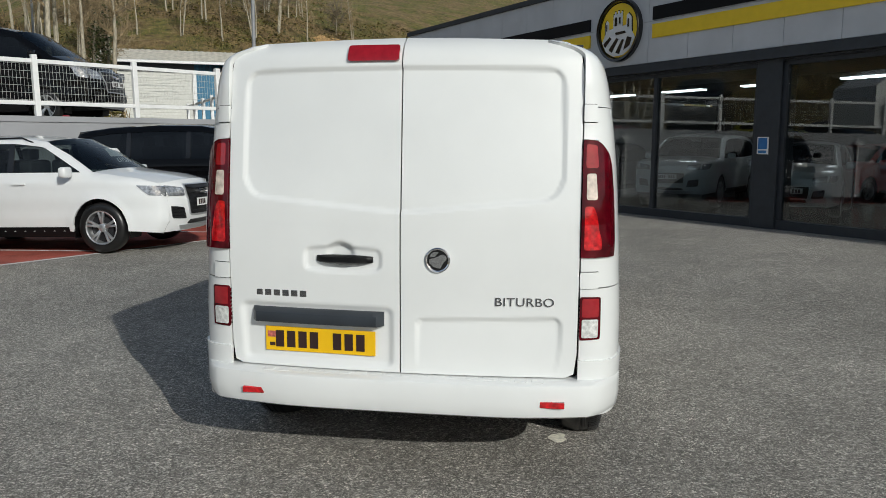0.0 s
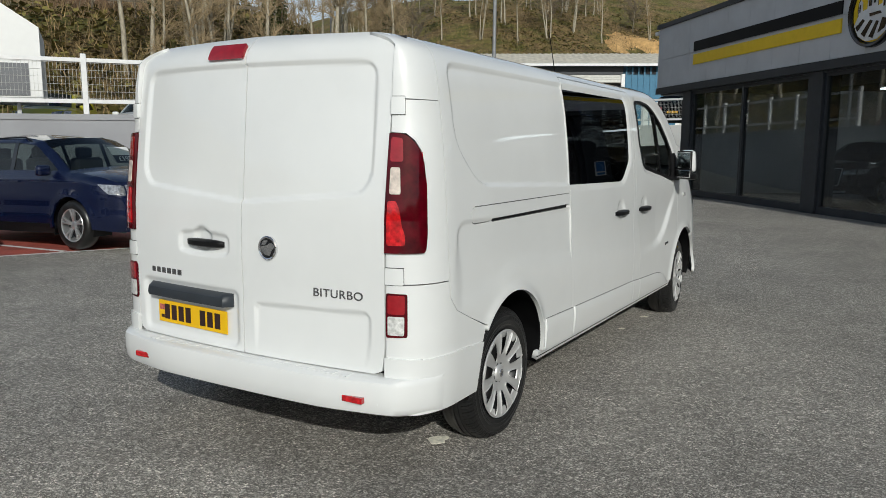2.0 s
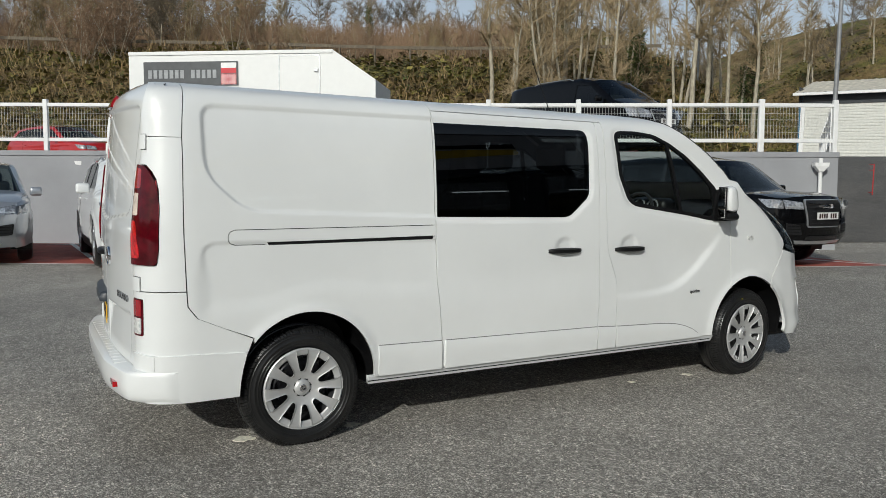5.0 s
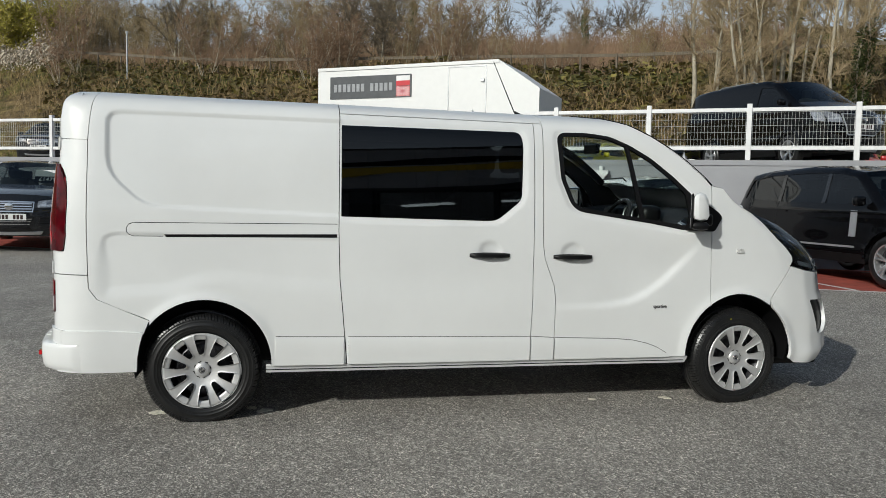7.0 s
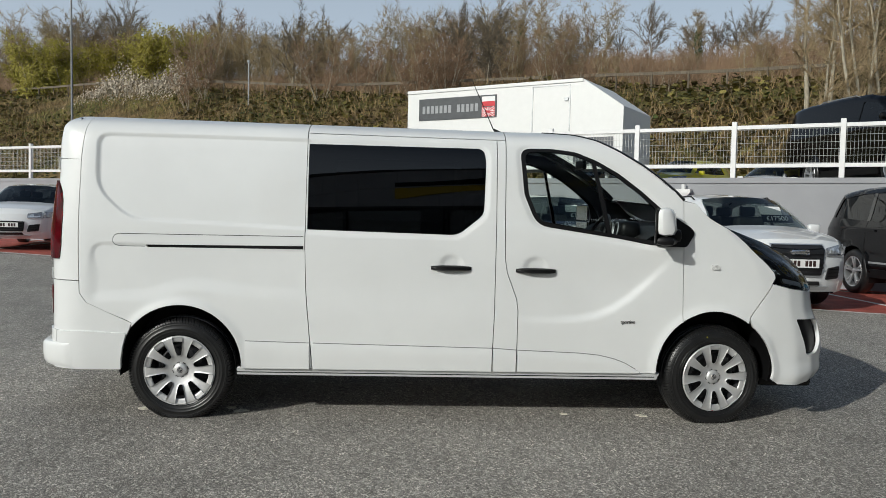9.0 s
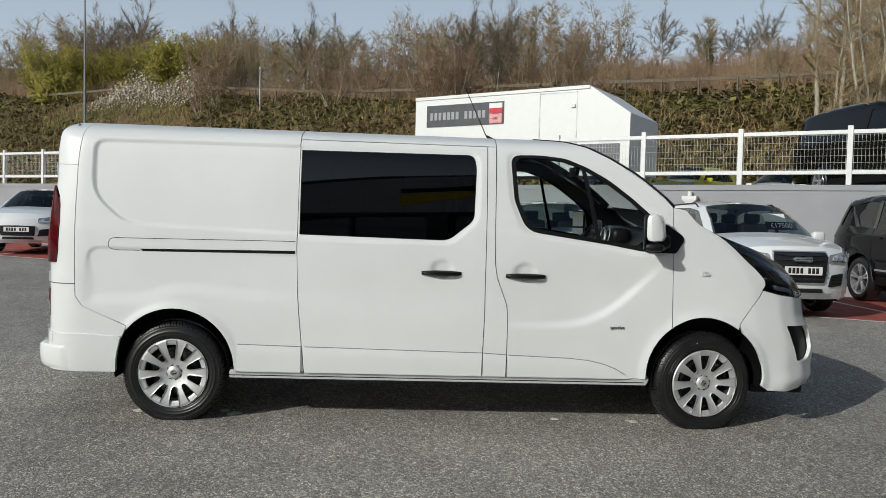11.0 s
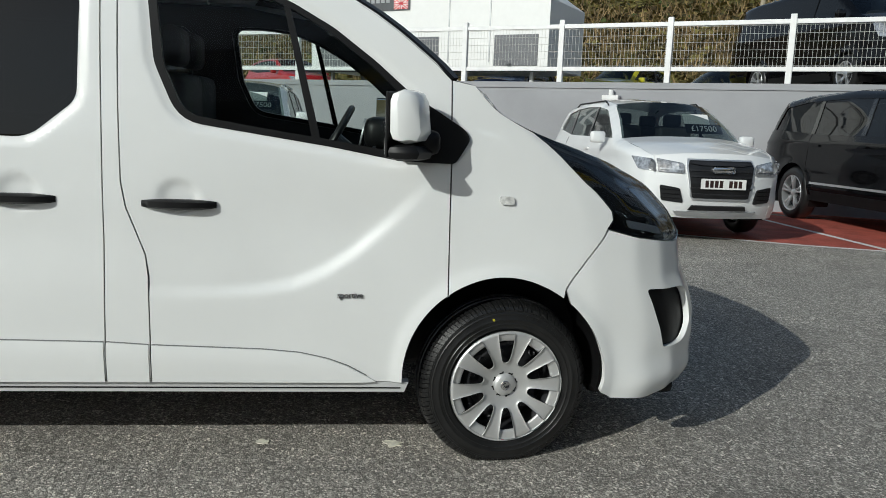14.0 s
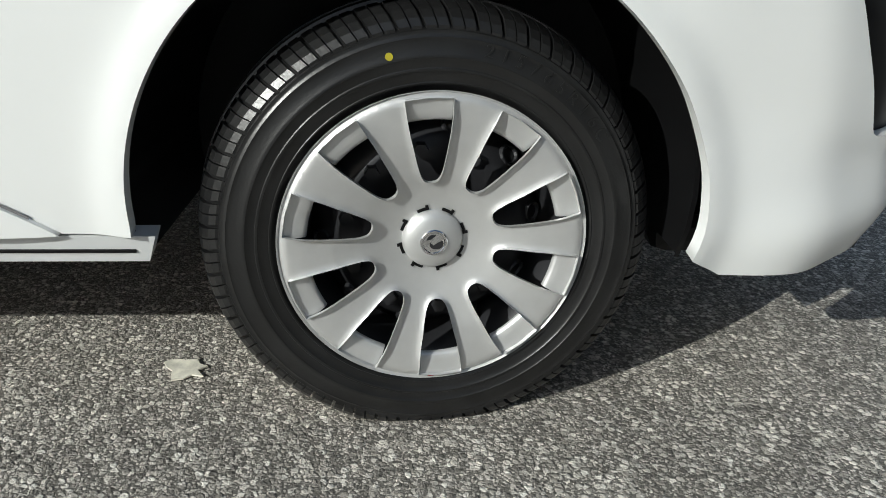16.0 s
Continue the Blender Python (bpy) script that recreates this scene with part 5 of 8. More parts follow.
def wheel(parent, m, name="wheel"):
    """A tyre on a dark steel rim with a ten-spoke silver cover; the outer face looks along +z of m."""
    w = new(name)
    w.parent = parent
    w.matrix_local = m
    bm = bmesh.new()
    outer = [(0.337, 0.030), (0.3335, 0.046), (0.3300, 0.064), (0.3240, 0.0790), (0.3150, 0.0895), (0.3085, 0.0962), (0.3060, 0.1005), (0.3045, 0.1030), (0.3010, 0.1032), (0.2990, 0.1040), (0.2960, 0.1062), (0.2945, 0.1056), (0.290, 0.1066), (0.276, 0.1078), (0.2745, 0.1090), (0.2700, 0.1092), (0.2685, 0.1078), (0.257, 0.1066), (0.2555, 0.1078), (0.2525, 0.1076), (0.251, 0.1060), (0.243, 0.1040), (0.2375, 0.1026), (0.2365, 0.1034), (0.2340, 0.1028), (0.2325, 0.1008), (0.226, 0.096), (0.219, 0.086), (0.214, 0.070)]
    lathe(bm, [(0.214, -0.085), (0.235, -0.101), (0.272, -0.107), (0.304, -0.101), (0.324, -0.084), (0.335, -0.055), (0.341, -0.028), (0.3425, -0.026), (0.3435, -0.002), (0.3370, 0.0), (0.3370, 0.006), (0.3435, 0.008), (0.3425, 0.026), (0.337, 0.028)] + outer, 128)
    flatten(bm)
    tyre = part("tyre", bm, M["rubber"], w, "glossy black road tyre with fine sidewall ribs", 40)
    # shoulder blocks parted by slanting grooves and thin sipes
    bm = bmesh.new()
    n = 54
    for i in range(n):
        for a0, a1 in ((0.05, 0.47), (0.50, 0.93)):
            rows = []
            for j, (r, z) in enumerate(TYRE_OUT[2:]):
                slant = 0.35 * j / 4 * 2 * math.pi / n
                row = []
                for a, d in ((a0, -0.007), (a0 + 0.015, 0.0), (a1 - 0.015, 0.0), (a1, -0.007)):
                    t = 2 * math.pi * (i + a) / n + slant
                    rr = r + d * 0.9
                    row.append((rr * math.cos(t), rr * math.sin(t), z + d * 0.5))
                rows.append(row)
            lo = [(x * 0.982, y * 0.982, z) for x, y, z in rows[0]]
            grid_mesh(bm, [lo] + rows)
    flatten(bm)
    bmesh.ops.recalc_face_normals(bm, faces=bm.faces[:])
    tagged(part("tread_block", bm, M["rubber"], tyre), kind="stuff")
    # raised size marking on the sidewall
    bm = bmesh.new()
    for i, ch in enumerate("215/65R16C"):
        me = text_mesh(ch, 0.026, 0.0012)
        a = radians(76 - 4.6 * i)
        me.transform(Matrix.Translation((0.2845 * math.cos(a), 0.2845 * math.sin(a), 0.1072)) @ Matrix.Rotation(a - math.pi / 2, 4, "Z"))
        bm.from_mesh(me)
        bpy.data.meshes.remove(me)
    part("size_marking", bm, M["rubber"], tyre, "raised black lettering 215/65R16C")
    # dark pressed steel rim with round vents and nuts
    bm = bmesh.new()
    lathe(bm, [(0.0, 0.03), (0.07, 0.03), (0.09, 0.045), (0.13, 0.05), (0.150, 0.040), (0.165, 0.02), (0.178, 0.004), (0.184, 0.03), (0.19, 0.055), (0.203, 0.07), (0.217, 0.088)], 60)
    rim = part("rim", bm, M["steel_dark"], w, "dark painted steel rim", 40)
    for i in range(10):
        a = 2 * math.pi * (i + 0.5) / 10 + 0.12
        bm = bmesh.new()
        tube(bm, (0.128 * math.cos(a), 0.128 * math.sin(a), 0.045), (0.128 * math.cos(a), 0.128 * math.sin(a), 0.058), 0.013, 0.011, 6)
        part("rim_boss", bm, M["steel_dark"], rim)
        bm = bmesh.new()
        c = Matrix.Translation((0.162 * math.cos(a + 0.3), 0.162 * math.sin(a + 0.3), 0.026)) @ Matrix.Rotation(a + 0.3, 4, "Z") @ Matrix.Rotation(radians(40), 4, "Y")
        lathe(bm, [(0.0, 0.002), (0.011, 0.002), (0.013, 0.006), (0.016, 0.006), (0.018, 0.0)], 14, c)
        part("rim_vent", bm, M["steel_dark"], rim)
    # the silver cover: one dished plate cut by ten windows, its spokes rounded at the edges
    holes = []
    for i in range(10):
        a = radians(3 + 36 * i + 18)
        half = [(0.0945, 0.0, 0.004), (0.0970, 0.0095, 0.004), (0.107, 0.0155, 0.006), (0.128, 0.0205, 0.008), (0.150, 0.0245, 0.008), (0.170, 0.0285, 0.008), (0.187, 0.0308, 0.008), (0.2145, 0.0335, 0.002)]
        ring = [(r, -t, q) for r, t, q in half] + [(0.2172, 0.0, 0.004)] + [(r, t, q) for r, t, q in half[:0:-1]]
        holes.append([(r * math.cos(a) - t * math.sin(a), r * math.sin(a) + t * math.cos(a)) for r, t in rounded(ring, 0.01, 3)])

    def dish(u, v):
        r = np.hypot(u, v)
        zz = np.interp(r, [0, 0.045, 0.06, 0.08, 0.11, 0.15, 0.19, 0.212, 0.2190, 0.2235], [0.078, 0.079, 0.0815, 0.0865, 0.0955, 0.1045, 0.1095, 0.1105, 0.1090, 0.1030])
        return np.stack([u, v, zz], -1)

    def crown(u, v):
        d = np.min([away(u, v, o) for o in holes], axis=0)
        r = np.hypot(u, v)
        return -0.0026 * np.clip(1 - d / 0.006, 0, 1) ** 2 * np.clip((0.214 - r) / 0.02, 0, 1)

    bm = bmesh.new()
    rim_line = [(0.2235 * math.cos(2 * math.pi * i / 120), 0.2235 * math.sin(2 * math.pi * i / 120)) for i in range(120)]
    sheet(bm, dish, rim_line, holes, h=0.0055, fold=0.006, press=crown)
    bmesh.ops.remove_doubles(bm, verts=bm.verts[:], dist=1e-5)
    cover = part("wheel_cover", bm, M["cap_silver"], w, "satin silver ten-spoke wheel cover", 40)
    for i in range(10):
        a = radians(3 + 36 * i + 18)
        bm = bmesh.new()
        rows = []
        for r, z, hw in ((0.2185, 0.1088, 0.0375), (0.2165, 0.1086, 0.0372), (0.210, 0.1076, 0.0360), (0.198, 0.1058, 0.0335), (0.190, 0.1040, 0.0315), (0.1855, 0.1015, 0.0305), (0.1840, 0.096, 0.0305)):
            rows.append([(math.sqrt(max(0, r * r - t * t)) * math.cos(a) - t * math.sin(a), math.sqrt(max(0, r * r - t * t)) * math.sin(a) + t * math.cos(a), z) for t in np.linspace(-hw, hw, 9)])
        grid_mesh(bm, rows)
        part("cover_lip", bm, M["cap_silver"], cover, smooth=50)
    bm = bmesh.new()
    lathe(bm, [(0.0, 0.0975), (0.020, 0.0970), (0.034, 0.0940), (0.0420, 0.0890), (0.0455, 0.0830), (0.0460, 0.072)], 48)
    part("centre_cap", bm, M["cap_silver"], cover, smooth=35)
    for i in range(8):
        bm = bmesh.new()
        a0 = radians(45 * i + 10)
        for j in range(4):
            box(bm, -0.0022, 0.0022, -0.0026, 0.0026, 0.070, 0.0812, m=Matrix.Rotation(a0 + radians(5) * j, 4, "Z") @ Matrix.Translation((0.0480, 0, 0)))
        box(bm, -0.0030, 0.0030, -0.0022, 0.0022, 0.070, 0.0822, m=Matrix.Rotation(a0, 4, "Z") @ Matrix.Translation((0.0505, 0, 0)))
        part("cap_slot", bm, M["black"], cover)
    bm = bmesh.new()
    lathe(bm, [(0.0, 0.0985), (0.0155, 0.0985), (0.0165, 0.0998), (0.0190, 0.1000), (0.0205, 0.0985), (0.0205, 0.094)], 32)
    em = part("emblem", bm, M["chrome"], cover, "round chrome emblem", 40)
    bm = bmesh.new()
    prism(bm, [(0.004 + 0.0105 * math.cos(t), 0.0085 * math.sin(t) - 0.002) for t in np.linspace(-2.8, 0.6, 9)] + [(0.006, 0.000), (-0.001, -0.004), (-0.006, 0.001)], 0.0004, Matrix.Translation((0, 0, 0.0986)))
    prism(bm, [(-0.011, 0.004), (-0.003, 0.006), (0.003, 0.012), (-0.004, 0.0125), (-0.009, 0.009)], 0.0004, Matrix.Translation((0, 0, 0.0986)))
    part("inlay", bm, M["steel_dark"], em)
    return w


def wheel_pose(x, y, z, k, steer=0.0):
    """The wheel's +z looks outwards; its +x points to the van's nose side."""
    if k > 0:
        base = Matrix(((0, 0, 1), (1, 0, 0), (0, 1, 0))).to_4x4()
    else:
        base = Matrix(((0, 0, -1), (-1, 0, 0), (0, 1, 0))).to_4x4()
    return Matrix.Translation((x, y, z)) @ Matrix.Rotation(radians(steer), 4, "Z") @ base


def plate_bars(parent, m, w, h, chars, material, ink, name="number_plate"):
    """A number plate with its characters as plain bars."""
    bm = bmesh.new()
    box(bm, -w / 2, w / 2, -h / 2, h / 2, 0, 0.004, bevel=0.0015, m=m)
    p = part(name, bm, material, parent, "number plate with plain dark bars")
    n = len(chars)
    cw = w * 0.84 / n
    for i, c in enumerate(chars):
        if c != " ":
            x = -w * 0.42 + (i + 0.5) * cw
            bm = bmesh.new()
            box(bm, x - cw * 0.36, x + cw * 0.36, -h * 0.34, h * 0.34, 0.004, 0.0055, m=m)
            part("bar", bm, ink, p)
    return p


DARK_CHROME = plain("chrome_badge", (0.34, 0.34, 0.35), 0.15, 1.0)

def build_van():
    van = thing("van", Matrix(), "white long-wheelbase panel van with dark glass, parked in the yard", "van")
    white = M["van_white"]
    for k in (1, LEFT):
        arch_r = arc(*ARCH_R, 178, 2, 72)
        arch_f = arc(*ARCH_F, 182, -7, 72)
        lo_r = [p for p in arch_r if p[1] > 0.345 and p[0] > 0.60]
        # rear quarter with the slot of the door's track
        start = next(i for i, p in enumerate(arch_r) if p[0] > 0.683 and p[1] > 0.60)
        q = shift(SEAM_D, G) + [p for p in arch_r[start:]] + [(1.373, 0.345)] + shift(SEAM_S[::-1], -G)
        slot = [(0.775, 1.106), (0.765, 1.122), (1.752, 1.133), (1.752, 1.112)]
        cut1 = [(0.60, 1.1865), (0.60, 1.1905), (1.752, 1.1955), (1.752, 1.1915)]
        cut2 = [(0.562, 1.135), (0.562, 1.160), (0.572, 1.180), (0.60, 1.1905), (0.60, 1.1865), (0.575, 1.177), (0.566, 1.158), (0.566, 1.137), (0.575, 1.122), (0.60, 1.113), (0.76, 1.112), (0.76, 1.109), (0.598, 1.109), (0.572, 1.119)]
        panel("quarter_panel", skin, q, white, van, k, holes=[slot, cut1, cut2] if k > 0 else [slot], h=0.011 if k > 0 else 0.03, press=press_quarter)
        bm = bmesh.new()
        sheet(bm, skin, [(0.55, 1.09), (0.55, 1.21), (1.757, 1.21), (1.757, 1.09)], h=0.05, fold=0, k=k, lift=-0.035)
        part("door_track", bm, M["black"], van, "dark recessed track of the sliding door")
        # rear corner: cap, lamp post, lower part
        dl = shift(SEAM_D, -G)
        panel("corner_cap", skin, [(0.004, 1.935), dl[0], dl[1], dl[2], (0.004, 1.654)], white, van, k, h=0.016)
        lamp_hole = rounded([(0.0, 1.020, 0.0), (0.0, 1.512, 0.0), (0.105, 1.508, 0.04), (0.205, 1.44, 0.08), (0.235, 1.30, 0.1), (0.237, 1.10, 0.05), (0.222, 1.020, 0.02)], 0.02, 4)
        panel("corner_panel", skin, [(0.004, 1.648), (dl[2][0], 1.648), dl[3], (0.364, 0.889), (0.004, 0.889), (0.004, 1.018)] + [(0.222, 1.018), (0.239, 1.10), (0.237, 1.30), (0.225, 1.39), (0.205, 1.442), (0.165, 1.482), (0.105, 1.512), (0.004, 1.516)], white, van, k, h=0.016)
        panel("lower_corner_panel", skin, [(0.004, 0.884), (0.364, 0.884), dl[5], dl[6], dl[7], (0.683, 0.624), (0.652, 0.545), (0.42, 0.550), (0.004, 0.552)], white, van, k, h=0.016)
        # tail lamp
        lamp = panel("tail_lamp", skin, lamp_hole, M["lens_dark"], van, k, h=0.012, lift=0.004, label="tall dark red tail lamp",
                     press=lambda u, v: 0.010 * step(0.12 - np.abs(u - 0.10), 0.10))
        panel("reversing_lens", skin, rounded([(0.022, 1.262), (0.022, 1.372), (0.076, 1.372), (0.084, 1.262)], 0.012), M["lens_clear"], lamp, k, h=0.012, lift=0.0155, fold=0.006, label="pale amber-clear lens")
        panel("brake_lens", skin, rounded([(0.014, 1.052), (0.014, 1.235), (0.060, 1.235), (0.080, 1.20), (0.094, 1.13), (0.108, 1.10), (0.110, 1.052)], 0.012), M["lens_bright"], lamp, k, h=0.012, lift=0.0155, fold=0.006, label="bright red lens")
        panel("indicator_lens", skin, rounded([(0.016, 1.395), (0.016, 1.495), (0.085, 1.490), (0.092, 1.395)], 0.014), M["lens_red"], lamp, k, h=0.012, lift=0.0145, fold=0.006, label="red upper lens")
        panel("edge_lens", skin, [(0.218, 1.035), (0.230, 1.11), (0.229, 1.30), (0.200, 1.435), (0.207, 1.436), (0.235, 1.30), (0.236, 1.11), (0.226, 1.035)], M["lens_red"], lamp, k, h=0.02, lift=0.0065, fold=0.004)
        # lower rear lamp
        low = panel("fog_lamp", skin, rounded([(0.004, 0.660), (0.004, 0.850), (0.118, 0.848), (0.116, 0.664)], 0.012), M["lens_dark"], van, k, h=0.02, lift=0.004, label="small square rear lamp")
        panel("red_lens", skin, rounded([(0.014, 0.762), (0.014, 0.842), (0.104, 0.842), (0.102, 0.762)], 0.008), M["lens_red"], low, k, h=0.02, lift=0.007, fold=0.004)
        panel("white_lens", skin, rounded([(0.014, 0.672), (0.014, 0.752), (0.100, 0.752), (0.098, 0.672)], 0.008), M["lens_white"], low, k, h=0.02, lift=0.007, fold=0.004, label="clear lens")
        # hinges of the rear doors
        for z0, z1 in ((1.588, 1.660), (0.886, 0.956)):
            panel("hinge", skin, rounded([(-0.0, z0), (-0.0, z1), (0.098, z1), (0.098, z0)], 0.008), white, van, k, h=0.02, lift=0.008, fold=0.02)
            for q in ([(-0.004, z0 - 0.003), (0.101, z0 - 0.003), (0.101, z0 - 0.0005), (-0.004, z0 - 0.0005)], [(-0.004, z1 + 0.0005), (0.101, z1 + 0.0005), (0.101, z1 + 0.003), (-0.004, z1 + 0.003)], [(0.099, z0 - 0.002), (0.1015, z0 - 0.002), (0.1015, z1 + 0.002), (0.099, z1 + 0.002)]):
                panel("hinge_gap", skin, q, M["black"], van, k, h=0.02, lift=0.002, fold=0)
        # roof rail over the sliding door, sliding door, pillar, front door
        panel("roof_rail", skin, [(1.767, 1.868), (3.040, 1.866), (3.040, 1.935), (1.767, 1.935)], white, van, k, h=0.02)
        sd = panel("sliding_door", skin, shift(SEAM_S[::-1], G)[:-1] + [(1.767, 1.862), (2.982, 1.860)] + shift(SEAM_S2[1:], -G), white, van, k, holes=[rounded(SLIDE_WIN, 0.03)], h=0.016, press=press_slide)
        panel("window_pane", skin, rounded(SLIDE_WIN, 0.03), M["pane_dark"], sd, k, h=0.03, lift=-0.008, fold=0, label="black privacy glass")
        door_handle(sd, 2.70, 1.012, 0.936, k)
        panel("pillar_panel", skin, shift(SEAM_S2, G)[::-1] + [(2.988, 1.861), (3.040, 1.861)] + shift(SEAM_B[1:], -G), white, van, k, h=0.018, press=lambda u, v: sill_press(u, v) - 0.005 * np.exp(-((v - 0.86) / 0.10) ** 2))
        cut = [p for p in arch_f if p[1] > 0.345 and p[0] < 4.222]
        fd = panel("front_door", skin, shift(SEAM_B[::-1], G) + DOOR_TOP + shift(SEAM_F, -G) + cut[::-1] + [(4.062, 0.345)], white, van, k, holes=[rounded(FRONT_WIN, 0.03)], h=0.014, press=press_front)
        win = rounded(FRONT_WIN, 0.03)
        inner = rounded([(3.165, 1.79, 0.06), (3.34, 1.793, 0.05), (3.49, 1.775), (3.63, 1.715), (3.78, 1.625), (3.93, 1.515), (4.03, 1.425, 0.01), (4.08, 1.23, 0.02), (4.02, 1.215), (3.79, 1.25), (3.50, 1.29), (3.27, 1.325, 0.06), (3.195, 1.50)], 0.03)
        panel("window_seal", skin, win, M["black"], fd, k, holes=[inner], h=0.03, lift=-0.006, label="black rubber window seal")
        panel("window_pane", skin, inner, M["pane"], fd, k, h=0.04, lift=-0.012, fold=0, label="clear side glass")
        panel("window_bar", skin, [(3.605, 1.735), (3.63, 1.722), (3.745, 1.25), (3.715, 1.255)], M["black"], fd, k, h=0.05, lift=-0.008)
        door_handle(fd, 3.25, 1.005, 0.934, k)
        # front wing, bumper, lamp
        cutw = [p for p in arch_f if p[0] >= 4.228 and p[0] <= 4.692 and p[1] > 0.6]
        panel("front_wing", skin, shift(SEAM_F[::-1], G) + [(4.38, 1.447), (4.56, 1.402), (4.74, 1.350), (4.885, 1.302), (4.905, 1.262), (4.893, 1.19), (4.905, 1.12), (4.935, 1.065), (4.952, 1.02), (4.94, 0.985), (4.902, 0.952), (4.80, 0.838), (4.70, 0.722)] + cutw[::-1], white, van, k, h=0.016, press=press_fender)
        cutb = [p for p in arch_f if p[0] > 4.70 and p[1] < 0.72]
        panel("front_bumper", skin, [(4.704, 0.716), (4.806, 0.834), (4.908, 0.945), (5.04, 0.914), (5.28, 0.885), (5.45, 0.90), (5.70, 0.91), (NOSE_END, 0.91), (NOSE_END, 0.335), (5.60, 0.325), (5.30, 0.297), (5.05, 0.288), (4.90, 0.296)] + cutb[::-1], white, van, k, h=0.018, press=press_bumper,
              holes=[rounded([(5.06, 0.712, 0.02), (5.34, 0.700, 0.05), (5.33, 0.57, 0.08), (5.255, 0.475, 0.04), (5.115, 0.468, 0.02)], 0.03)])
        panel("fog_lamp_surround", skin, rounded([(5.05, 0.72), (5.36, 0.71), (5.35, 0.56), (5.26, 0.465), (5.105, 0.458)], 0.03), M["black"], van, k, h=0.03, lift=-0.03, fold=0, label="black plastic fog lamp surround")
        hl_out = [(4.885, 1.308), (4.97, 1.285), (5.10, 1.245), (5.25, 1.195), (5.36, 1.11), (5.385, 1.00), (5.36, 0.91), (5.28, 0.890), (5.04, 0.919), (4.912, 0.950), (4.946, 0.985), (4.958, 1.02), (4.941, 1.065), (4.911, 1.12), (4.899, 1.19), (4.911, 1.262)]
        hl = panel("headlamp", skin, hl_out, M["black_gloss"], van, k, h=0.02, lift=-0.03, fold=0, label="swept-back headlamp with a smoked clear cover")
        panel("lamp_cover", skin, hl_out, M["head_lens"], hl, k, h=0.02, lift=0.002, fold=0.02, label="smoked clear lens")
        panel("reflector_bowl", skin, rounded([(5.13, 1.13), (5.245, 1.165), (5.345, 1.06), (5.345, 0.945), (5.28, 0.93), (5.22, 1.0)], 0.03), plain("lamp_chrome", (0.42, 0.44, 0.47), 0.18, 0.8, vary=0.5, scale=24), hl, k, h=0.02, lift=-0.022, fold=0.006, label="bright lamp reflector")
        panel("chrome_strip", skin, rounded([(5.16, 1.10), (5.22, 1.12), (5.30, 0.96), (5.25, 0.95)], 0.01), M["chrome"], hl, k, h=0.02, lift=-0.012, fold=0.01)
        panel("chrome_strip", skin, rounded([(5.02, 0.955), (5.02, 0.985), (5.20, 0.955), (5.21, 0.925)], 0.01), M["silver"], hl, k, h=0.02, lift=-0.014, fold=0.01)
        # proud lower cladding under the crease
        sill_z = lambda u: float(np.interp(u, [1.36, 1.79, 2.99, 3.15, 3.55, 3.68, 3.78, 3.86, 3.93, 3.965], [0.52, 0.512, 0.495, 0.485, 0.472, 0.460, 0.438, 0.408, 0.368, 0.346]))
        for u0, u1 in ((1.395, 1.800), (1.826, 2.977), (2.986, 3.135), (3.145, 3.965)):
            us = np.linspace(u0, u1, 24)
            panel("sill_cladding", skin, [(u0, 0.346)] + [(float(u), sill_z(u)) for u in us[:-1]] + [(u1, max(0.347, sill_z(u1))), (u1, 0.3455)] if u1 < 3.9 else [(u0, 0.346)] + [(float(u), sill_z(u)) for u in us[:-1]] + [(u1, 0.3462)], white, van, k, h=0.02, lift=0.002, fold=0.016,
                  press=lambda u, v: 0.007 + 0.007 * np.clip((np.interp(u, [1.36, 1.79, 2.99, 3.15, 3.55, 3.68, 3.78, 3.86, 3.93, 3.965], [0.52, 0.512, 0.495, 0.485, 0.472, 0.460, 0.438, 0.408, 0.368, 0.346]) - v) / 0.05, 0, 1) ** 0.6)
            top = [(float(u), sill_z(u)) for u in us if sill_z(u) > 0.352]
            # grey strip along the joint; its shadow line is put into the colour
            panel("cladding_shadow_line", skin, [(u, z + 0.0045) for u, z in top] + [(u, z - 0.001) for u, z in top[::-1]], M["seam"], van, k, h=0.05, lift=0.0035, fold=0, label="thin joint with its shadow line painted grey")
        # sill
        bm = bmesh.new()
        sheet(bm, skin, [(1.34, 0.298), (4.075, 0.298), (4.09, 0.340), (1.34, 0.340)], h=0.05, k=k, lift=-0.001, fold=0.03)
        part("sill", bm, M["van_grey"], van, "pale grey sill strip")
        bm = bmesh.new()
        sheet(bm, skin, [(1.34, 0.314), (4.06, 0.314), (4.06, 0.3185), (1.34, 0.3185)], h=0.1, k=k, lift=0.001, fold=0.01)
        part("sill_joint", bm, M["black"], van)
        # wheel housings, dark inside
        for (cx, cz, r) in (ARCH_R, ARCH_F):
            bm = bmesh.new()
            rows = []
            for xx in (0.962, 0.93, 0.55, 0.54):
                rr = r + (0.012 if xx > 0.56 else 0)
                if xx == 0.962:
                    rr = r + 0.004
                ring = arc(cx, cz, rr if xx != 0.54 else 0.02, -12, 192, 28)
                rows.append([(k * min(xx, float(side(a, max(0.21, b))[0]) - 0.014), a, b) for a, b in ring])
            grid_mesh(bm, rows)
            bmesh.ops.recalc_face_normals(bm, faces=bm.faces[:])
            part("wheel_housing", bm, M["black"], van, "black plastic wheel arch liner", 40)
        # side repeater and mirror
        bm = bmesh.new()
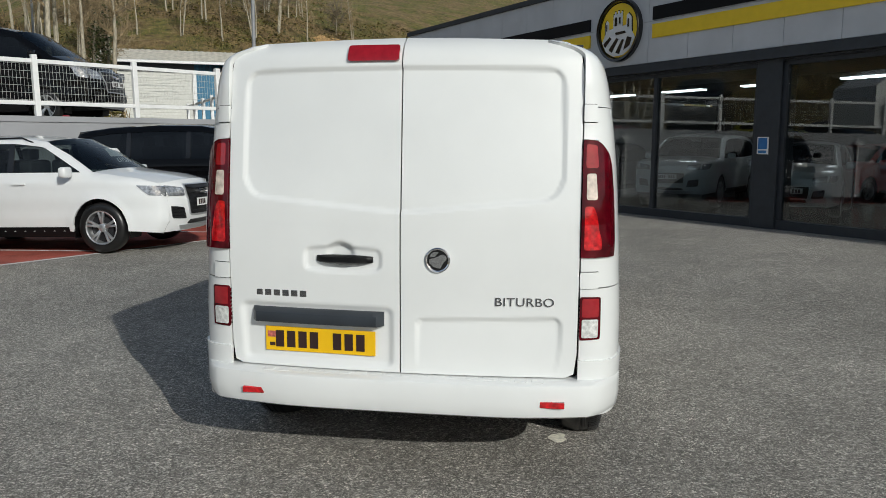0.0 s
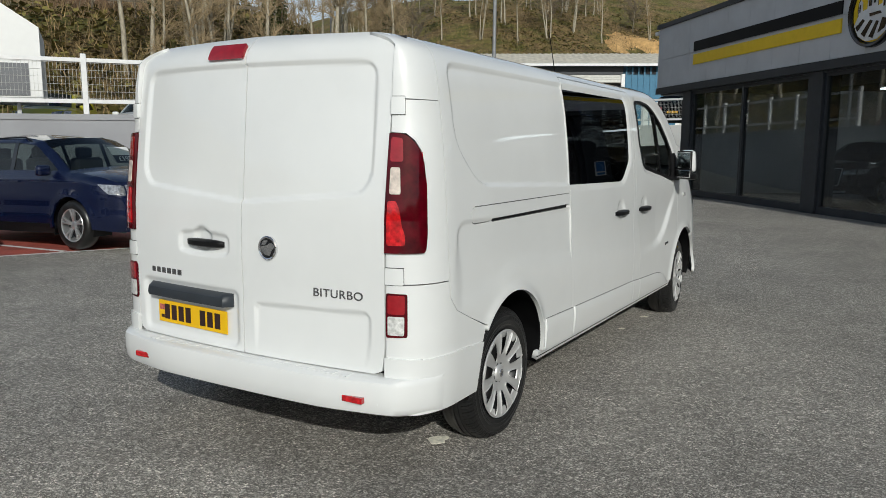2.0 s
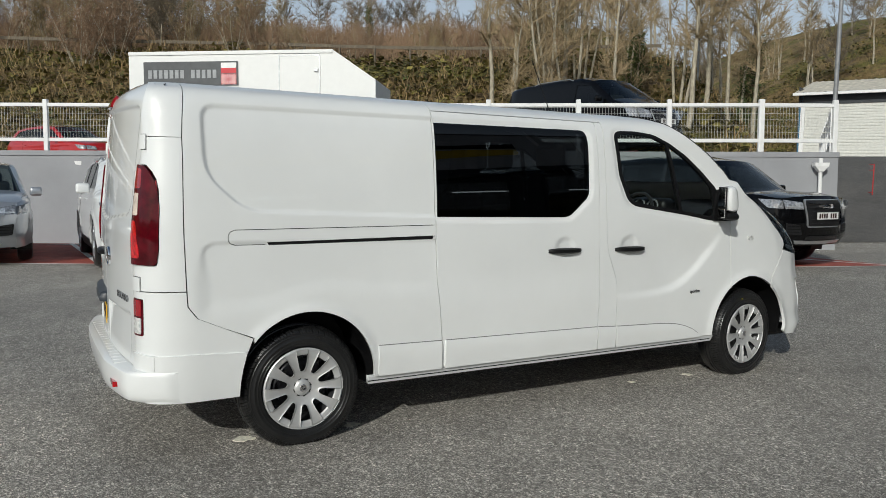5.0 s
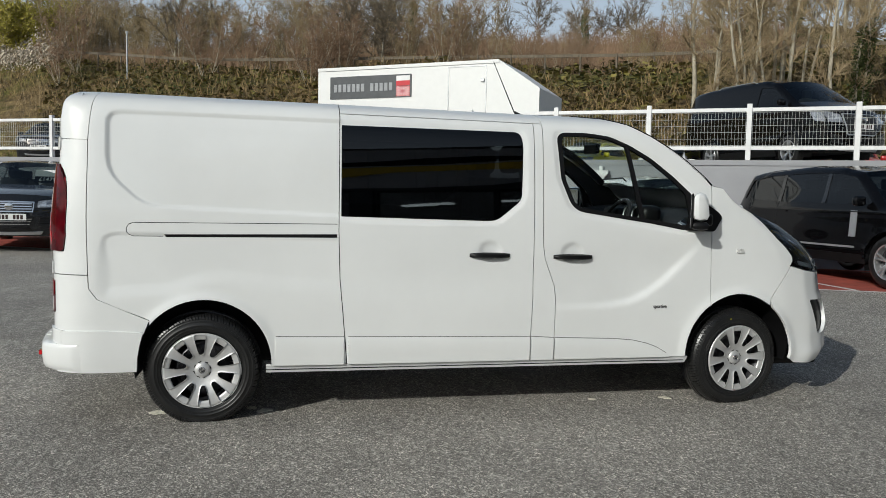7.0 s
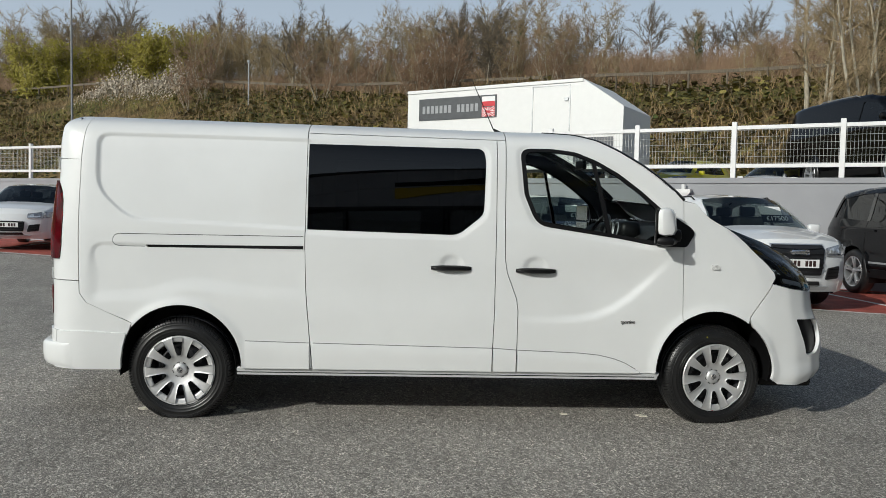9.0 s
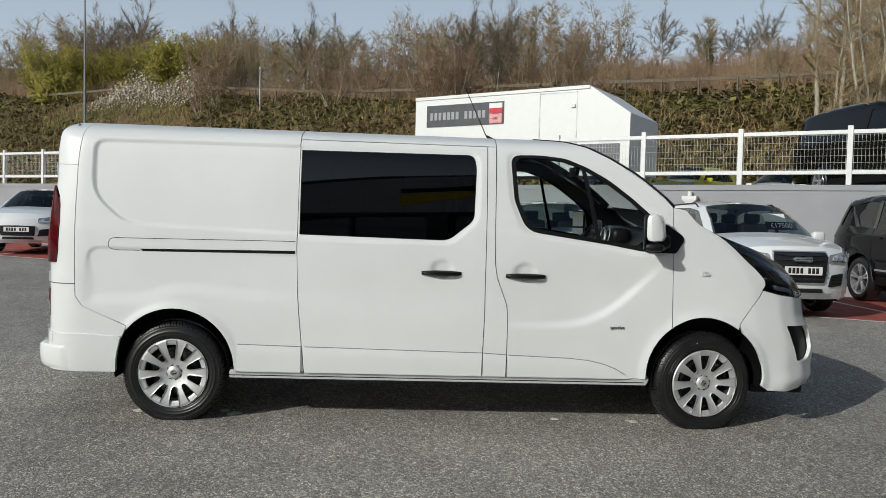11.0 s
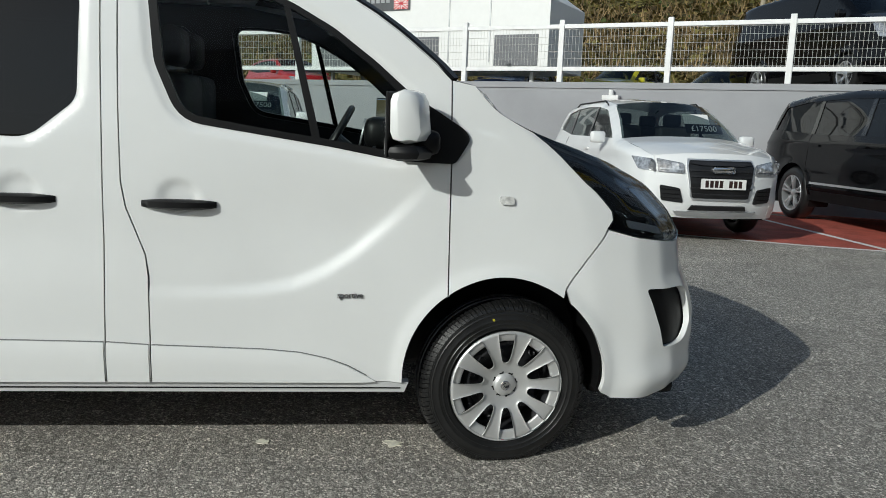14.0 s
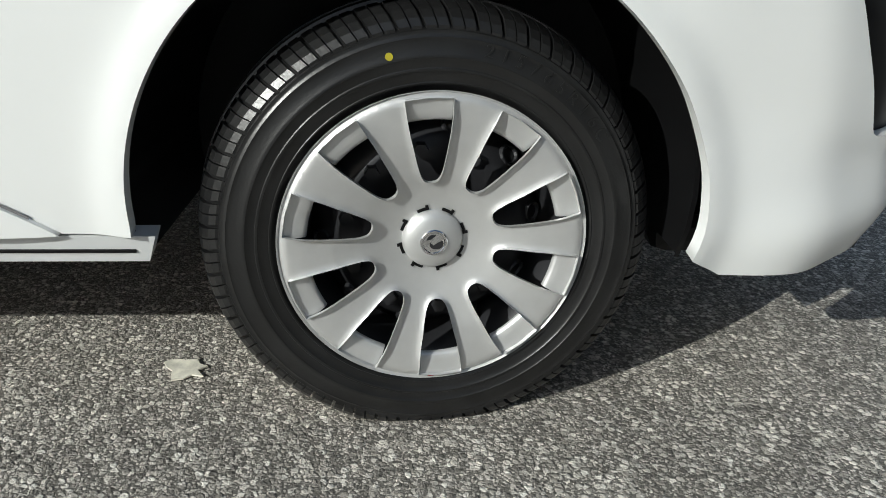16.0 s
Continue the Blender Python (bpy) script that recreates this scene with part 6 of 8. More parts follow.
        sheet(bm, skin, rounded([(4.435, 1.036), (4.435, 1.066), (4.50, 1.066), (4.50, 1.036)], 0.012), h=0.02, k=k, lift=0.010, fold=0.012)
        part("side_repeater", bm, M["lens_white"], van, "small clear side indicator")
        mr = new("door_mirror")
        mr.parent = van
        mr["label"] = "black and white door mirror"
        bm = bmesh.new()
        sheet(bm, skin, rounded([(4.085, 1.415), (4.265, 1.305), (4.29, 1.27), (4.235, 1.178), (4.03, 1.183)], 0.02), h=0.03, k=k, lift=0.012, fold=0.02)
        part("base", bm, M["black"], mr)
        bm = bmesh.new()
        box(bm, 0.90, 1.05, 4.08, 4.17, 1.215, 1.30, bevel=0.025)
        for v in bm.verts:
            v.co.x *= k
        part("arm", bm, M["black"], mr, smooth=50)
        turn = Matrix.Translation((1.0, 4.10, 0)) @ Matrix.Rotation(radians(-30), 4, "Z") @ Matrix.Translation((-1.0, -4.04, 0))

        def swing(bm):
            bmesh.ops.transform(bm, matrix=turn, verts=bm.verts[:])
            for v in bm.verts:
                v.co.x *= k
            bmesh.ops.recalc_face_normals(bm, faces=bm.faces[:])
            return bm

        for nm, z0, z1, mt in (("shell", 1.252, 1.436, white), ("lower_shell", 1.195, 1.250, M["black"])):
            bm = bmesh.new()
            box(bm, 0.985, 1.165, 3.985, 4.068, z0, z1, bevel=0.040 if nm == "shell" else 0.026)
            for v in bm.verts:
                fwd = (v.co.y - 3.985) / 0.083
                v.co.y += 0.03 * (1 - ((v.co.x - 1.075) / 0.095) ** 2) * fwd - 0.012 * (v.co.z - 1.30) / 0.1 * fwd
                v.co.x = v.co.x - 0.03 * fwd * (v.co.x - 1.0) / 0.17
            part(nm, swing(bm), mt, mr, smooth=40)
        for z0, z1 in ((1.288, 1.420), (1.212, 1.274)):
            part("mirror_glass", swing(new_box(1.005, 1.148, 3.975, 3.986, z0, z1, bevel=0.004)), M["chrome"], mr, "mirror glass")
        part("glass_frame", swing(new_box(0.998, 1.154, 3.979, 3.990, 1.204, 1.428, bevel=0.004)), M["black"], mr)
        # rear doors
        edge = 0.7640

        def press_tail(u, v, k=k):
            up = [(0.05, 1.205, 0.02), (0.65, 1.262, 0.10), (0.695, 1.34, 0.06), (0.685, 1.808, 0.07), (-0.10, 1.818, 0.0), (-0.10, 1.20, 0.0)]
            d = -0.013 * step(signed(u, v, rounded(up, 0.05)), 0.010)
            if k > 0:
                lo = [(0.075, 0.40, 0), (0.075, 0.735, 0.03), (0.69, 0.752, 0.03), (0.69, 0.56, 0.2), (0.62, 0.40, 0)]
                s = signed(u, v, rounded(lo, 0.03))
                d += -0.014 * step(s, 0.011) * np.clip((v - 0.50) / 0.22, 0, 1)
            else:
                lo = [(0.04, 0.52, 0.03), (0.04, 0.775, 0.03), (0.715, 0.775, 0.03), (0.70, 0.52, 0.03)]
                d += -0.014 * step(signed(u, v, rounded(lo, 0.03)), 0.03)
                hr = [(0.085, 0.945, 0.03), (0.085, 1.035, 0.03), (0.20, 1.042, 0.03), (0.245, 1.058, 0.04), (0.285, 1.058, 0.04), (0.325, 1.042, 0.03), (0.415, 1.035, 0.03), (0.415, 0.945, 0.03), (0.30, 0.935, 0.05), (0.20, 0.935, 0.05)]
                d += -0.012 * step(signed(u, v, rounded(hr, 0.03)), 0.012)
                d += -0.018 * step(0.052 - np.hypot(u - 0.26, v - 1.01), 0.03)
            waist = 0.004 * np.exp(-((v - 0.98) / 0.12) ** 2)
            return d + waist

        rd = panel("rear_door", tail, [(0.003, 0.494), (0.715, 0.494), (0.752, 0.51), (0.763, 0.60), (edge, 0.80), (edge, 1.80), (0.755, 1.86), (0.735, 1.905), (0.69, 1.928), (0.62, 1.938), (0.003, 1.952)], white, van, k, h=0.010, press=press_tail)
        if k > 0:
            right_door = rd
        else:
            left_door = rd
    # behind the seams: added light-blocking dark shell for each flank, the rear and floor
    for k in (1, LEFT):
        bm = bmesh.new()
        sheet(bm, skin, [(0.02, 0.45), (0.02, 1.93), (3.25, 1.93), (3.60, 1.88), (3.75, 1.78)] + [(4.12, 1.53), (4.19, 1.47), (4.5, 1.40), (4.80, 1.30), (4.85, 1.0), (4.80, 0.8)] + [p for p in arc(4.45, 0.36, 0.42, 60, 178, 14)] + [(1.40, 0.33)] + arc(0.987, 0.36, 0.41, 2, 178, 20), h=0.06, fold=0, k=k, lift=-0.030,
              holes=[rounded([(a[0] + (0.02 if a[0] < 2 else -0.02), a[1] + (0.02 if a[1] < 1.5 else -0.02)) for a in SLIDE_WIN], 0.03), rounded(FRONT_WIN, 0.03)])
        part("inner_side", bm, M["interior"], van, "dark inner shell added to block light")
    bm = bmesh.new()
    rows = [[(x, rear_y(abs(x), z) + 0.035, z) for x in np.linspace(-0.76, 0.76, 9)] for z in np.linspace(0.47, 1.92, 14)]
    grid_mesh(bm, rows)
    box(bm, -0.53, 0.53, 0.25, 4.95, 0.44, 0.50)
    box(bm, -0.90, 0.90, 1.42, 4.02, 0.44, 0.50)
    box(bm, -0.52, 0.52, 0.30, 5.05, 0.27, 0.45, bevel=0.02)
    box(bm, -0.86, 0.86, 2.98, 3.02, 0.50, 1.10)
    part("floor_pan", bm, M["interior"], van, "dark underbody and load floor")
    # roof
    bm = bmesh.new()
    rows = []
    for y in np.concatenate([np.linspace(0.30, 0.60, 10), np.linspace(0.75, 3.25, 16), np.linspace(3.32, 3.62, 6)]):
        row = []
        for u in np.linspace(-1, 1, 25):
            z = 1.935 - 0.022 * min(1, max(0, (y - 0.5) / 2.6)) + 0.030 * (1 - u * u)
            z -= 0.03 * max(0.0, (0.42 - y) / 0.12) ** 2 * (1 - 0.3 * u * u)
            z -= 0.05 * max(0, (y - 3.30) / 0.32) ** 1.6
            row.append((0.672 * u * (1 if u > 0 else -LEFT) * (1 - 0.02 * max(0, y - 3.3)), y + 0.12 * (1 - u * u) * max(0, (y - 3.2) / 0.42), z))
        rows.append(row)
    grid_mesh(bm, rows)
    bmesh.ops.recalc_face_normals(bm, faces=bm.faces[:])
    part("roof", bm, white, van, smooth=60)
    # windscreen and bonnet between the two flanks
    def span(line, bow0, bow1, rise0, rise1, u0=1.0, n=21):
        pts = skin(np.array([a for a, _ in line]), np.array([b for _, b in line]))
        rows = []
        for i, p in enumerate(pts):
            t = i / (len(pts) - 1)
            rows.append([(p[0] * u * u0 * (1 if u > 0 else -LEFT), p[1] + (bow0 + (bow1 - bow0) * t) * (1 - u * u), p[2] + (rise0 + (rise1 - rise0) * t) * (1 - u * u)) for u in np.linspace(-1, 1, n)])
        return rows

    fine = lambda line, n: [(float(np.interp(t, np.linspace(0, 1, len(line)), [a for a, _ in line])), float(np.interp(t, np.linspace(0, 1, len(line)), [b for _, b in line]))) for t in np.linspace(0, 1, n)]
    bm = bmesh.new()
    grid_mesh(bm, span(fine(DOOR_TOP[1:] + [(4.215, 1.482)], 16), 0.09, 0.15, 0.015, -0.03))
    bmesh.ops.recalc_face_normals(bm, faces=bm.faces[:])
    part("windscreen", bm, M["pane"], van, "clear curved windscreen", 60)
    for k in (1, LEFT):
        bm = bmesh.new()
        pts = skin(np.array([a for a, _ in fine(DOOR_TOP + [(4.215, 1.482)], 24)]), np.array([b for _, b in fine(DOOR_TOP + [(4.215, 1.482)], 24)]))
        rows = [[(k * (p[0] + a), p[1] + b, p[2] + c) for a, b, c in ((0.001, -0.002, -0.004), (-0.004, 0.008, 0.006), (-0.05, 0.030, 0.010), (-0.05, 0.0, -0.03))] for p in pts]
        grid_mesh(bm, rows)
        bmesh.ops.recalc_face_normals(bm, faces=bm.faces[:])
        part("windscreen_seal", bm, M["black"], van)
    bm = bmesh.new()
    grid_mesh(bm, span(fine([(4.218, 1.481), (4.38, 1.448), (4.56, 1.404), (4.74, 1.352), (4.885, 1.310), (4.97, 1.288), (5.10, 1.248), (5.25, 1.198), (5.36, 1.113), (5.39, 1.03)], 24), 0.15, 0.08, -0.03, 0.01))
    bmesh.ops.recalc_face_normals(bm, faces=bm.faces[:])
    part("bonnet", bm, white, van, smooth=60)
    for k in (1, LEFT):
        panel("grille", skin, [(5.39, 0.905), (5.395, 1.02), (NOSE_END, 1.06), (NOSE_END, 0.915)], M["black_gloss"], van, k, h=0.04, lift=-0.006, label="black front grille")
    # unseen splash shield under the engine, added to keep light out of the shadow
    part("shadow_tray", new_box(-0.74, 0.74, 4.86, 5.24, 0.215, 0.30, bevel=0.03), M["black"], van, "unseen black tray added to block light under the nose")
    # rear bumper with its step
    bm = bmesh.new()
    prof = [(0.125, 0.490), (0.045, 0.489), (0.016, 0.486), (0.004, 0.477), (0.0, 0.460), (0.0, 0.405), (0.004, 0.362), (0.014, 0.338), (0.040, 0.325), (0.16, 0.322)]
    rows = []
    for u in np.concatenate([np.linspace(-1, -0.86, 10), np.linspace(-0.8, 0.8, 17), np.linspace(0.86, 1, 10)]):
        a = abs(u)
        row = []
        for d, z in prof:
            t = max(0.0, (a - 0.82) / 0.18)
            x = 0.956 * a if u > 0 else -0.990 * a
            y = d + 0.03 * a * a + 0.050 * smoothstep(0.45, 0.95, a) + 0.20 * t ** 2.2
            row.append((x * (1 - 0.015 * max(0, (0.40 - z) / 0.1)), y, z))
        rows.append(row)
    for i in (0, -1):
        tuck = [(x * 0.975, y + 0.17, z) for x, y, z in rows[i]]
        rows = [tuck] + rows if i == 0 else rows + [tuck]
    grid_mesh(bm, rows)
    bmesh.ops.recalc_face_normals(bm, faces=bm.faces[:])
    bp = part("rear_bumper", bm, white, van, "white rear bumper with a ribbed step", 35)
    for k in (1, LEFT):
        panel("bumper_end", skin, [(0.20, 0.566), (0.42, 0.569), (0.650, 0.556), (0.628, 0.47), (0.616, 0.40), (0.612, 0.326), (0.385, 0.324), (0.20, 0.325)], white, bp, k, h=0.02, lift=0.010, fold=0.03)
        panel("bumper_corner", lambda s, z: skin(s, z), [(0.0, 0.48), (0.0, 0.574), (0.20, 0.568), (0.20, 0.325), (0.10, 0.328), (0.05, 0.36)], white, bp, k, h=0.02, lift=0.012, fold=0.02)
    for i in range(18):
        x = -0.60 + 1.2 * i / 17
        bm = new_box(x - 0.026, x + 0.026, 0.045, 0.105, 0.486, 0.4905, bevel=0.002)
        part("step_rib", bm, white, bp)
    for x in (-0.66, 0.665):
        yy = -0.003 + 0.03 * (x / 0.938) ** 2 + 0.050 * smoothstep(0.45, 0.95, abs(x) / 0.948)
        bm = new_box(x - 0.052, x + 0.052, yy - 0.010, yy + 0.03, 0.385, 0.412, bevel=0.003)
        part("reflector", bm, M["lens_bright"], bp, "red reflector strip")
    for x in (-0.75, -0.29, 0.285, 0.765):
        bm = bmesh.new()
        yy = 0.03 * x * x + 0.050 * smoothstep(0.45, 0.95, abs(x) / 0.948) + 0.17 * max(0.0, (abs(x) / 0.938 - 0.82) / 0.18) ** 2.2
        lathe(bm, [(0, 0.007), (0.010, 0.007), (0.0125, 0.005), (0.0135, -0.01)], 20, Matrix.Translation((x, yy + 0.0125, 0.385)) @ Matrix.Rotation(radians(90), 4, "X"))
        part("parking_sensor", bm, white, bp, smooth=40)
    # third brake lamp, handle, light bar, badges, plate
    bm = sheet(bmesh.new(), tail, rounded([(0.012, 1.842, 0.012), (0.012, 1.905, 0.012), (0.238, 1.905, 0.012), (0.238, 1.842, 0.012)], 0.012), h=0.02, k=-1, lift=0.014, fold=0.02)
    part("brake_lamp", bm, M["lens_red"], left_door, "red high-level brake lamp")
    bm = bmesh.new()
    rows = []
    for i in range(17):
        t = i / 16
        x = -0.378 + 0.256 * t
        out = 0.012 + 0.032 * min(1, 4.5 * t * (1 - t)) ** 0.7
        hh = 0.018 - 0.005 * abs(2 * t - 1) ** 3
        y0 = rear_y(x, 1.0) + 0.012
        rows.append([(x, y0 - o, 0.992 + zz) for o, zz in ((0.0, hh), (out * 0.75, hh), (out, hh * 0.6), (out, -hh * 0.6), (out * 0.75, -hh), (0.0, -hh))])
    vs = grid_mesh(bm, rows)
    bm.faces.new(vs[0]), bm.faces.new(vs[-1])
    bmesh.ops.recalc_face_normals(bm, faces=bm.faces[:])
    part("handle", bm, M["black"], left_door, "black plastic grab handle", 40)
    bm = bmesh.new()
    rows = []
    for i in range(25):
        t = i / 24
        x = -0.690 + 0.615 * t
        end = min(1.0, min(t, 1 - t) / 0.04) ** 0.5
        y0 = rear_y(abs(x), 0.73)
        rows.append([(x, y0 + 0.012, 0.762 * 1), (x, y0 - 0.012 * end, 0.760 - 0.01 * (1 - end)), (x, y0 - 0.034 * end, 0.745), (x, y0 - 0.040 * end, 0.715), (x, y0 - 0.034 * end, 0.700), (x, y0 + 0.012, 0.698)])
    vs = grid_mesh(bm, rows)
    bm.faces.new(vs[0]), bm.faces.new(vs[-1])
    bmesh.ops.recalc_face_normals(bm, faces=bm.faces[:])
    part("light_bar", bm, plain("dark_blue_grey_plastic", (0.028, 0.034, 0.042), 0.45, vary=0.15), left_door, "dark grey number plate light bar", 40)
    face = lambda x, z, d=0.0: Matrix.Translation((x, float(rear_y(abs(x), z)) - d, z)) @ Matrix.Rotation(math.atan(0.17 * x), 4, "Z") @ Matrix(((1, 0, 0), (0, 0, -1), (0, 1, 0))).to_4x4()
    pm = face(-0.372, 0.617, -0.010)
    pl = plate_bars(left_door, pm, 0.520, 0.111, "XXXX XXX", M["plate_yellow"], M["ink"])
    bm = bmesh.new()
    box(bm, -0.250, -0.205, 0.006, 0.034, 0.004, 0.005, m=pm)
    part("flag_patch", bm, plain("flag_patch", (0.45, 0.12, 0.10), 0.5, vary=0.5, scale=90), pl)
    bm = bmesh.new()
    box(bm, -0.240, -0.214, -0.034, -0.018, 0.004, 0.005, m=pm)
    part("bar", bm, M["ink"], pl)
    # round chrome emblem
    bm = bmesh.new()
    em = face(0.165, 1.0, 0.004)
    lathe(bm, [(0.0, 0.004), (0.043, 0.004), (0.045, 0.010), (0.050, 0.012), (0.054, 0.009), (0.055, 0.0)], 48, em)
    eb = part("emblem", bm, M["chrome"], right_door, "round chrome emblem with a dark face", 40)
    bm = bmesh.new()
    lathe(bm, [(0.0, 0.0048), (0.0432, 0.0048), (0.0432, 0.004)], 40, em)
    part("emblem_face", bm, M["black_gloss"], eb)
    bm = bmesh.new()
    prism(bm, [(0.020 + 0.019 * math.cos(a), 0.016 * math.sin(a) + 0.008) for a in np.linspace(-1.2, 2.6, 10)] + [(-0.036, 0.004), (-0.036, -0.012), (-0.018, -0.030), (0.012, -0.036)], 0.003, em @ Matrix.Translation((0, 0, 0.0050)))
    prism(bm, [(-0.034, 0.012), (-0.012, 0.014), (0.004, 0.034), (-0.016, 0.036), (-0.030, 0.026)], 0.003, em @ Matrix.Translation((0, 0, 0.0050)))
    part("emblem_shape", bm, M["chrome"], eb)
    # chrome letters; the model name as plain bars
    bm = bmesh.new()
    for i in range(6):
        x = -0.655 + 0.042 * i
        box(bm, -0.0155, 0.0155, -0.014, 0.014, 0, 0.004, bevel=0.0015, m=face(x, 0.829, 0.0))
    part("model_badge", bm, DARK_CHROME, left_door, "chrome badge of plain bars")
    letters("engine_badge", "BITURBO", 0.052, DARK_CHROME, right_door, face(0.537, 0.822, 0.002), 0.003, 1.05, 1.16, "chrome lettering BITURBO")
    lm = Matrix.Translation((0.963, 3.862, 0.684)) @ Matrix(((0, 0, 1), (1, 0, 0), (0, 1, 0))).to_4x4() @ Matrix.Shear("XY", 4, (0.25, 0.0))
    letters("trim_badge", "sportive", 0.034, DARK_CHROME, van, lm, 0.002, 0.95, 0.9, "small chrome lettering sportive")
    # aerial
    bm = bmesh.new()
    tube(bm, (0.30, 3.06, 1.93), (0.30, 3.02, 1.965), 0.022, 0.006, 10)
    tube(bm, (0.30, 3.02, 1.96), (0.30, 2.86, 2.30), 0.004, 0.0025, 6)
    part("aerial", bm, M["black"], van, "thin black roof aerial")
    # wheels
    for k in (1, LEFT):
        wheel(van, wheel_pose(k * 0.805, *REAR_HUB, k))
        fw = wheel(van, wheel_pose(k * 0.805, *FRONT_HUB, k, 5.0))
        if k > 0:
            for nm, y, z, r, mt in (("paint_dot", 4.412, 0.584, 0.0052, plain("yellow_dot", (0.42, 0.36, 0.02), 0.6)), ("paint_dot", 4.474, 0.090, 0.005, M["lens_bright"])):
                c = wheel_pose(k * 0.805, *FRONT_HUB, k, 5.0).inverted() @ Vector((0.905, y, z))
                bm = bmesh.new()
                lathe(bm, [(0, 0.0015), (r, 0.0015), (r, -0.004)], 14, Matrix.Translation((c.x, c.y, 0.1078 if z > 0.3 else 0.104)))
                part(nm, bm, mt, fw, "small paint dot on the tyre")
    bm = bmesh.new()
    tube(bm, (-0.8, 0.97, 0.335), (0.8, 0.97, 0.335), 0.05, sides=12)
    tube(bm, (-0.8, 4.468, 0.335), (0.8, 4.468, 0.335), 0.05, sides=12)
    for k in (1, LEFT):
        for c in (0.97, 4.468):
            lathe(bm, [(0, 0), (0.14, 0), (0.14, 0.03), (0, 0.03)], 24, Matrix.Translation((k * 0.74, c, 0.335)) @ Matrix.Rotation(radians(90), 4, "Y"))
    part("axle", bm, M["steel_dark"], van, smooth=40)
    # cab
    bm = bmesh.new()
    rows = []
    for y, z in ((3.98, 0.98), (3.94, 1.10), (3.96, 1.20), (4.05, 1.265), (4.25, 1.29), (4.50, 1.30)):
        rows.append([(x, y + 0.05 * (1 - (x / 0.9) ** 2), z + 0.02 * math.exp(-((x - 0.40) / 0.22) ** 2)) for x in np.linspace(-0.88, 0.88, 25)])
    grid_mesh(bm, rows)
    bmesh.ops.recalc_face_normals(bm, faces=bm.faces[:])
    part("dashboard", bm, M["interior"], van, "dark plastic dashboard", 60)
    bm = bmesh.new()
    box(bm, 0.22, 0.58, 3.90, 4.05, 1.20, 1.33, bevel=0.04)
    box(bm, -0.12, 0.14, 3.90, 4.0, 1.05, 1.30, bevel=0.03)
    part("instrument_hood", bm, M["black"], van, smooth=50)
    for gx in (0.33, 0.47):
        bm = bmesh.new()
        lathe(bm, [(0.050, 0.0), (0.054, 0.006), (0.060, 0.006), (0.062, 0.0)], 28, Matrix.Translation((gx, 3.895, 1.262)) @ Matrix.Rotation(radians(78), 4, "X"))
        part("gauge_ring", bm, M["steel"], van, "pale ring of an instrument", 40)
    for gx in (0.64, 0.78):
        bm = bmesh.new()
        lathe(bm, [(0.0, 0.004), (0.030, 0.004), (0.038, 0.012), (0.046, 0.012), (0.050, 0.0)], 24, Matrix.Translation((gx, 3.94, 1.17)) @ Matrix.Rotation(radians(80), 4, "X"))
        part("air_vent", bm, M["steel_dark"], van, "round air vent", 40)
    bm = bmesh.new()
    tm = Matrix.Translation((0.40, 3.76, 1.20)) @ Matrix.Rotation(radians(62), 4, "X")
    ring = []
    for i in range(41):
        a = 2 * math.pi * i / 40
        ring.append([tm @ Vector(((0.185 + 0.014 * math.cos(b)) * math.cos(a), (0.185 + 0.014 * math.cos(b)) * math.sin(a), 0.014 * math.sin(b))) for b in np.linspace(0, 2 * math.pi, 9)])
    grid_mesh(bm, ring)
    lathe(bm, [(0, 0.02), (0.05, 0.02), (0.07, 0.0), (0.06, -0.05), (0.03, -0.18)], 20, tm)
    for a in (0, 180, 270):
        ca, sa = math.cos(radians(a)), math.sin(radians(a))
        tube(bm, tm @ Vector((0.05 * ca, 0.05 * sa, 0)), tm @ Vector((0.18 * ca, 0.18 * sa, 0)), 0.018, 0.014, 8)
    part("steering_wheel", bm, plain("worn_wheel_leather", (0.022, 0.022, 0.023), 0.38, vary=0.2), van, "black steering wheel", 50)
    for x in (0.40, -0.25, -0.62):
        st = new("seat")
        st.parent = van
        bm = new_box(x - 0.24, x + 0.24, 3.02, 3.50, 0.80, 0.95, bevel=0.05)
        part("cushion", bm, M["interior"], st, smooth=50)
        bm = new_box(x - 0.24, x + 0.24, 2.92, 3.06, 0.90, 1.50, bevel=0.05)
        part("backrest", bm, M["interior"], st, smooth=50)
        bm = new_box(x - 0.13, x + 0.13, 2.92, 3.02, 1.53, 1.72, bevel=0.04)
        part("headrest", bm, M["interior"], st, smooth=50)
    bm = new_box(-0.13, 0.13, 3.72, 3.75, 1.70, 1.77, bevel=0.01)
    part("interior_mirror", bm, M["black"], van)
    return van


build_van()


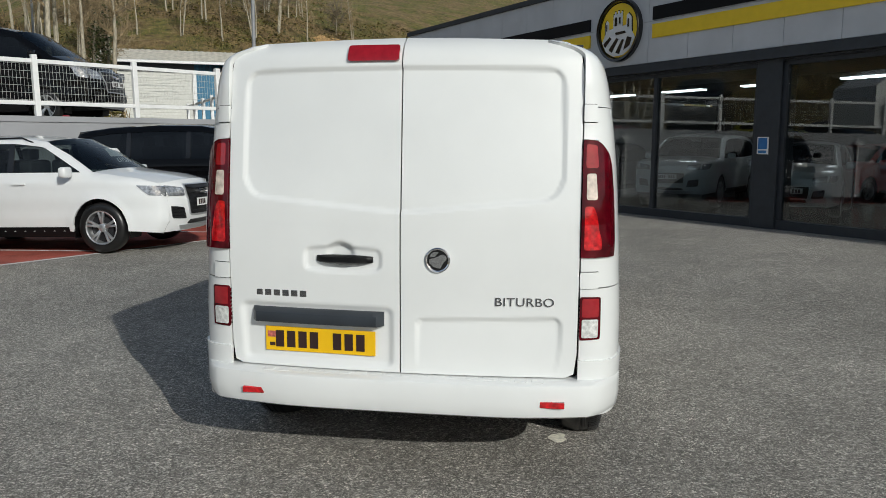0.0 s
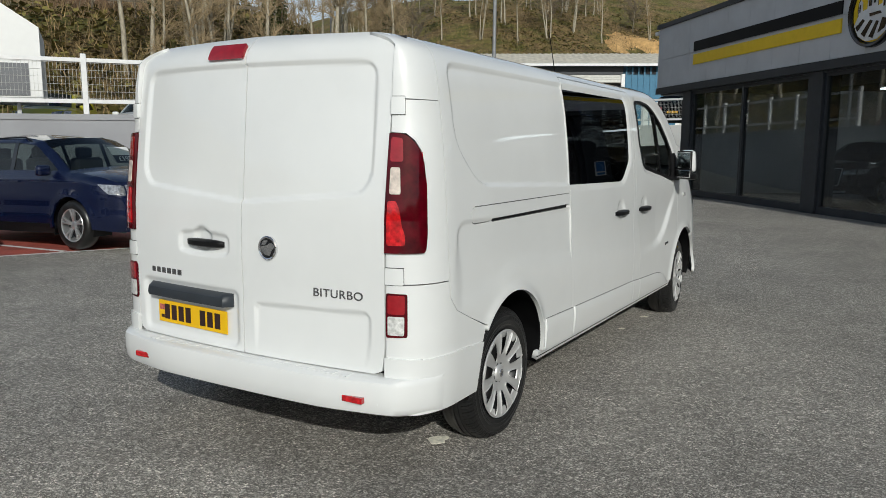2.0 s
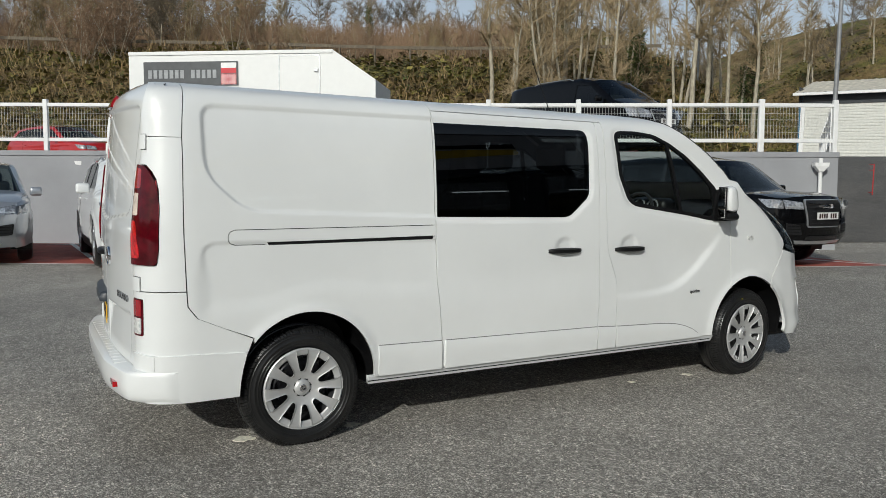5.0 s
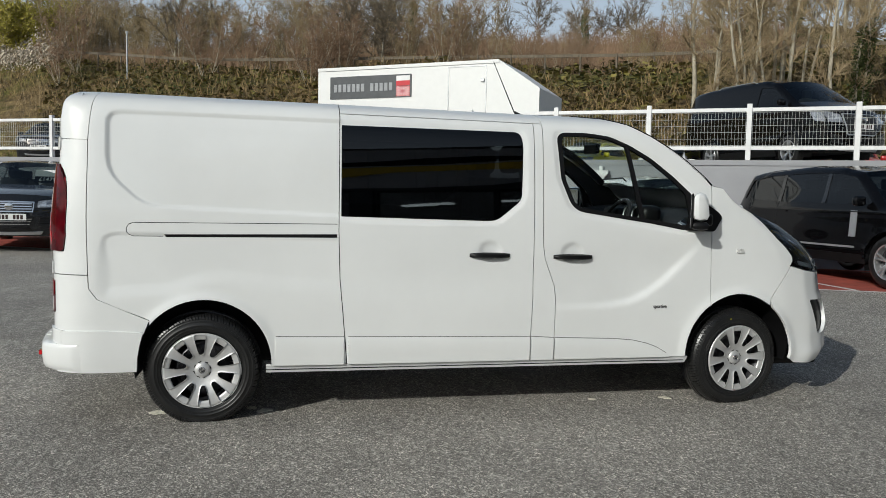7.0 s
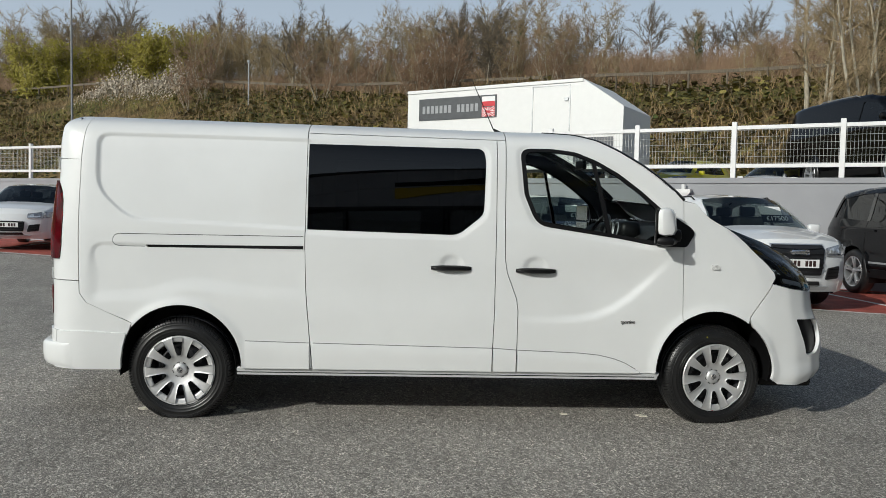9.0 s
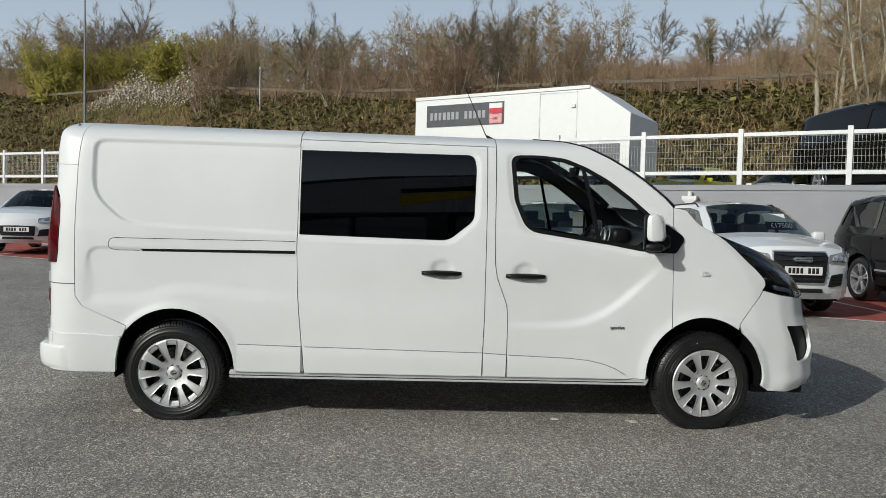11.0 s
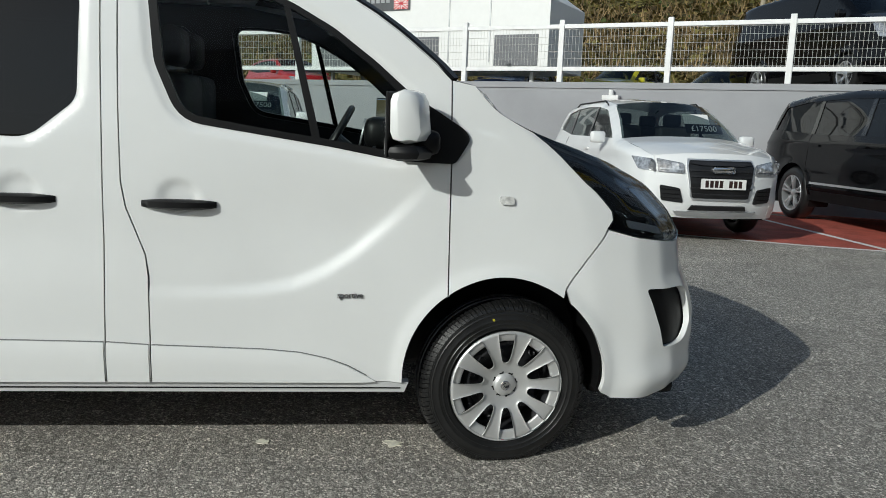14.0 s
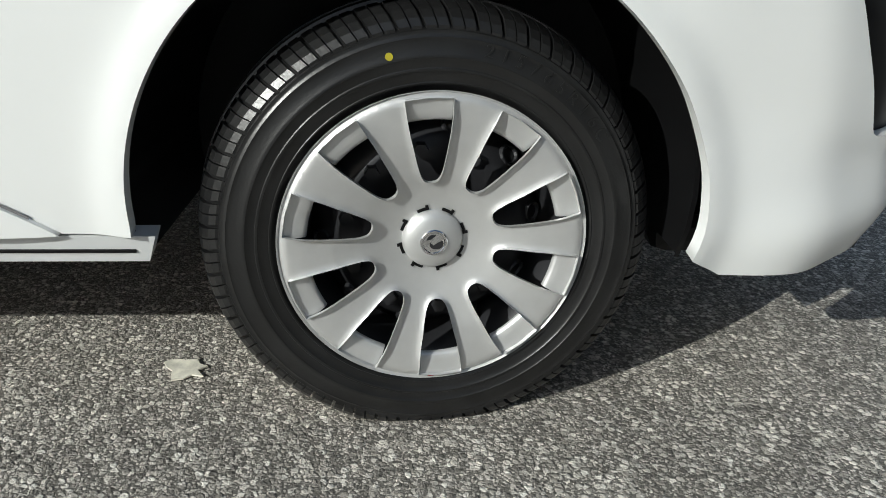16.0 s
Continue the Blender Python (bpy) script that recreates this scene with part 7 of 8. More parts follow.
# ---- parked cars ----
PROFILES = {
    # front to rear over the top: (y, z, what the strip up to the next point is); side windows; wheels (y, r)
    "suv": dict(L=4.39, W=1.83, H=1.60, line=[(2.10, 0.26, "bumper"), (2.185, 0.42, "bumper"), (2.19, 0.62, "bumper"), (2.165, 0.80, "nose"), (2.08, 0.93, "bonnet"), (1.85, 1.00, "bonnet"), (1.45, 1.06, "bonnet"), (1.16, 1.10, "windscreen"), (0.78, 1.34, "windscreen"), (0.40, 1.53, "roof"), (0.0, 1.585, "roof"), (-0.55, 1.60, "roof"), (-1.10, 1.575, "roof"), (-1.62, 1.51, "back_glass"), (-1.86, 1.30, "back_glass"), (-2.02, 1.08, "tailgate"), (-2.12, 0.88, "tailgate"), (-2.18, 0.60, "tailgate"), (-2.16, 0.40, "tailgate"), (-2.06, 0.30, "end")],
                win=[(1.02, 1.10, 0.02), (0.42, 1.455, 0.06), (0.0, 1.505), (-0.55, 1.515), (-1.05, 1.49), (-1.45, 1.43, 0.05), (-1.68, 1.20, 0.05), (-0.9, 1.115)], pillars=(-0.05, -1.02), wheels=((1.30, 0.345), (-1.30, 0.345)), arch=0.40, sill=0.30),
    "rover": dict(L=5.0, W=2.0, H=1.83, line=[(2.38, 0.36, "bumper"), (2.47, 0.50, "bumper"), (2.49, 0.75, "bumper"), (2.47, 0.98, "nose"), (2.40, 1.10, "bonnet"), (2.10, 1.16, "bonnet"), (1.60, 1.19, "bonnet"), (1.30, 1.22, "windscreen"), (0.98, 1.48, "windscreen"), (0.66, 1.71, "roof"), (0.2, 1.80, "roof"), (-0.6, 1.83, "roof"), (-1.6, 1.80, "roof"), (-2.15, 1.74, "back_glass"), (-2.33, 1.48, "back_glass"), (-2.44, 1.20, "tailgate"), (-2.49, 0.90, "tailgate"), (-2.49, 0.60, "tailgate"), (-2.40, 0.40, "end")],
                  win=[(1.12, 1.22, 0.02), (0.62, 1.63, 0.05), (0.2, 1.70), (-0.6, 1.725), (-1.5, 1.70), (-2.05, 1.63, 0.05), (-2.22, 1.30, 0.05), (-0.9, 1.235)], pillars=(0.02, -1.12), wheels=((1.50, 0.385), (-1.42, 0.385)), arch=0.44, sill=0.40),
    "small": dict(L=3.55, W=1.63, H=1.49, line=[(1.68, 0.24, "bumper"), (1.76, 0.40, "bumper"), (1.765, 0.62, "bumper"), (1.70, 0.80, "nose"), (1.55, 0.92, "bonnet"), (1.25, 0.99, "bonnet"), (0.98, 1.03, "windscreen"), (0.66, 1.25, "windscreen"), (0.36, 1.42, "roof"), (0.0, 1.48, "roof"), (-0.5, 1.49, "roof"), (-1.0, 1.43, "roof"), (-1.35, 1.32, "back_glass"), (-1.58, 1.12, "back_glass"), (-1.70, 0.95, "tailgate"), (-1.76, 0.70, "tailgate"), (-1.76, 0.45, "tailgate"), (-1.68, 0.30, "end")],
                  win=[(0.86, 1.03, 0.02), (0.38, 1.345, 0.06), (0.0, 1.395), (-0.5, 1.395), (-0.95, 1.33, 0.1), (-1.12, 1.08, 0.06), (-0.5, 1.035)], pillars=(-0.42,), wheels=((1.12, 0.29), (-1.18, 0.29)), arch=0.335, sill=0.24),
    "minivan": dict(L=5.3, W=1.98, H=2.0, line=[(2.55, 0.28, "bumper"), (2.63, 0.45, "bumper"), (2.62, 0.75, "bumper"), (2.56, 0.95, "nose"), (2.40, 1.12, "bonnet"), (2.05, 1.26, "bonnet"), (1.80, 1.34, "windscreen"), (1.35, 1.62, "windscreen"), (0.95, 1.86, "roof"), (0.5, 1.96, "roof"), (-0.5, 2.0, "roof"), (-1.8, 1.99, "roof"), (-2.45, 1.95, "tailgate"), (-2.58, 1.60, "tailgate"), (-2.64, 1.10, "tailgate"), (-2.65, 0.55, "tailgate"), (-2.58, 0.35, "end")],
                    win=[(1.62, 1.28, 0.04), (0.95, 1.74, 0.08), (0.45, 1.80, 0.05), (0.42, 1.22, 0.05)], pillars=(), wheels=((1.65, 0.34), (-1.28, 0.34)), arch=0.40, sill=0.33),
}
M["pane_car"] = glass("car_glass", (0.42, 0.47, 0.46), 0.0, 0.06)
M["pane_tint"] = glass("tinted_car_glass", (0.08, 0.09, 0.10), 0.0, 0.06)
M["alloy"] = plain("silver_alloy", (0.60, 0.61, 0.62), 0.3, 0.8, vary=0.06)
M["lamp_glass"] = plain("clear_headlamp", (0.36, 0.37, 0.39), 0.08, 0.5, vary=0.6, scale=26, Coat_Weight=1.0)
M["lamp_bright"] = plain("bright_lamp_reflector", (0.72, 0.74, 0.76), 0.12, 0.6, vary=0.3, scale=30, Coat_Weight=1.0)
M["cabin"] = plain("grey_cabin_trim", (0.045, 0.045, 0.047), 0.7, vary=0.2)
M["grille"] = plain("black_grille", (0.012, 0.012, 0.013), 0.3, vary=0.3)
CAR_CACHE = {}


def car_meshes(kind):
    """The meshes of one body style, made once."""
    if kind in CAR_CACHE:
        return CAR_CACHE[kind]
    s = PROFILES[kind]
    line, half = s["line"], s["W"] / 2
    sil = [(a, b) for a, b, _ in line]
    zs = [0.2, s["sill"], 0.5, 0.75, s["H"] * 0.62, s["H"] * 0.72, s["H"] * 0.9, s["H"]]
    ws = [half - 0.06, half - 0.025, half, half - 0.005, half - 0.03, half - 0.10, half - 0.19, half - 0.25]
    front, rear = sil[2][0], min(a for a, _ in sil)
    body = resample(sil, 0.05)

    def flank(u, v):
        u, v = np.asarray(u, float), np.asarray(v, float)
        x = np.interp(v, zs, ws)
        x = x - 0.16 * np.clip((u - (front - 0.75)) / 0.75, 0, 1) ** 2.2 - 0.11 * np.clip((rear + 0.6 - u) / 0.6, 0, 1) ** 2
        d = away(u, v, sil, closed=False)
        r = 0.085
        t = np.clip(1 - d / r, 0, 1)
        x = x - r * (1 - np.sqrt(np.maximum(0, 1 - t * t))) * 0.9
        return np.stack([x, u, v], -1)

    def pressing(u, v):
        d = np.zeros(len(u))
        for wy, wr in s["wheels"]:
            d += 0.018 * np.exp(-((np.hypot(u - wy, v - wr) - s["arch"] - 0.015) / 0.04) ** 2)
        d += 0.010 * np.exp(-((v - s["H"] * 0.60) / 0.025) ** 2) - 0.012 * np.exp(-((v - s["H"] * 0.36) / 0.10) ** 2)
        return d

    out = {}
    low = [line[-1][:2]]
    for wy, wr in reversed(s["wheels"]):
        a = math.degrees(math.asin((s["sill"] - wr) / s["arch"])) if abs(s["sill"] - wr) < s["arch"] else 0
        low += arc(wy, wr, s["arch"], 180 - a, a, 14)
    outline = sil + low[1:]
    win = rounded(s["win"], 0.03)
    for k in (1, -1):
        bm = sheet(bmesh.new(), flank, outline, [win], h=0.055, press=pressing, fold=0.03, k=k)
        out["body_side", k] = finish(bm, "body_side", M["black"])
        bm = sheet(bmesh.new(), flank, win, h=0.10, fold=0, k=k, lift=-0.012)
        out["side_glass", k] = finish(bm, "side_glass", M["pane_car"])
        tops = sorted((w[0], w[1]) for w in s["win"] if w[1] > s["H"] * 0.8)
        for i, py in enumerate(s["pillars"]):
            zt = float(np.interp(py, [a for a, _ in tops], [b for _, b in tops]))
            bm = sheet(bmesh.new(), flank, [(py - 0.045, s["H"] * 0.675), (py + 0.045, s["H"] * 0.675), (py + 0.02, zt + 0.01), (py - 0.06, zt + 0.01)], h=0.1, fold=0.01, k=k, lift=-0.004)
            out["pillar", k, i] = finish(bm, "pillar", M["black_gloss"])
        bm = sheet(bmesh.new(), flank, [(py, s["H"] * 0.68), (py + 0.01, s["H"] * 0.68), (py + 0.01, s["sill"] + 0.04), (py, s["sill"] + 0.04)] if s["pillars"] else [(0.42, 1.2), (0.43, 1.2), (0.43, 0.35), (0.42, 0.35)], h=0.1, fold=0.004, k=k, lift=0.004)
        out["door_gap", k] = finish(bm, "door_gap", M["black"])
        bm = bmesh.new()
        sheet(bm, flank, [(s["wheels"][1][0] + s["arch"], s["sill"] - 0.08), (s["wheels"][0][0] - s["arch"], s["sill"] - 0.08), (s["wheels"][0][0] - s["arch"], s["sill"] + 0.06), (s["wheels"][1][0] + s["arch"], s["sill"] + 0.06)], h=0.15, fold=0.08, k=k, lift=0.006)
        out["sill", k] = finish(bm, "sill", M["black"])
    edge = flank(np.array([a for a, _ in sil]), np.array([b for _, b in sil]))

    def across(p, i, n=33):
        t = line[i][2]
        nose = max(0.0, (p[1] - (front - 0.9)) / 0.9)
        tail_ = max(0.0, (rear + 0.6 - p[1]) / 0.6)
        row = []
        for u in np.linspace(-1, 1, n):
            c = 1 - abs(u) ** 2.4
            up = 0.045 if 1 < i < len(line) - 5 else 0.0
            row.append((p[0] * u, p[1] + (0.16 * nose - 0.12 * tail_ + (0.13 if "wind" in t or line[i - 1][2] == "windscreen" else 0.0)) * c, p[2] + up * c))
        return row

    rows = [across(p, i) for i, p in enumerate(edge)]
    runs = {}
    i = 0
    while i < len(line) - 1:
        j = i
        while j < len(line) - 1 and line[j][2] == line[i][2]:
            j += 1
        runs[line[i][2]] = (i, j)
        i = j
    for nm, (i, j) in runs.items():
        bm = bmesh.new()
        grid_mesh(bm, rows[i:j + 1])
        bmesh.ops.recalc_face_normals(bm, faces=bm.faces[:])
        out[nm] = finish(bm, nm, M["pane_car"] if nm in ("windscreen", "back_glass") else M["black"], 50)

    def face(end):
        """The nose (1) or tail (-1) as a surface (u across, v up)."""
        idx = [i for i, (a, b) in enumerate(sil) if (a > 0) == (end > 0) and b < s["H"] * 0.66]
        idx = sorted(idx, key=lambda i: sil[i][1])
        zz = [sil[i][1] for i in idx]

        def f(u, v):
            u, v = np.asarray(u, float), np.asarray(v, float)
            c = 1 - np.abs(u) ** 2.4
            vv = v - (0.045 * c * np.clip((v - sil[1][1]) / (sil[2][1] - sil[1][1]), 0, 1) if end > 0 else 0)
            ex = np.interp(vv, zz, [edge[i][0] for i in idx])
            ey = np.interp(vv, zz, [edge[i][1] for i in idx])
            nose = np.clip((ey - (front - 0.9)) / 0.9, 0, None) * 0.16 - np.clip((rear + 0.6 - ey) / 0.6, 0, None) * 0.12
            return np.stack([ex * u, ey + nose * c, v], -1)
        return f

    out["nose_face"], out["tail_face"], out["flank"] = face(1), face(-1), flank
    # dark cabin and wheel wells
    bm = bmesh.new()
    w0 = half - 0.22
    box(bm, -w0, w0, rear + 0.45, s["line"][7][0] - 0.1 if kind != "minivan" else 1.7, s["sill"] + 0.02, s["H"] * 0.60)
    box(bm, -0.55, 0.55, rear + 0.25, front - 0.25, s["sill"] - 0.02, s["H"] * 0.5)
    for x in (-0.36, 0.36):
        for y in ((0.05, -0.9) if kind != "minivan" else (0.75,)):
            box(bm, x - 0.24, x + 0.24, y - 0.14, y + 0.06, s["H"] * 0.5, s["H"] * 0.80, bevel=0.05)
            box(bm, x - 0.12, x + 0.12, y - 0.16, y - 0.04, s["H"] * 0.80, s["H"] * 0.90, bevel=0.03)
    out["cabin"] = finish(bm, "cabin", M["cabin"])
    for n_, (wy, wr) in enumerate(s["wheels"]):
        for k in (1, -1):
            bm = bmesh.new()
            ring = arc(wy, wr, s["arch"] + 0.03, -20, 200, 16)
            grid_mesh(bm, [[(k * x, a, b) for a, b in ring] for x in (half - 0.035, half - 0.33)])
            bm.faces.new([bm.verts.new((k * (half - 0.33), a, b)) for a, b in ring])
            out["wheel_well", n_, k] = finish(bm, "wheel_well", M["black"])
    for wy, wr in s["wheels"][:1]:
        bm = bmesh.new()
        R = wr
        lathe(bm, [(R * 0.66, -0.10), (R * 0.80, -0.112), (R * 0.94, -0.10), (R, -0.06), (R, 0.06), (R * 0.94, 0.10), (R * 0.80, 0.112), (R * 0.68, 0.104), (R * 0.66, 0.09)], 40)
        out["tyre"] = finish(bm, "tyre", M["rubber"], 50)
        bm = bmesh.new()
        lathe(bm, [(R * 0.68, 0.10), (R * 0.66, 0.107), (R * 0.62, 0.10), (R * 0.60, 0.03), (R * 0.58, -0.08)], 40)
        lathe(bm, [(0, 0.085), (0.045, 0.085), (0.06, 0.075), (0.065, 0.03)], 20)
        for i in range(5):
            for da in (-0.16, 0.16):
                a = 2 * math.pi * i / 5 + 0.3
                p0 = Vector((0.05 * math.cos(a), 0.05 * math.sin(a), 0.07))
                p1 = Vector((R * 0.63 * math.cos(a + da), R * 0.63 * math.sin(a + da), 0.095))
                v = p1 - p0
                box(bm, 0, v.length, -0.016, 0.016, -0.02, 0.012, bevel=0.005, m=Matrix.Translation(p0) @ v.to_track_quat("X", "Z").to_matrix().to_4x4())
        out["rim"] = finish(bm, "rim", M["alloy"], 40)
        bm = bmesh.new()
        lathe(bm, [(0, 0.0), (R * 0.6, 0.0)], 32)
        lathe(bm, [(0, 0.01), (R * 0.42, 0.01), (R * 0.42, 0.03), (0, 0.03)], 28)
        out["disc"] = finish(bm, "brake_disc", M["steel_dark"])
    CAR_CACHE[kind] = out
    return out


def car(kind, m, paint, label, tint=False, lower=None, grille="wide", price="", plate="XXXX XXX", strip=False, rails=False, rear_plate=True):
    s, me = PROFILES[kind], car_meshes(kind)
    half = s["W"] / 2
    c = thing("car" if kind != "minivan" else "crew_van", m, label, "car" if kind != "minivan" else "van")

    def put(name, mesh, mat, parent=c, text=""):
        o = new(name, mesh)
        o.parent = parent
        if mat is not None:
            o.material_slots[0].link = "OBJECT"
            o.material_slots[0].material = mat
        if text:
            o["label"] = text
        return o

    for k in (1, -1):
        put("body_side", me["body_side", k], paint)
        put("side_window", me["side_glass", k], M["pane_tint"] if tint else None, text="side glass")
        for i in range(len(s["pillars"])):
            put("pillar", me["pillar", k, i], None)
        put("door_gap", me["door_gap", k], None)
        put("sill", me["sill", k], lower or M["black"])
    for nm in ("bumper", "nose", "bonnet", "windscreen", "roof", "back_glass", "tailgate"):
        if nm in me:
            put({"nose": "front_panel", "bumper": "front_bumper", "back_glass": "rear_window"}.get(nm, nm), me[nm], paint if nm not in ("windscreen", "back_glass") else (M["pane_tint"] if nm == "back_glass" and tint else None))
    put("cabin", me["cabin"], None)
    for key in [q for q in me if q[0] == "wheel_well"]:
        put("wheel_well", me[key], None)
    for wy, wr in s["wheels"]:
        for k in (1, -1):
            w = new("wheel")
            w.parent = c
            w.matrix_local = wheel_pose(k * (half - 0.125), wy, wr, k)
            put("tyre", me["tyre"], None, w)
            put("rim", me["rim"], None, w, "silver alloy rim")
            put("brake_disc", me["disc"], None, w)
    nose_, R, flank = me["nose_face"], me["tail_face"], me["flank"]

    def F(u, v):
        return nose_(u, v)

    F.middle = 0.0
    zb = s["line"][3][1]
    lo = s["line"][0][1]
    tall = 1.7 if kind == "minivan" else 1.0
    gz0, gz1 = {"wide": (zb - 0.33, zb + 0.10), "slim": (zb - 0.13, zb + 0.05), "kidney": (zb - 0.13, zb + 0.06), "none": (zb - 0.36, zb - 0.12)}[grille]
    for k in (1, -1):
        ey = float(F(np.array([0.985]), np.array([zb]))[0][1])
        lamp = panel("headlamp", F, rounded([(0.60, zb - 0.050 * tall), (0.61, zb + 0.050 * tall), (0.97, zb + 0.095 * tall), (0.985, zb - 0.040 * tall)], 0.02), M["lamp_glass"], c, k, h=0.05, lift=0.022, fold=0.03, label="clear headlamp")
        panel("projector", F, rounded([(0.68, zb - 0.015 * tall), (0.69, zb + 0.035 * tall), (0.78, zb + 0.050 * tall), (0.78, zb - 0.015 * tall)], 0.02), M["lamp_bright"], lamp, k, h=0.05, lift=0.032, fold=0.008)
        panel("day_light", F, rounded([(0.63, zb - 0.02), (0.63, zb - 0.006), (0.95, zb + 0.0), (0.96, zb - 0.016)], 0.006), M["lamp_bright"], lamp, k, h=0.05, lift=0.032, fold=0.006, label="bright strip")
        panel("headlamp_side", flank, rounded([(ey + 0.02, zb - 0.04 * tall), (ey + 0.01, zb + 0.09 * tall), (ey - 0.34, zb + 0.115 * tall), (ey - 0.18, zb - 0.02 * tall)], 0.02), M["lamp_glass"], lamp, k, h=0.06, lift=0.012, fold=0.02)
        intake = panel("air_intake", F, rounded([(0.60, lo + 0.17), (0.66, lo + 0.33), (0.96, lo + 0.36), (0.93, lo + 0.19)], 0.03), M["grille"], c, k, h=0.06, lift=0.014, fold=0.02, label="black air intake")
        for i in range(3):
            z = lo + 0.215 + 0.045 * i
            panel("intake_bar", F, [(0.66, z), (0.66, z + 0.010), (0.93, z + 0.016), (0.93, z + 0.006)], M["black"], intake, k, h=0.08, lift=0.026, fold=0.006)
        panel("tail_lamp", R, rounded([(0.70, zb - 0.02), (0.70, zb + 0.16), (0.99, zb + 0.18), (0.99, zb - 0.0)], 0.03), M["lens_red"], c, k, h=0.08, lift=0.012, fold=0.02, label="red tail lamp")
        mir = part("door_mirror", new_box(half - 0.02, half + 0.17, -0.06, 0.05, -0.075, 0.07, bevel=0.035), paint, c, smooth=50)
        for v in mir.data.vertices:
            v.co.x *= k
            v.co.y += s["win"][0][0] - 0.12
            v.co.z += s["H"] * 0.68 + 0.02
        if k < 0:
            mir.data.flip_normals()
        hy = (0.12, -0.92) if kind != "minivan" else (0.55,)
        for y in hy:
            bm = bmesh.new()
            sheet(bm, flank, rounded([(y - 0.10, s["H"] * 0.585), (y - 0.10, s["H"] * 0.60), (y + 0.10, s["H"] * 0.60), (y + 0.10, s["H"] * 0.585)], 0.01), h=0.1, k=k, lift=0.03, fold=0.03)
            part("door_handle", bm, paint, c)
        if rails:
            bm = bmesh.new()
            pts = [(0.22, -0.02), (0.05, 0.03), (-1.2, 0.03), (-1.42, -0.02)]
            for (a, b), (e, f) in zip(pts, pts[1:]):
                za = float(np.interp(-a, [-q[0] for q in s["line"]], [q[1] for q in s["line"]]))
                ze = float(np.interp(-e, [-q[0] for q in s["line"]], [q[1] for q in s["line"]]))
                tube(bm, (k * (half - 0.27), a, za + b - 0.02), (k * (half - 0.27), e, ze + f - 0.02), 0.011, sides=8)
            part("roof_rail", bm, M["steel"] if rails == "steel" else M["black"], c)
        if strip:
            panel("vent_strip", flank, [(0.72, 0.72), (0.72, 1.12), (0.86, 1.12), (0.86, 0.72)], M["silver"], c, k, h=0.1, lift=0.008, fold=0.01, label="silver vent strip")
            panel("trim_strip", flank, [(-0.95, 0.55), (-0.95, 0.58), (0.85, 0.58), (0.85, 0.55)], M["silver"], c, k, h=0.1, lift=0.006, fold=0.008)
    bar = M["steel_dark"] if grille == "wide" else M["chrome"]
    if grille == "kidney":
        for k in (1, -1):
            g = panel("grille", F, rounded([(0.03, gz0), (0.03, gz1), (0.38, gz1 + 0.01), (0.43, gz1 - 0.05), (0.36, gz0)], 0.035), M["chrome"], c, k, h=0.05, lift=0.022, fold=0.03, label="chrome-rimmed kidney grille")
            panel("grille_mesh", F, rounded([(0.055, gz0 + 0.018), (0.055, gz1 - 0.018), (0.37, gz1 - 0.012), (0.40, gz1 - 0.055), (0.345, gz0 + 0.018)], 0.03), M["grille"], g, k, h=0.05, lift=0.028, fold=0.005)
            for i in range(6):
                u = 0.09 + 0.047 * i
                panel("grille_bar", F, [(u, gz0 + 0.02), (u, gz1 - 0.02), (u + 0.012, gz1 - 0.02), (u + 0.012, gz0 + 0.02)], M["steel_dark"], g, k, h=0.1, lift=0.036, fold=0.006)
            panel("fog_lamp", F, rounded([(0.74, lo + 0.36), (0.74, lo + 0.42), (0.82, lo + 0.42), (0.82, lo + 0.36)], 0.02), M["lamp_bright"], c, k, h=0.05, lift=0.022, fold=0.02)
    else:
        for k in (1, -1):
            wide = 0.57 if grille == "wide" else 0.54
            shape = [(0.0, gz0), (0.0, gz1), (wide - 0.04, gz1), (wide, gz1 - 0.07), (wide - 0.07, gz0 + 0.03), (wide - 0.11, gz0)] if grille == "wide" else [(0.0, gz0), (0.0, gz1), (wide, gz1 - 0.01), (wide - 0.03, gz0)]
            g = panel("grille", F, shape, M["silver"] if grille == "wide" else (M["black"] if grille == "none" else M["chrome"]), c, k, h=0.05, lift=0.022, fold=0.03, label="dark grille with bright bars" if grille != "none" else "black grille")
            inner = [(u if u == 0 else u - 0.022, min(max(z, gz0 + 0.02), gz1 - 0.02)) for u, z in shape]
            panel("grille_mesh", F, inner, M["grille"], g, k, h=0.05, lift=0.029, fold=0.005)
            n = 6 if grille == "wide" else 3
            for i in range(n):
                z = gz0 + 0.03 + (gz1 - gz0 - 0.05) * (i + 0.5) / n
                e = wide - (0.055 if z > gz0 + 0.12 or grille != "wide" else 0.10)
                panel("grille_bar", F, [(0.0, z - 0.009), (0.0, z + 0.009), (e, z + 0.009), (e - 0.01, z - 0.009)], bar if grille != "none" else M["black"], g, k, h=0.08, lift=0.042, fold=0.012)
    if grille in ("wide", "slim"):
        zc = gz1 - (0.10 if grille == "wide" else 0.085)
        yc = float(F(np.array([0.0]), np.array([zc]))[0][1]) + 0.05
        face = Matrix.Translation((0, yc, zc)) @ Matrix.Rotation(radians(-90), 4, "X")
        bm = bmesh.new()
        if grille == "slim":
            lathe(bm, [(0, 0.008), (0.05, 0.008), (0.064, 0.004), (0.068, -0.02)], 28, face)
        else:
            box(bm, -0.13, 0.13, -0.038, 0.038, -0.012, 0.008, bevel=0.03, m=face)
        part("badge", bm, M["chrome"], c, "plain chrome badge", 40)
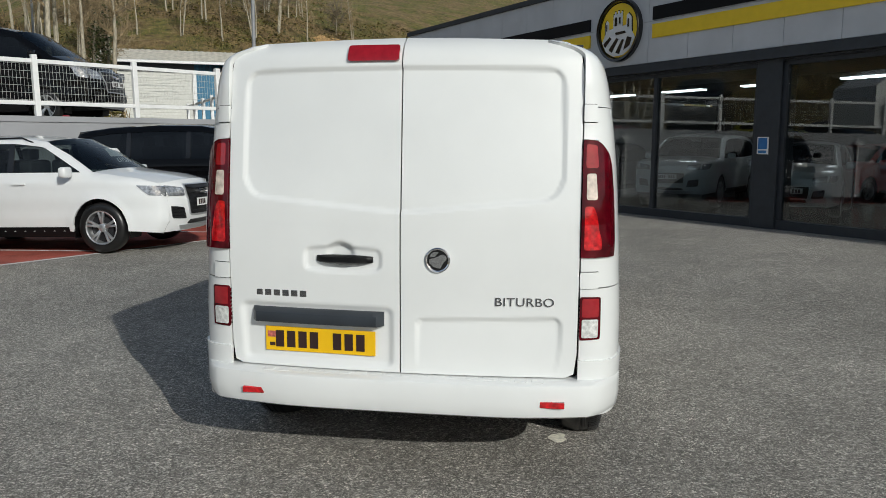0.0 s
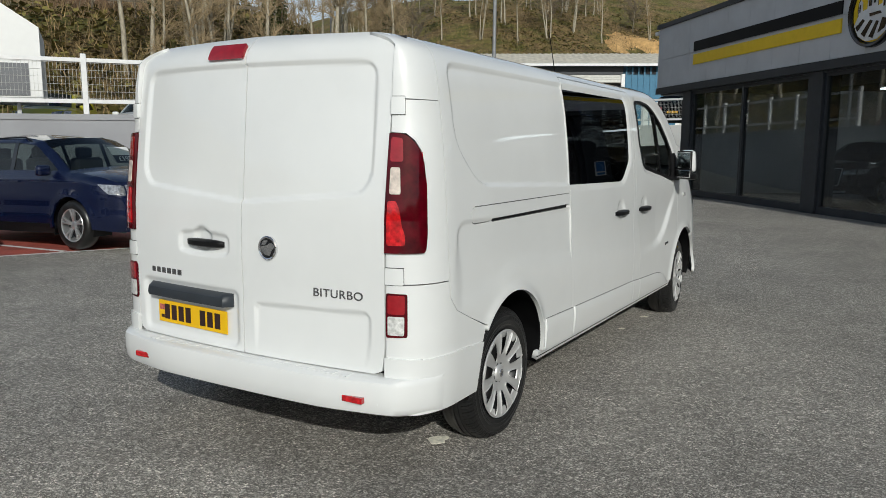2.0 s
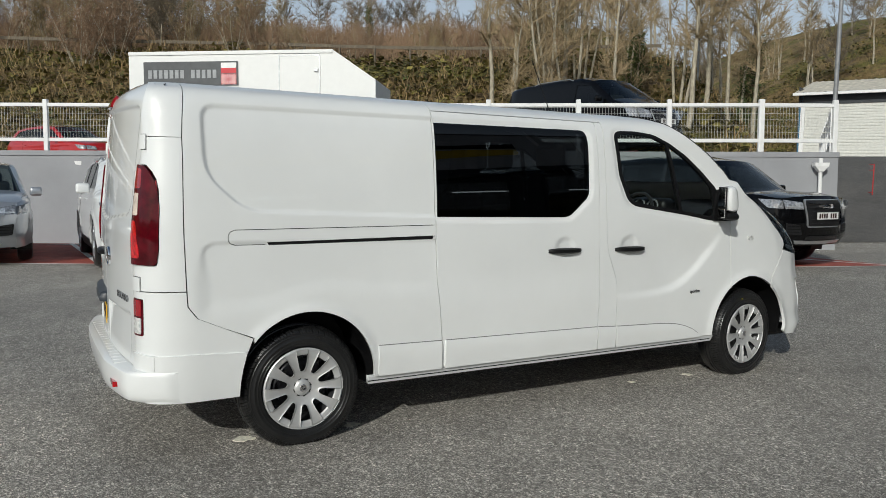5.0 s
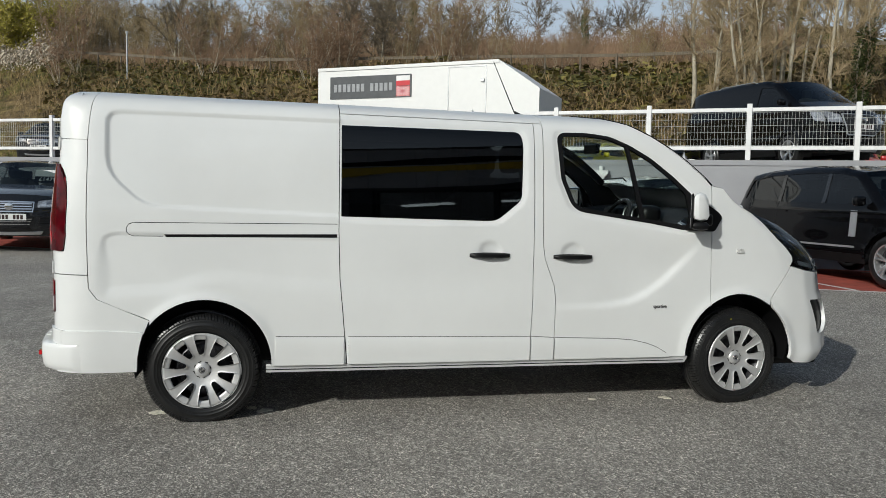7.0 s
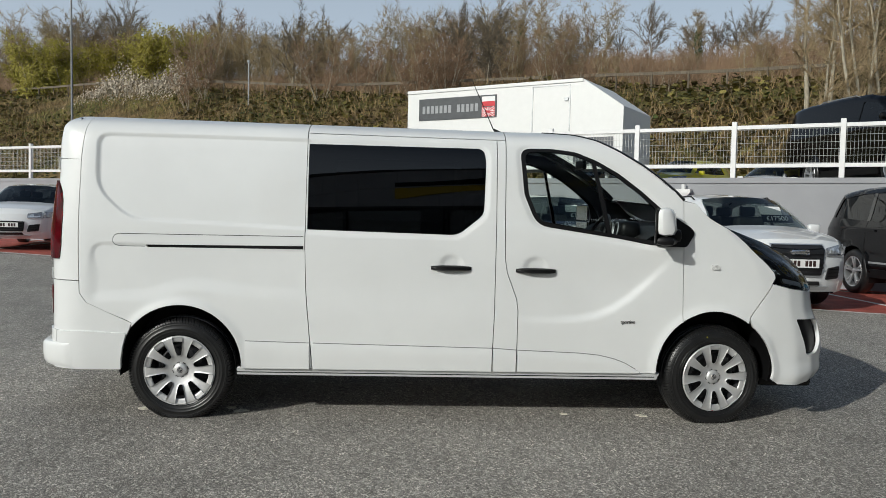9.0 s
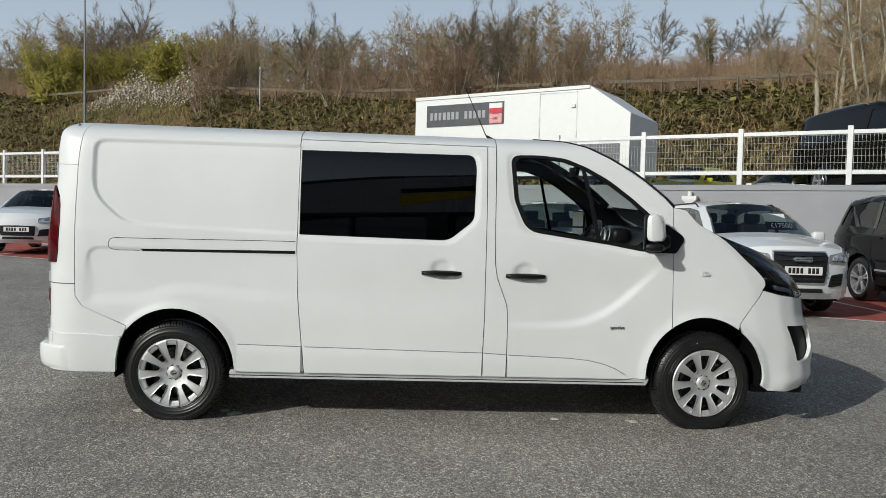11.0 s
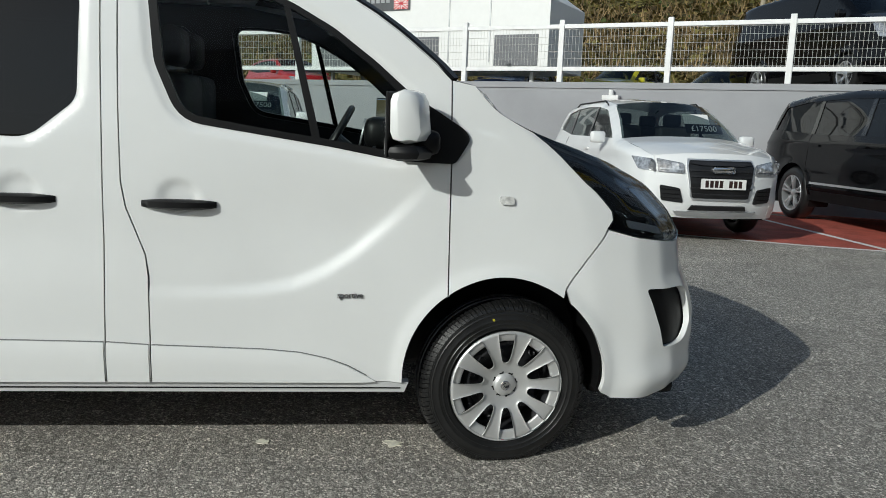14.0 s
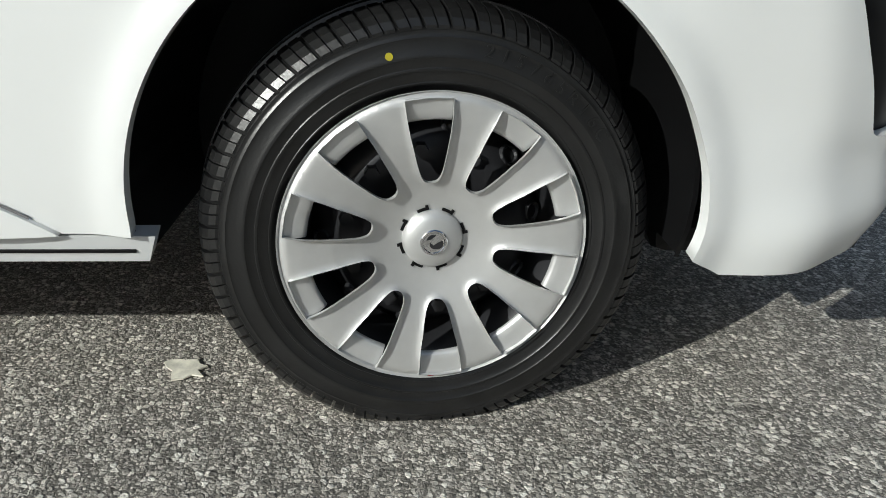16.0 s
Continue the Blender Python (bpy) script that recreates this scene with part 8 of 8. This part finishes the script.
    if grille == "slim":
        for k in (1, -1):
            g = panel("lower_grille", F, [(0.0, lo + 0.17), (0.0, lo + 0.33), (0.52, lo + 0.33), (0.42, lo + 0.17)], M["grille"], c, k, h=0.06, lift=0.018, fold=0.02, label="black lower grille with chrome bars")
            for i in range(3):
                z = lo + 0.20 + 0.045 * i
                panel("grille_bar", F, [(0.0, z), (0.0, z + 0.012), (0.45 + 0.02 * i, z + 0.012), (0.44 + 0.02 * i, z)], M["chrome"], g, k, h=0.08, lift=0.032, fold=0.01)
    for k in (1, -1):
        panel("lower_grille", F, [(0.0, lo + 0.10), (0.0, lo + 0.15), (0.46, lo + 0.15), (0.50, lo + 0.10)], M["grille"], c, k, h=0.06, lift=0.016, fold=0.02)
        panel("skid_plate", F, [(0.0, lo + 0.025), (0.0, lo + 0.075), (0.72, lo + 0.085), (0.66, lo + 0.035)], M["silver"], c, k, h=0.06, lift=0.016, fold=0.02)
    PZ = 0.15 if grille == "wide" else 0.21
    fy = float(F(np.array([0.0]), np.array([zb - PZ]))[0][1])
    plate_bars(c, Matrix.Translation((0, fy + 0.055, zb - PZ)) @ Matrix(((-1, 0, 0), (0, 0, 1), (0, 1, 0))).to_4x4(), 0.52, 0.111, plate, M["plate_white"], M["ink"])
    if rear_plate:
        ry = float(R(np.array([0.0]), np.array([zb - 0.10]))[0][1])
        plate_bars(c, Matrix.Translation((0, ry - 0.022, zb - 0.10)) @ Matrix(((1, 0, 0), (0, 0, -1), (0, 1, 0))).to_4x4(), 0.52, 0.111, plate, M["plate_yellow"], M["ink"])
    if price:
        b = s["line"][7]
        e = s["line"][8]
        pm = Matrix.Translation((-0.38, (b[0] + e[0]) / 2 - 0.02, (b[1] + e[1]) / 2 + 0.03)) @ Matrix(((-1, 0, 0), (0, 0, 1), (0, 1, 0))).to_4x4() @ Matrix.Rotation(radians(-40), 4, "X")
        o = part("price_card", new_box(-0.24, 0.24, -0.075, 0.075, -0.004, 0.0, m=pm), M["black"], c, "black price card behind the windscreen")
        part("info_sheet", new_box(-0.24, 0.10, 0.08, 0.24, -0.004, 0.0, m=pm), M["white_gloss"], c, "white information sheet")
        letters("price", price, 0.125, M["white_gloss"], o, pm @ Matrix.Translation((0, 0, 0.003)), 0.001, 1.0, 0.92)
    return c


def park(x, y, deg):
    z = ground_z(x, y)
    return Matrix.Translation((x, y, z + 0.002)) @ TILT.to_3x3().to_4x4() @ Matrix.Rotation(radians(deg - 90), 4, "Z")


def deck_park(p, q, deg):
    v = TILT @ W(p, q, DECK - 0.06)
    return Matrix.Translation(v) @ TILT.to_3x3().to_4x4() @ Matrix.Rotation(radians(deg - 90), 4, "Z")


def deck_xy(x, y, deg):
    v = TILT @ Vector((x, y, DECK - 0.06 - 0.16 * max(0.0, min((Vector((x, y, 0)) - O).dot(N) - 0.25, 14) - 4.5)))
    return Matrix.Translation(v) @ TILT.to_3x3().to_4x4() @ Matrix.Rotation(radians(deg - 90), 4, "Z")


PAINT = {n: car_paint("paint_" + n, c, r, mt, 0.30 if n == "black" else 1.0) for n, c, r, mt in (("white", (0.78, 0.79, 0.79), 0.35, 0.0), ("black", (0.003, 0.003, 0.0035), 0.10, 0.0), ("navy", (0.005, 0.010, 0.040), 0.25, 0.3), ("graphite", (0.022, 0.024, 0.028), 0.25, 0.4), ("red", (0.42, 0.012, 0.012), 0.3, 0.0), ("yellow", (0.45, 0.42, 0.01), 0.3, 0.0), ("blue", (0.02, 0.08, 0.30), 0.3, 0.2), ("silver", (0.45, 0.47, 0.50), 0.3, 0.6), ("grey", (0.12, 0.13, 0.14), 0.3, 0.5))}

BIG = Matrix.Diagonal((1.08, 1.08, 1.08, 1))
car("suv", park(-7.25, 8.0, 0) @ Matrix.Diagonal((1.04, 1.06, 1.06, 1)), PAINT["white"], "white compact SUV with a wide dark grille, in a red bay", price="£17500", rails=True)
car("rover", park(-6.35, 11.72, 0) @ BIG, PAINT["black"], "large glossy black SUV with silver side vents, in a red bay", tint=True, strip=True)
car("suv", park(-8.95, 5.15, 2) @ Matrix.Diagonal((1.05, 1.05, 1.03, 1)), PAINT["navy"], "dark blue compact SUV with a kidney grille, in a red bay", grille="kidney", price="£19750", rails=True)
car("suv", park(-10.3, 1.75, 0) @ Matrix.Diagonal((1.14, 1.15, 1.15, 1)), PAINT["white"], "white SUV with a slim chrome grille, in a red bay", grille="slim", price="£27500", rails="steel")
car("suv", park(-11.9, -1.1, 0) @ BIG, PAINT["silver"], "silver-white SUV in a red bay", grille="wide")
car("suv", park(-13.0, -3.9, 6) @ Matrix.Diagonal((1.14, 1.12, 1.12, 1)), PAINT["graphite"], "dark grey SUV with a slim chrome grille, in a red bay", grille="slim", price="£14755", rails=True)
car("suv", park(-16.9, -8.05, 8) @ Matrix.Diagonal((1.15, 1.15, 1.08, 1)), PAINT["white"], "white sporting SUV with a black lower grille, in a red bay", grille="none", tint=True)

# on the upper deck
car("minivan", deck_xy(-12.9, 14.25, 4) @ Matrix.Diagonal((1.05, 1.06, 1.14, 1)), PAINT["black"], "black crew van with silver roof rails, on the upper deck", tint=True, rails="steel", lower=M["black"])
car("small", deck_xy(-18.0, 14.2, -55), PAINT["white"], "small white hatchback on the upper deck", grille="none")
car("small", deck_xy(-18.9, 11.6, -50), PAINT["yellow"], "small yellow-green hatchback on the upper deck", grille="none")
car("small", deck_xy(-20.6, 8.6, -40), PAINT["navy"], "dark blue hatchback on the upper deck", grille="none")
car("small", deck_xy(-15.2, 18.4, -35), PAINT["red"], "red car on the upper deck below the bank", grille="none")
car("suv", deck_xy(-24.6, 1.2, 30), PAINT["red"], "red car on the upper deck behind the trailer", grille="none")
car("suv", deck_xy(-26.5, -7.0, 0), PAINT["graphite"], "dark grey estate car on the upper deck", grille="slim")
car("small", deck_xy(-21.5, 4.6, 0), PAINT["silver"], "small silver car behind the trailer", grille="none")


def head_park(x, y, z, deg):
    return Matrix.Translation((x, y, z)) @ Matrix.Rotation(radians(deg - 90), 4, "Z")


car("suv", head_park(-14.3, 40.6, 2.46, 100), PAINT["blue"], "blue SUV parked in the upper yard", grille="none", tint=True)
car("suv", head_park(-8.2, 40.0, 2.46, 100), PAINT["black"], "black car parked in the upper yard", grille="none", tint=True)
car("small", head_park(-4.8, 39.0, 2.46, 100), PAINT["red"], "red hatchback parked in the upper yard", grille="none", tint=True)
# inside the showroom
def shop_park(s, d, deg):
    v = B(s, d, 0.032)
    return Matrix.Translation(v) @ Matrix.Rotation(math.atan2(D.y, D.x) + radians(deg - 90), 4, "Z")


car("rover", shop_park(15.8, 3.6, -62), PAINT["white"], "white SUV on show behind the glass", grille="none", tint=True)
car("suv", shop_park(12.2, 4.0, -62), PAINT["white"], "white and black SUV on show behind the glass", grille="none", tint=True)
car("suv", shop_park(10.6, 9.0, -90), PAINT["red"], "red car on show at the back of the showroom", grille="none")
car("rover", shop_park(8.9, 4.2, -65), PAINT["white"], "white SUV on show beside the pillar", grille="none", tint=True)
car("suv", shop_park(5.0, 4.2, -65), PAINT["black"], "black SUV on show in the showroom", grille="wide", tint=True)


# ---- trailer on the deck ----
def build_trailer():
    a, e = Vector((-17.75, 2.45, 0)), Vector((-14.55, 7.05, 0))
    u = (e - a).normalized()
    n = Vector((-u.y, u.x, 0))
    m = TILT @ Matrix.Translation(a) @ Matrix((u, n, Vector((0, 0, 1)))).transposed().to_4x4()
    white = plain("trailer_white", (0.76, 0.76, 0.74), 0.45, vary=0.02)
    t = thing("trailer", Matrix(), "white box trailer with sloping nose and dark sign, on deck", "trailer")
    L = (e - a).length
    side_ = [(0, 2.75), (L + 1.15, 2.75), (L + 1.15, 4.30), (L + 0.02, 5.08), (0, 5.08)]
    bm = bmesh.new()
    prism(bm, side_, -2.3, m @ Matrix(((1, 0, 0), (0, 0, -1), (0, 1, 0))).to_4x4())
    body = part("body", bm, white, t)

    def plate(x0, x1, z0, z1, d, name, mat, parent, label=""):
        return part(name, new_box(x0, x1, -d, -0.001, z0, z1, m=m), mat, parent, label)
    plate(0, L + 0.02, 5.00, 5.09, 0.03, "top_trim", white, t)
    sg = plate(0.42, 3.05, 4.18, 4.82, 0.02, "sign", plain("sign_dark", (0.06, 0.065, 0.07), 0.5), t, "dark sign board with pale bars and a small flag")
    for i in range(13):
        if i == 7:
            continue
        plate(0.55 + 0.15 * i, 0.65 + 0.15 * i, 4.38, 4.60, 0.026, "bar", plain("sign_pale", (0.30, 0.31, 0.32), 0.5), sg)
    red = plain("flag_red", (0.55, 0.02, 0.03), 0.5)
    plate(2.58, 3.0, 4.64, 4.78, 0.026, "flag_white", M["white_gloss"], sg)
    plate(2.58, 3.0, 4.50, 4.64, 0.026, "flag_red", red, sg)
    plate(2.58, 3.0, 4.21, 4.48, 0.026, "flag_field", red, sg)
    for w_, mt, d in ((0.036, M["white_gloss"], 0.030), (0.014, red, 0.0325)):
        for ang in (0, 90, 32.7, -32.7):
            half_len = {0: 0.21, 90: 0.135}.get(ang, 0.225)
            bm = new_box(-half_len, half_len, -d, -0.02, -w_, w_, m=m @ Matrix.Translation((2.79, 0, 4.345)) @ Matrix.Rotation(radians(ang), 4, "Y"))
            part("flag_stripe", bm, mt, sg)
    for x0, x1, z0, z1 in ((4.15, 4.18, 2.9, 4.95), (5.25, 5.28, 2.9, 4.95), (4.15, 5.28, 4.93, 4.96)):
        plate(x0, x1, z0, z1, 0.012, "door_edge", M["steel"], t)
    plate(5.12, 5.22, 4.52, 4.60, 0.05, "door_latch", M["steel"], t)
    for x0, x1 in ((0.3, 3.9), (5.4, 6.5)):
        plate(x0, x1, 2.82, 3.52, 0.02, "lower_locker", plain("locker_grey", (0.12, 0.125, 0.135), 0.4), t, "grey lower locker panel")
    plate(0, L + 1.1, 2.68, 2.76, 0.03, "chassis_rail", M["black"], t)
    for x in (1.9, 2.75):
        bm = bmesh.new()
        lathe(bm, [(0, -0.1), (0.22, -0.1), (0.33, -0.1), (0.36, -0.06), (0.36, 0.06), (0.33, 0.10), (0.22, 0.10), (0.20, 0.05), (0, 0.05)], 28, m @ Matrix.Translation((x, 0.12, DECK - 0.06 + 0.36)) @ Matrix.Rotation(radians(90), 4, "X"))
        part("wheel", bm, M["rubber"], t, smooth=40)
    for x in (0.4, 6.2):
        part("leg", new_box(x, x + 0.08, 0.3, 0.38, DECK - 0.06, 2.76, m=m), M["steel"], t)


build_trailer()


# ---- small things in the yard ----
def downpipe(p):
    m = TILT @ Matrix.Translation(W(p, -0.20, 0)) @ Matrix.Rotation(math.atan2(U.y, U.x), 4, "Z")
    t = thing("downpipe", m, "white rainwater hopper and downpipe on the grey wall", "pipe", "wall downpipes")
    bm = bmesh.new()
    tube(bm, (0, 0, 0.02), (0, 0, 1.92), 0.045, sides=12)
    part("pipe", bm, M["white_gloss"], t, smooth=50)
    bm = bmesh.new()
    rows = [[(x * w, y * (0.05 + w * 0.3), z) for x, y in ((-1, -1), (1, -1), (1, 1), (-1, 1), (-1, -1))] for w, z in ((0.05, 1.88), (0.10, 1.95), (0.16, 2.01), (0.165, 2.09), (0.14, 2.09), (0.08, 1.98))]
    grid_mesh(bm, rows)
    part("hopper", bm, M["white_gloss"], t)
    bm = bmesh.new()
    tube(bm, (0, 0, 2.04), (0, 0, 2.20), 0.05, sides=10)
    part("outlet", bm, M["white_gloss"], t, smooth=50)


for p in (1.0, 9.9, -8.1):
    downpipe(p)


def marker_pole(x, y):
    t = thing("marker_pole", Matrix.Translation((x, y, ground_z(x, y))), "thin red steel pole bracketed beside the ramp wall", "post")
    bm = bmesh.new()
    tube(bm, (0, 0, -0.05), (0, 0, 1.25), 0.022, sides=8)
    part("pole", bm, POLE_RED, t)
    for z in (0.12, 1.0, 1.22):
        bm = bmesh.new()
        tube(bm, (0, 0, z), (-0.22, 0.05, z), 0.014, sides=6)
        part("bracket", bm, POLE_RED, t)


POLE_RED = plain("red_pole_paint", (0.42, 0.03, 0.03), 0.5)
marker_pole(-13.85, 29.5)


def paint_flake(x, y, r, seed, label):
    rng = random.Random(seed)
    bm = bmesh.new()
    n = 15
    pts = [(r * rng.uniform(0.55, 1.1) * math.cos(6.283 * i / n) * 1.15, r * rng.uniform(0.5, 1.15) * math.sin(6.283 * i / n)) for i in range(n)]
    prism(bm, pts, 0.0025, Matrix.Translation((x, y, 0.003)) @ Matrix.Rotation(rng.uniform(0, 3), 4, "Z"))
    o = solo("paint_mark", bm, plain("old_line_paint", (0.76, 0.73, 0.62), 0.8, vary=0.3, scale=40), label, "road marking", "old paint marks")


for i, (x, y, r) in enumerate(((0.69, 0.70, 0.055), (0.729, 3.51, 0.030), (0.752, 4.044, 0.038), (0.73, 1.33, 0.05), (0.66, 1.25, 0.035))):
    paint_flake(x, y, r, i, "worn scrap of pale line paint on the asphalt")
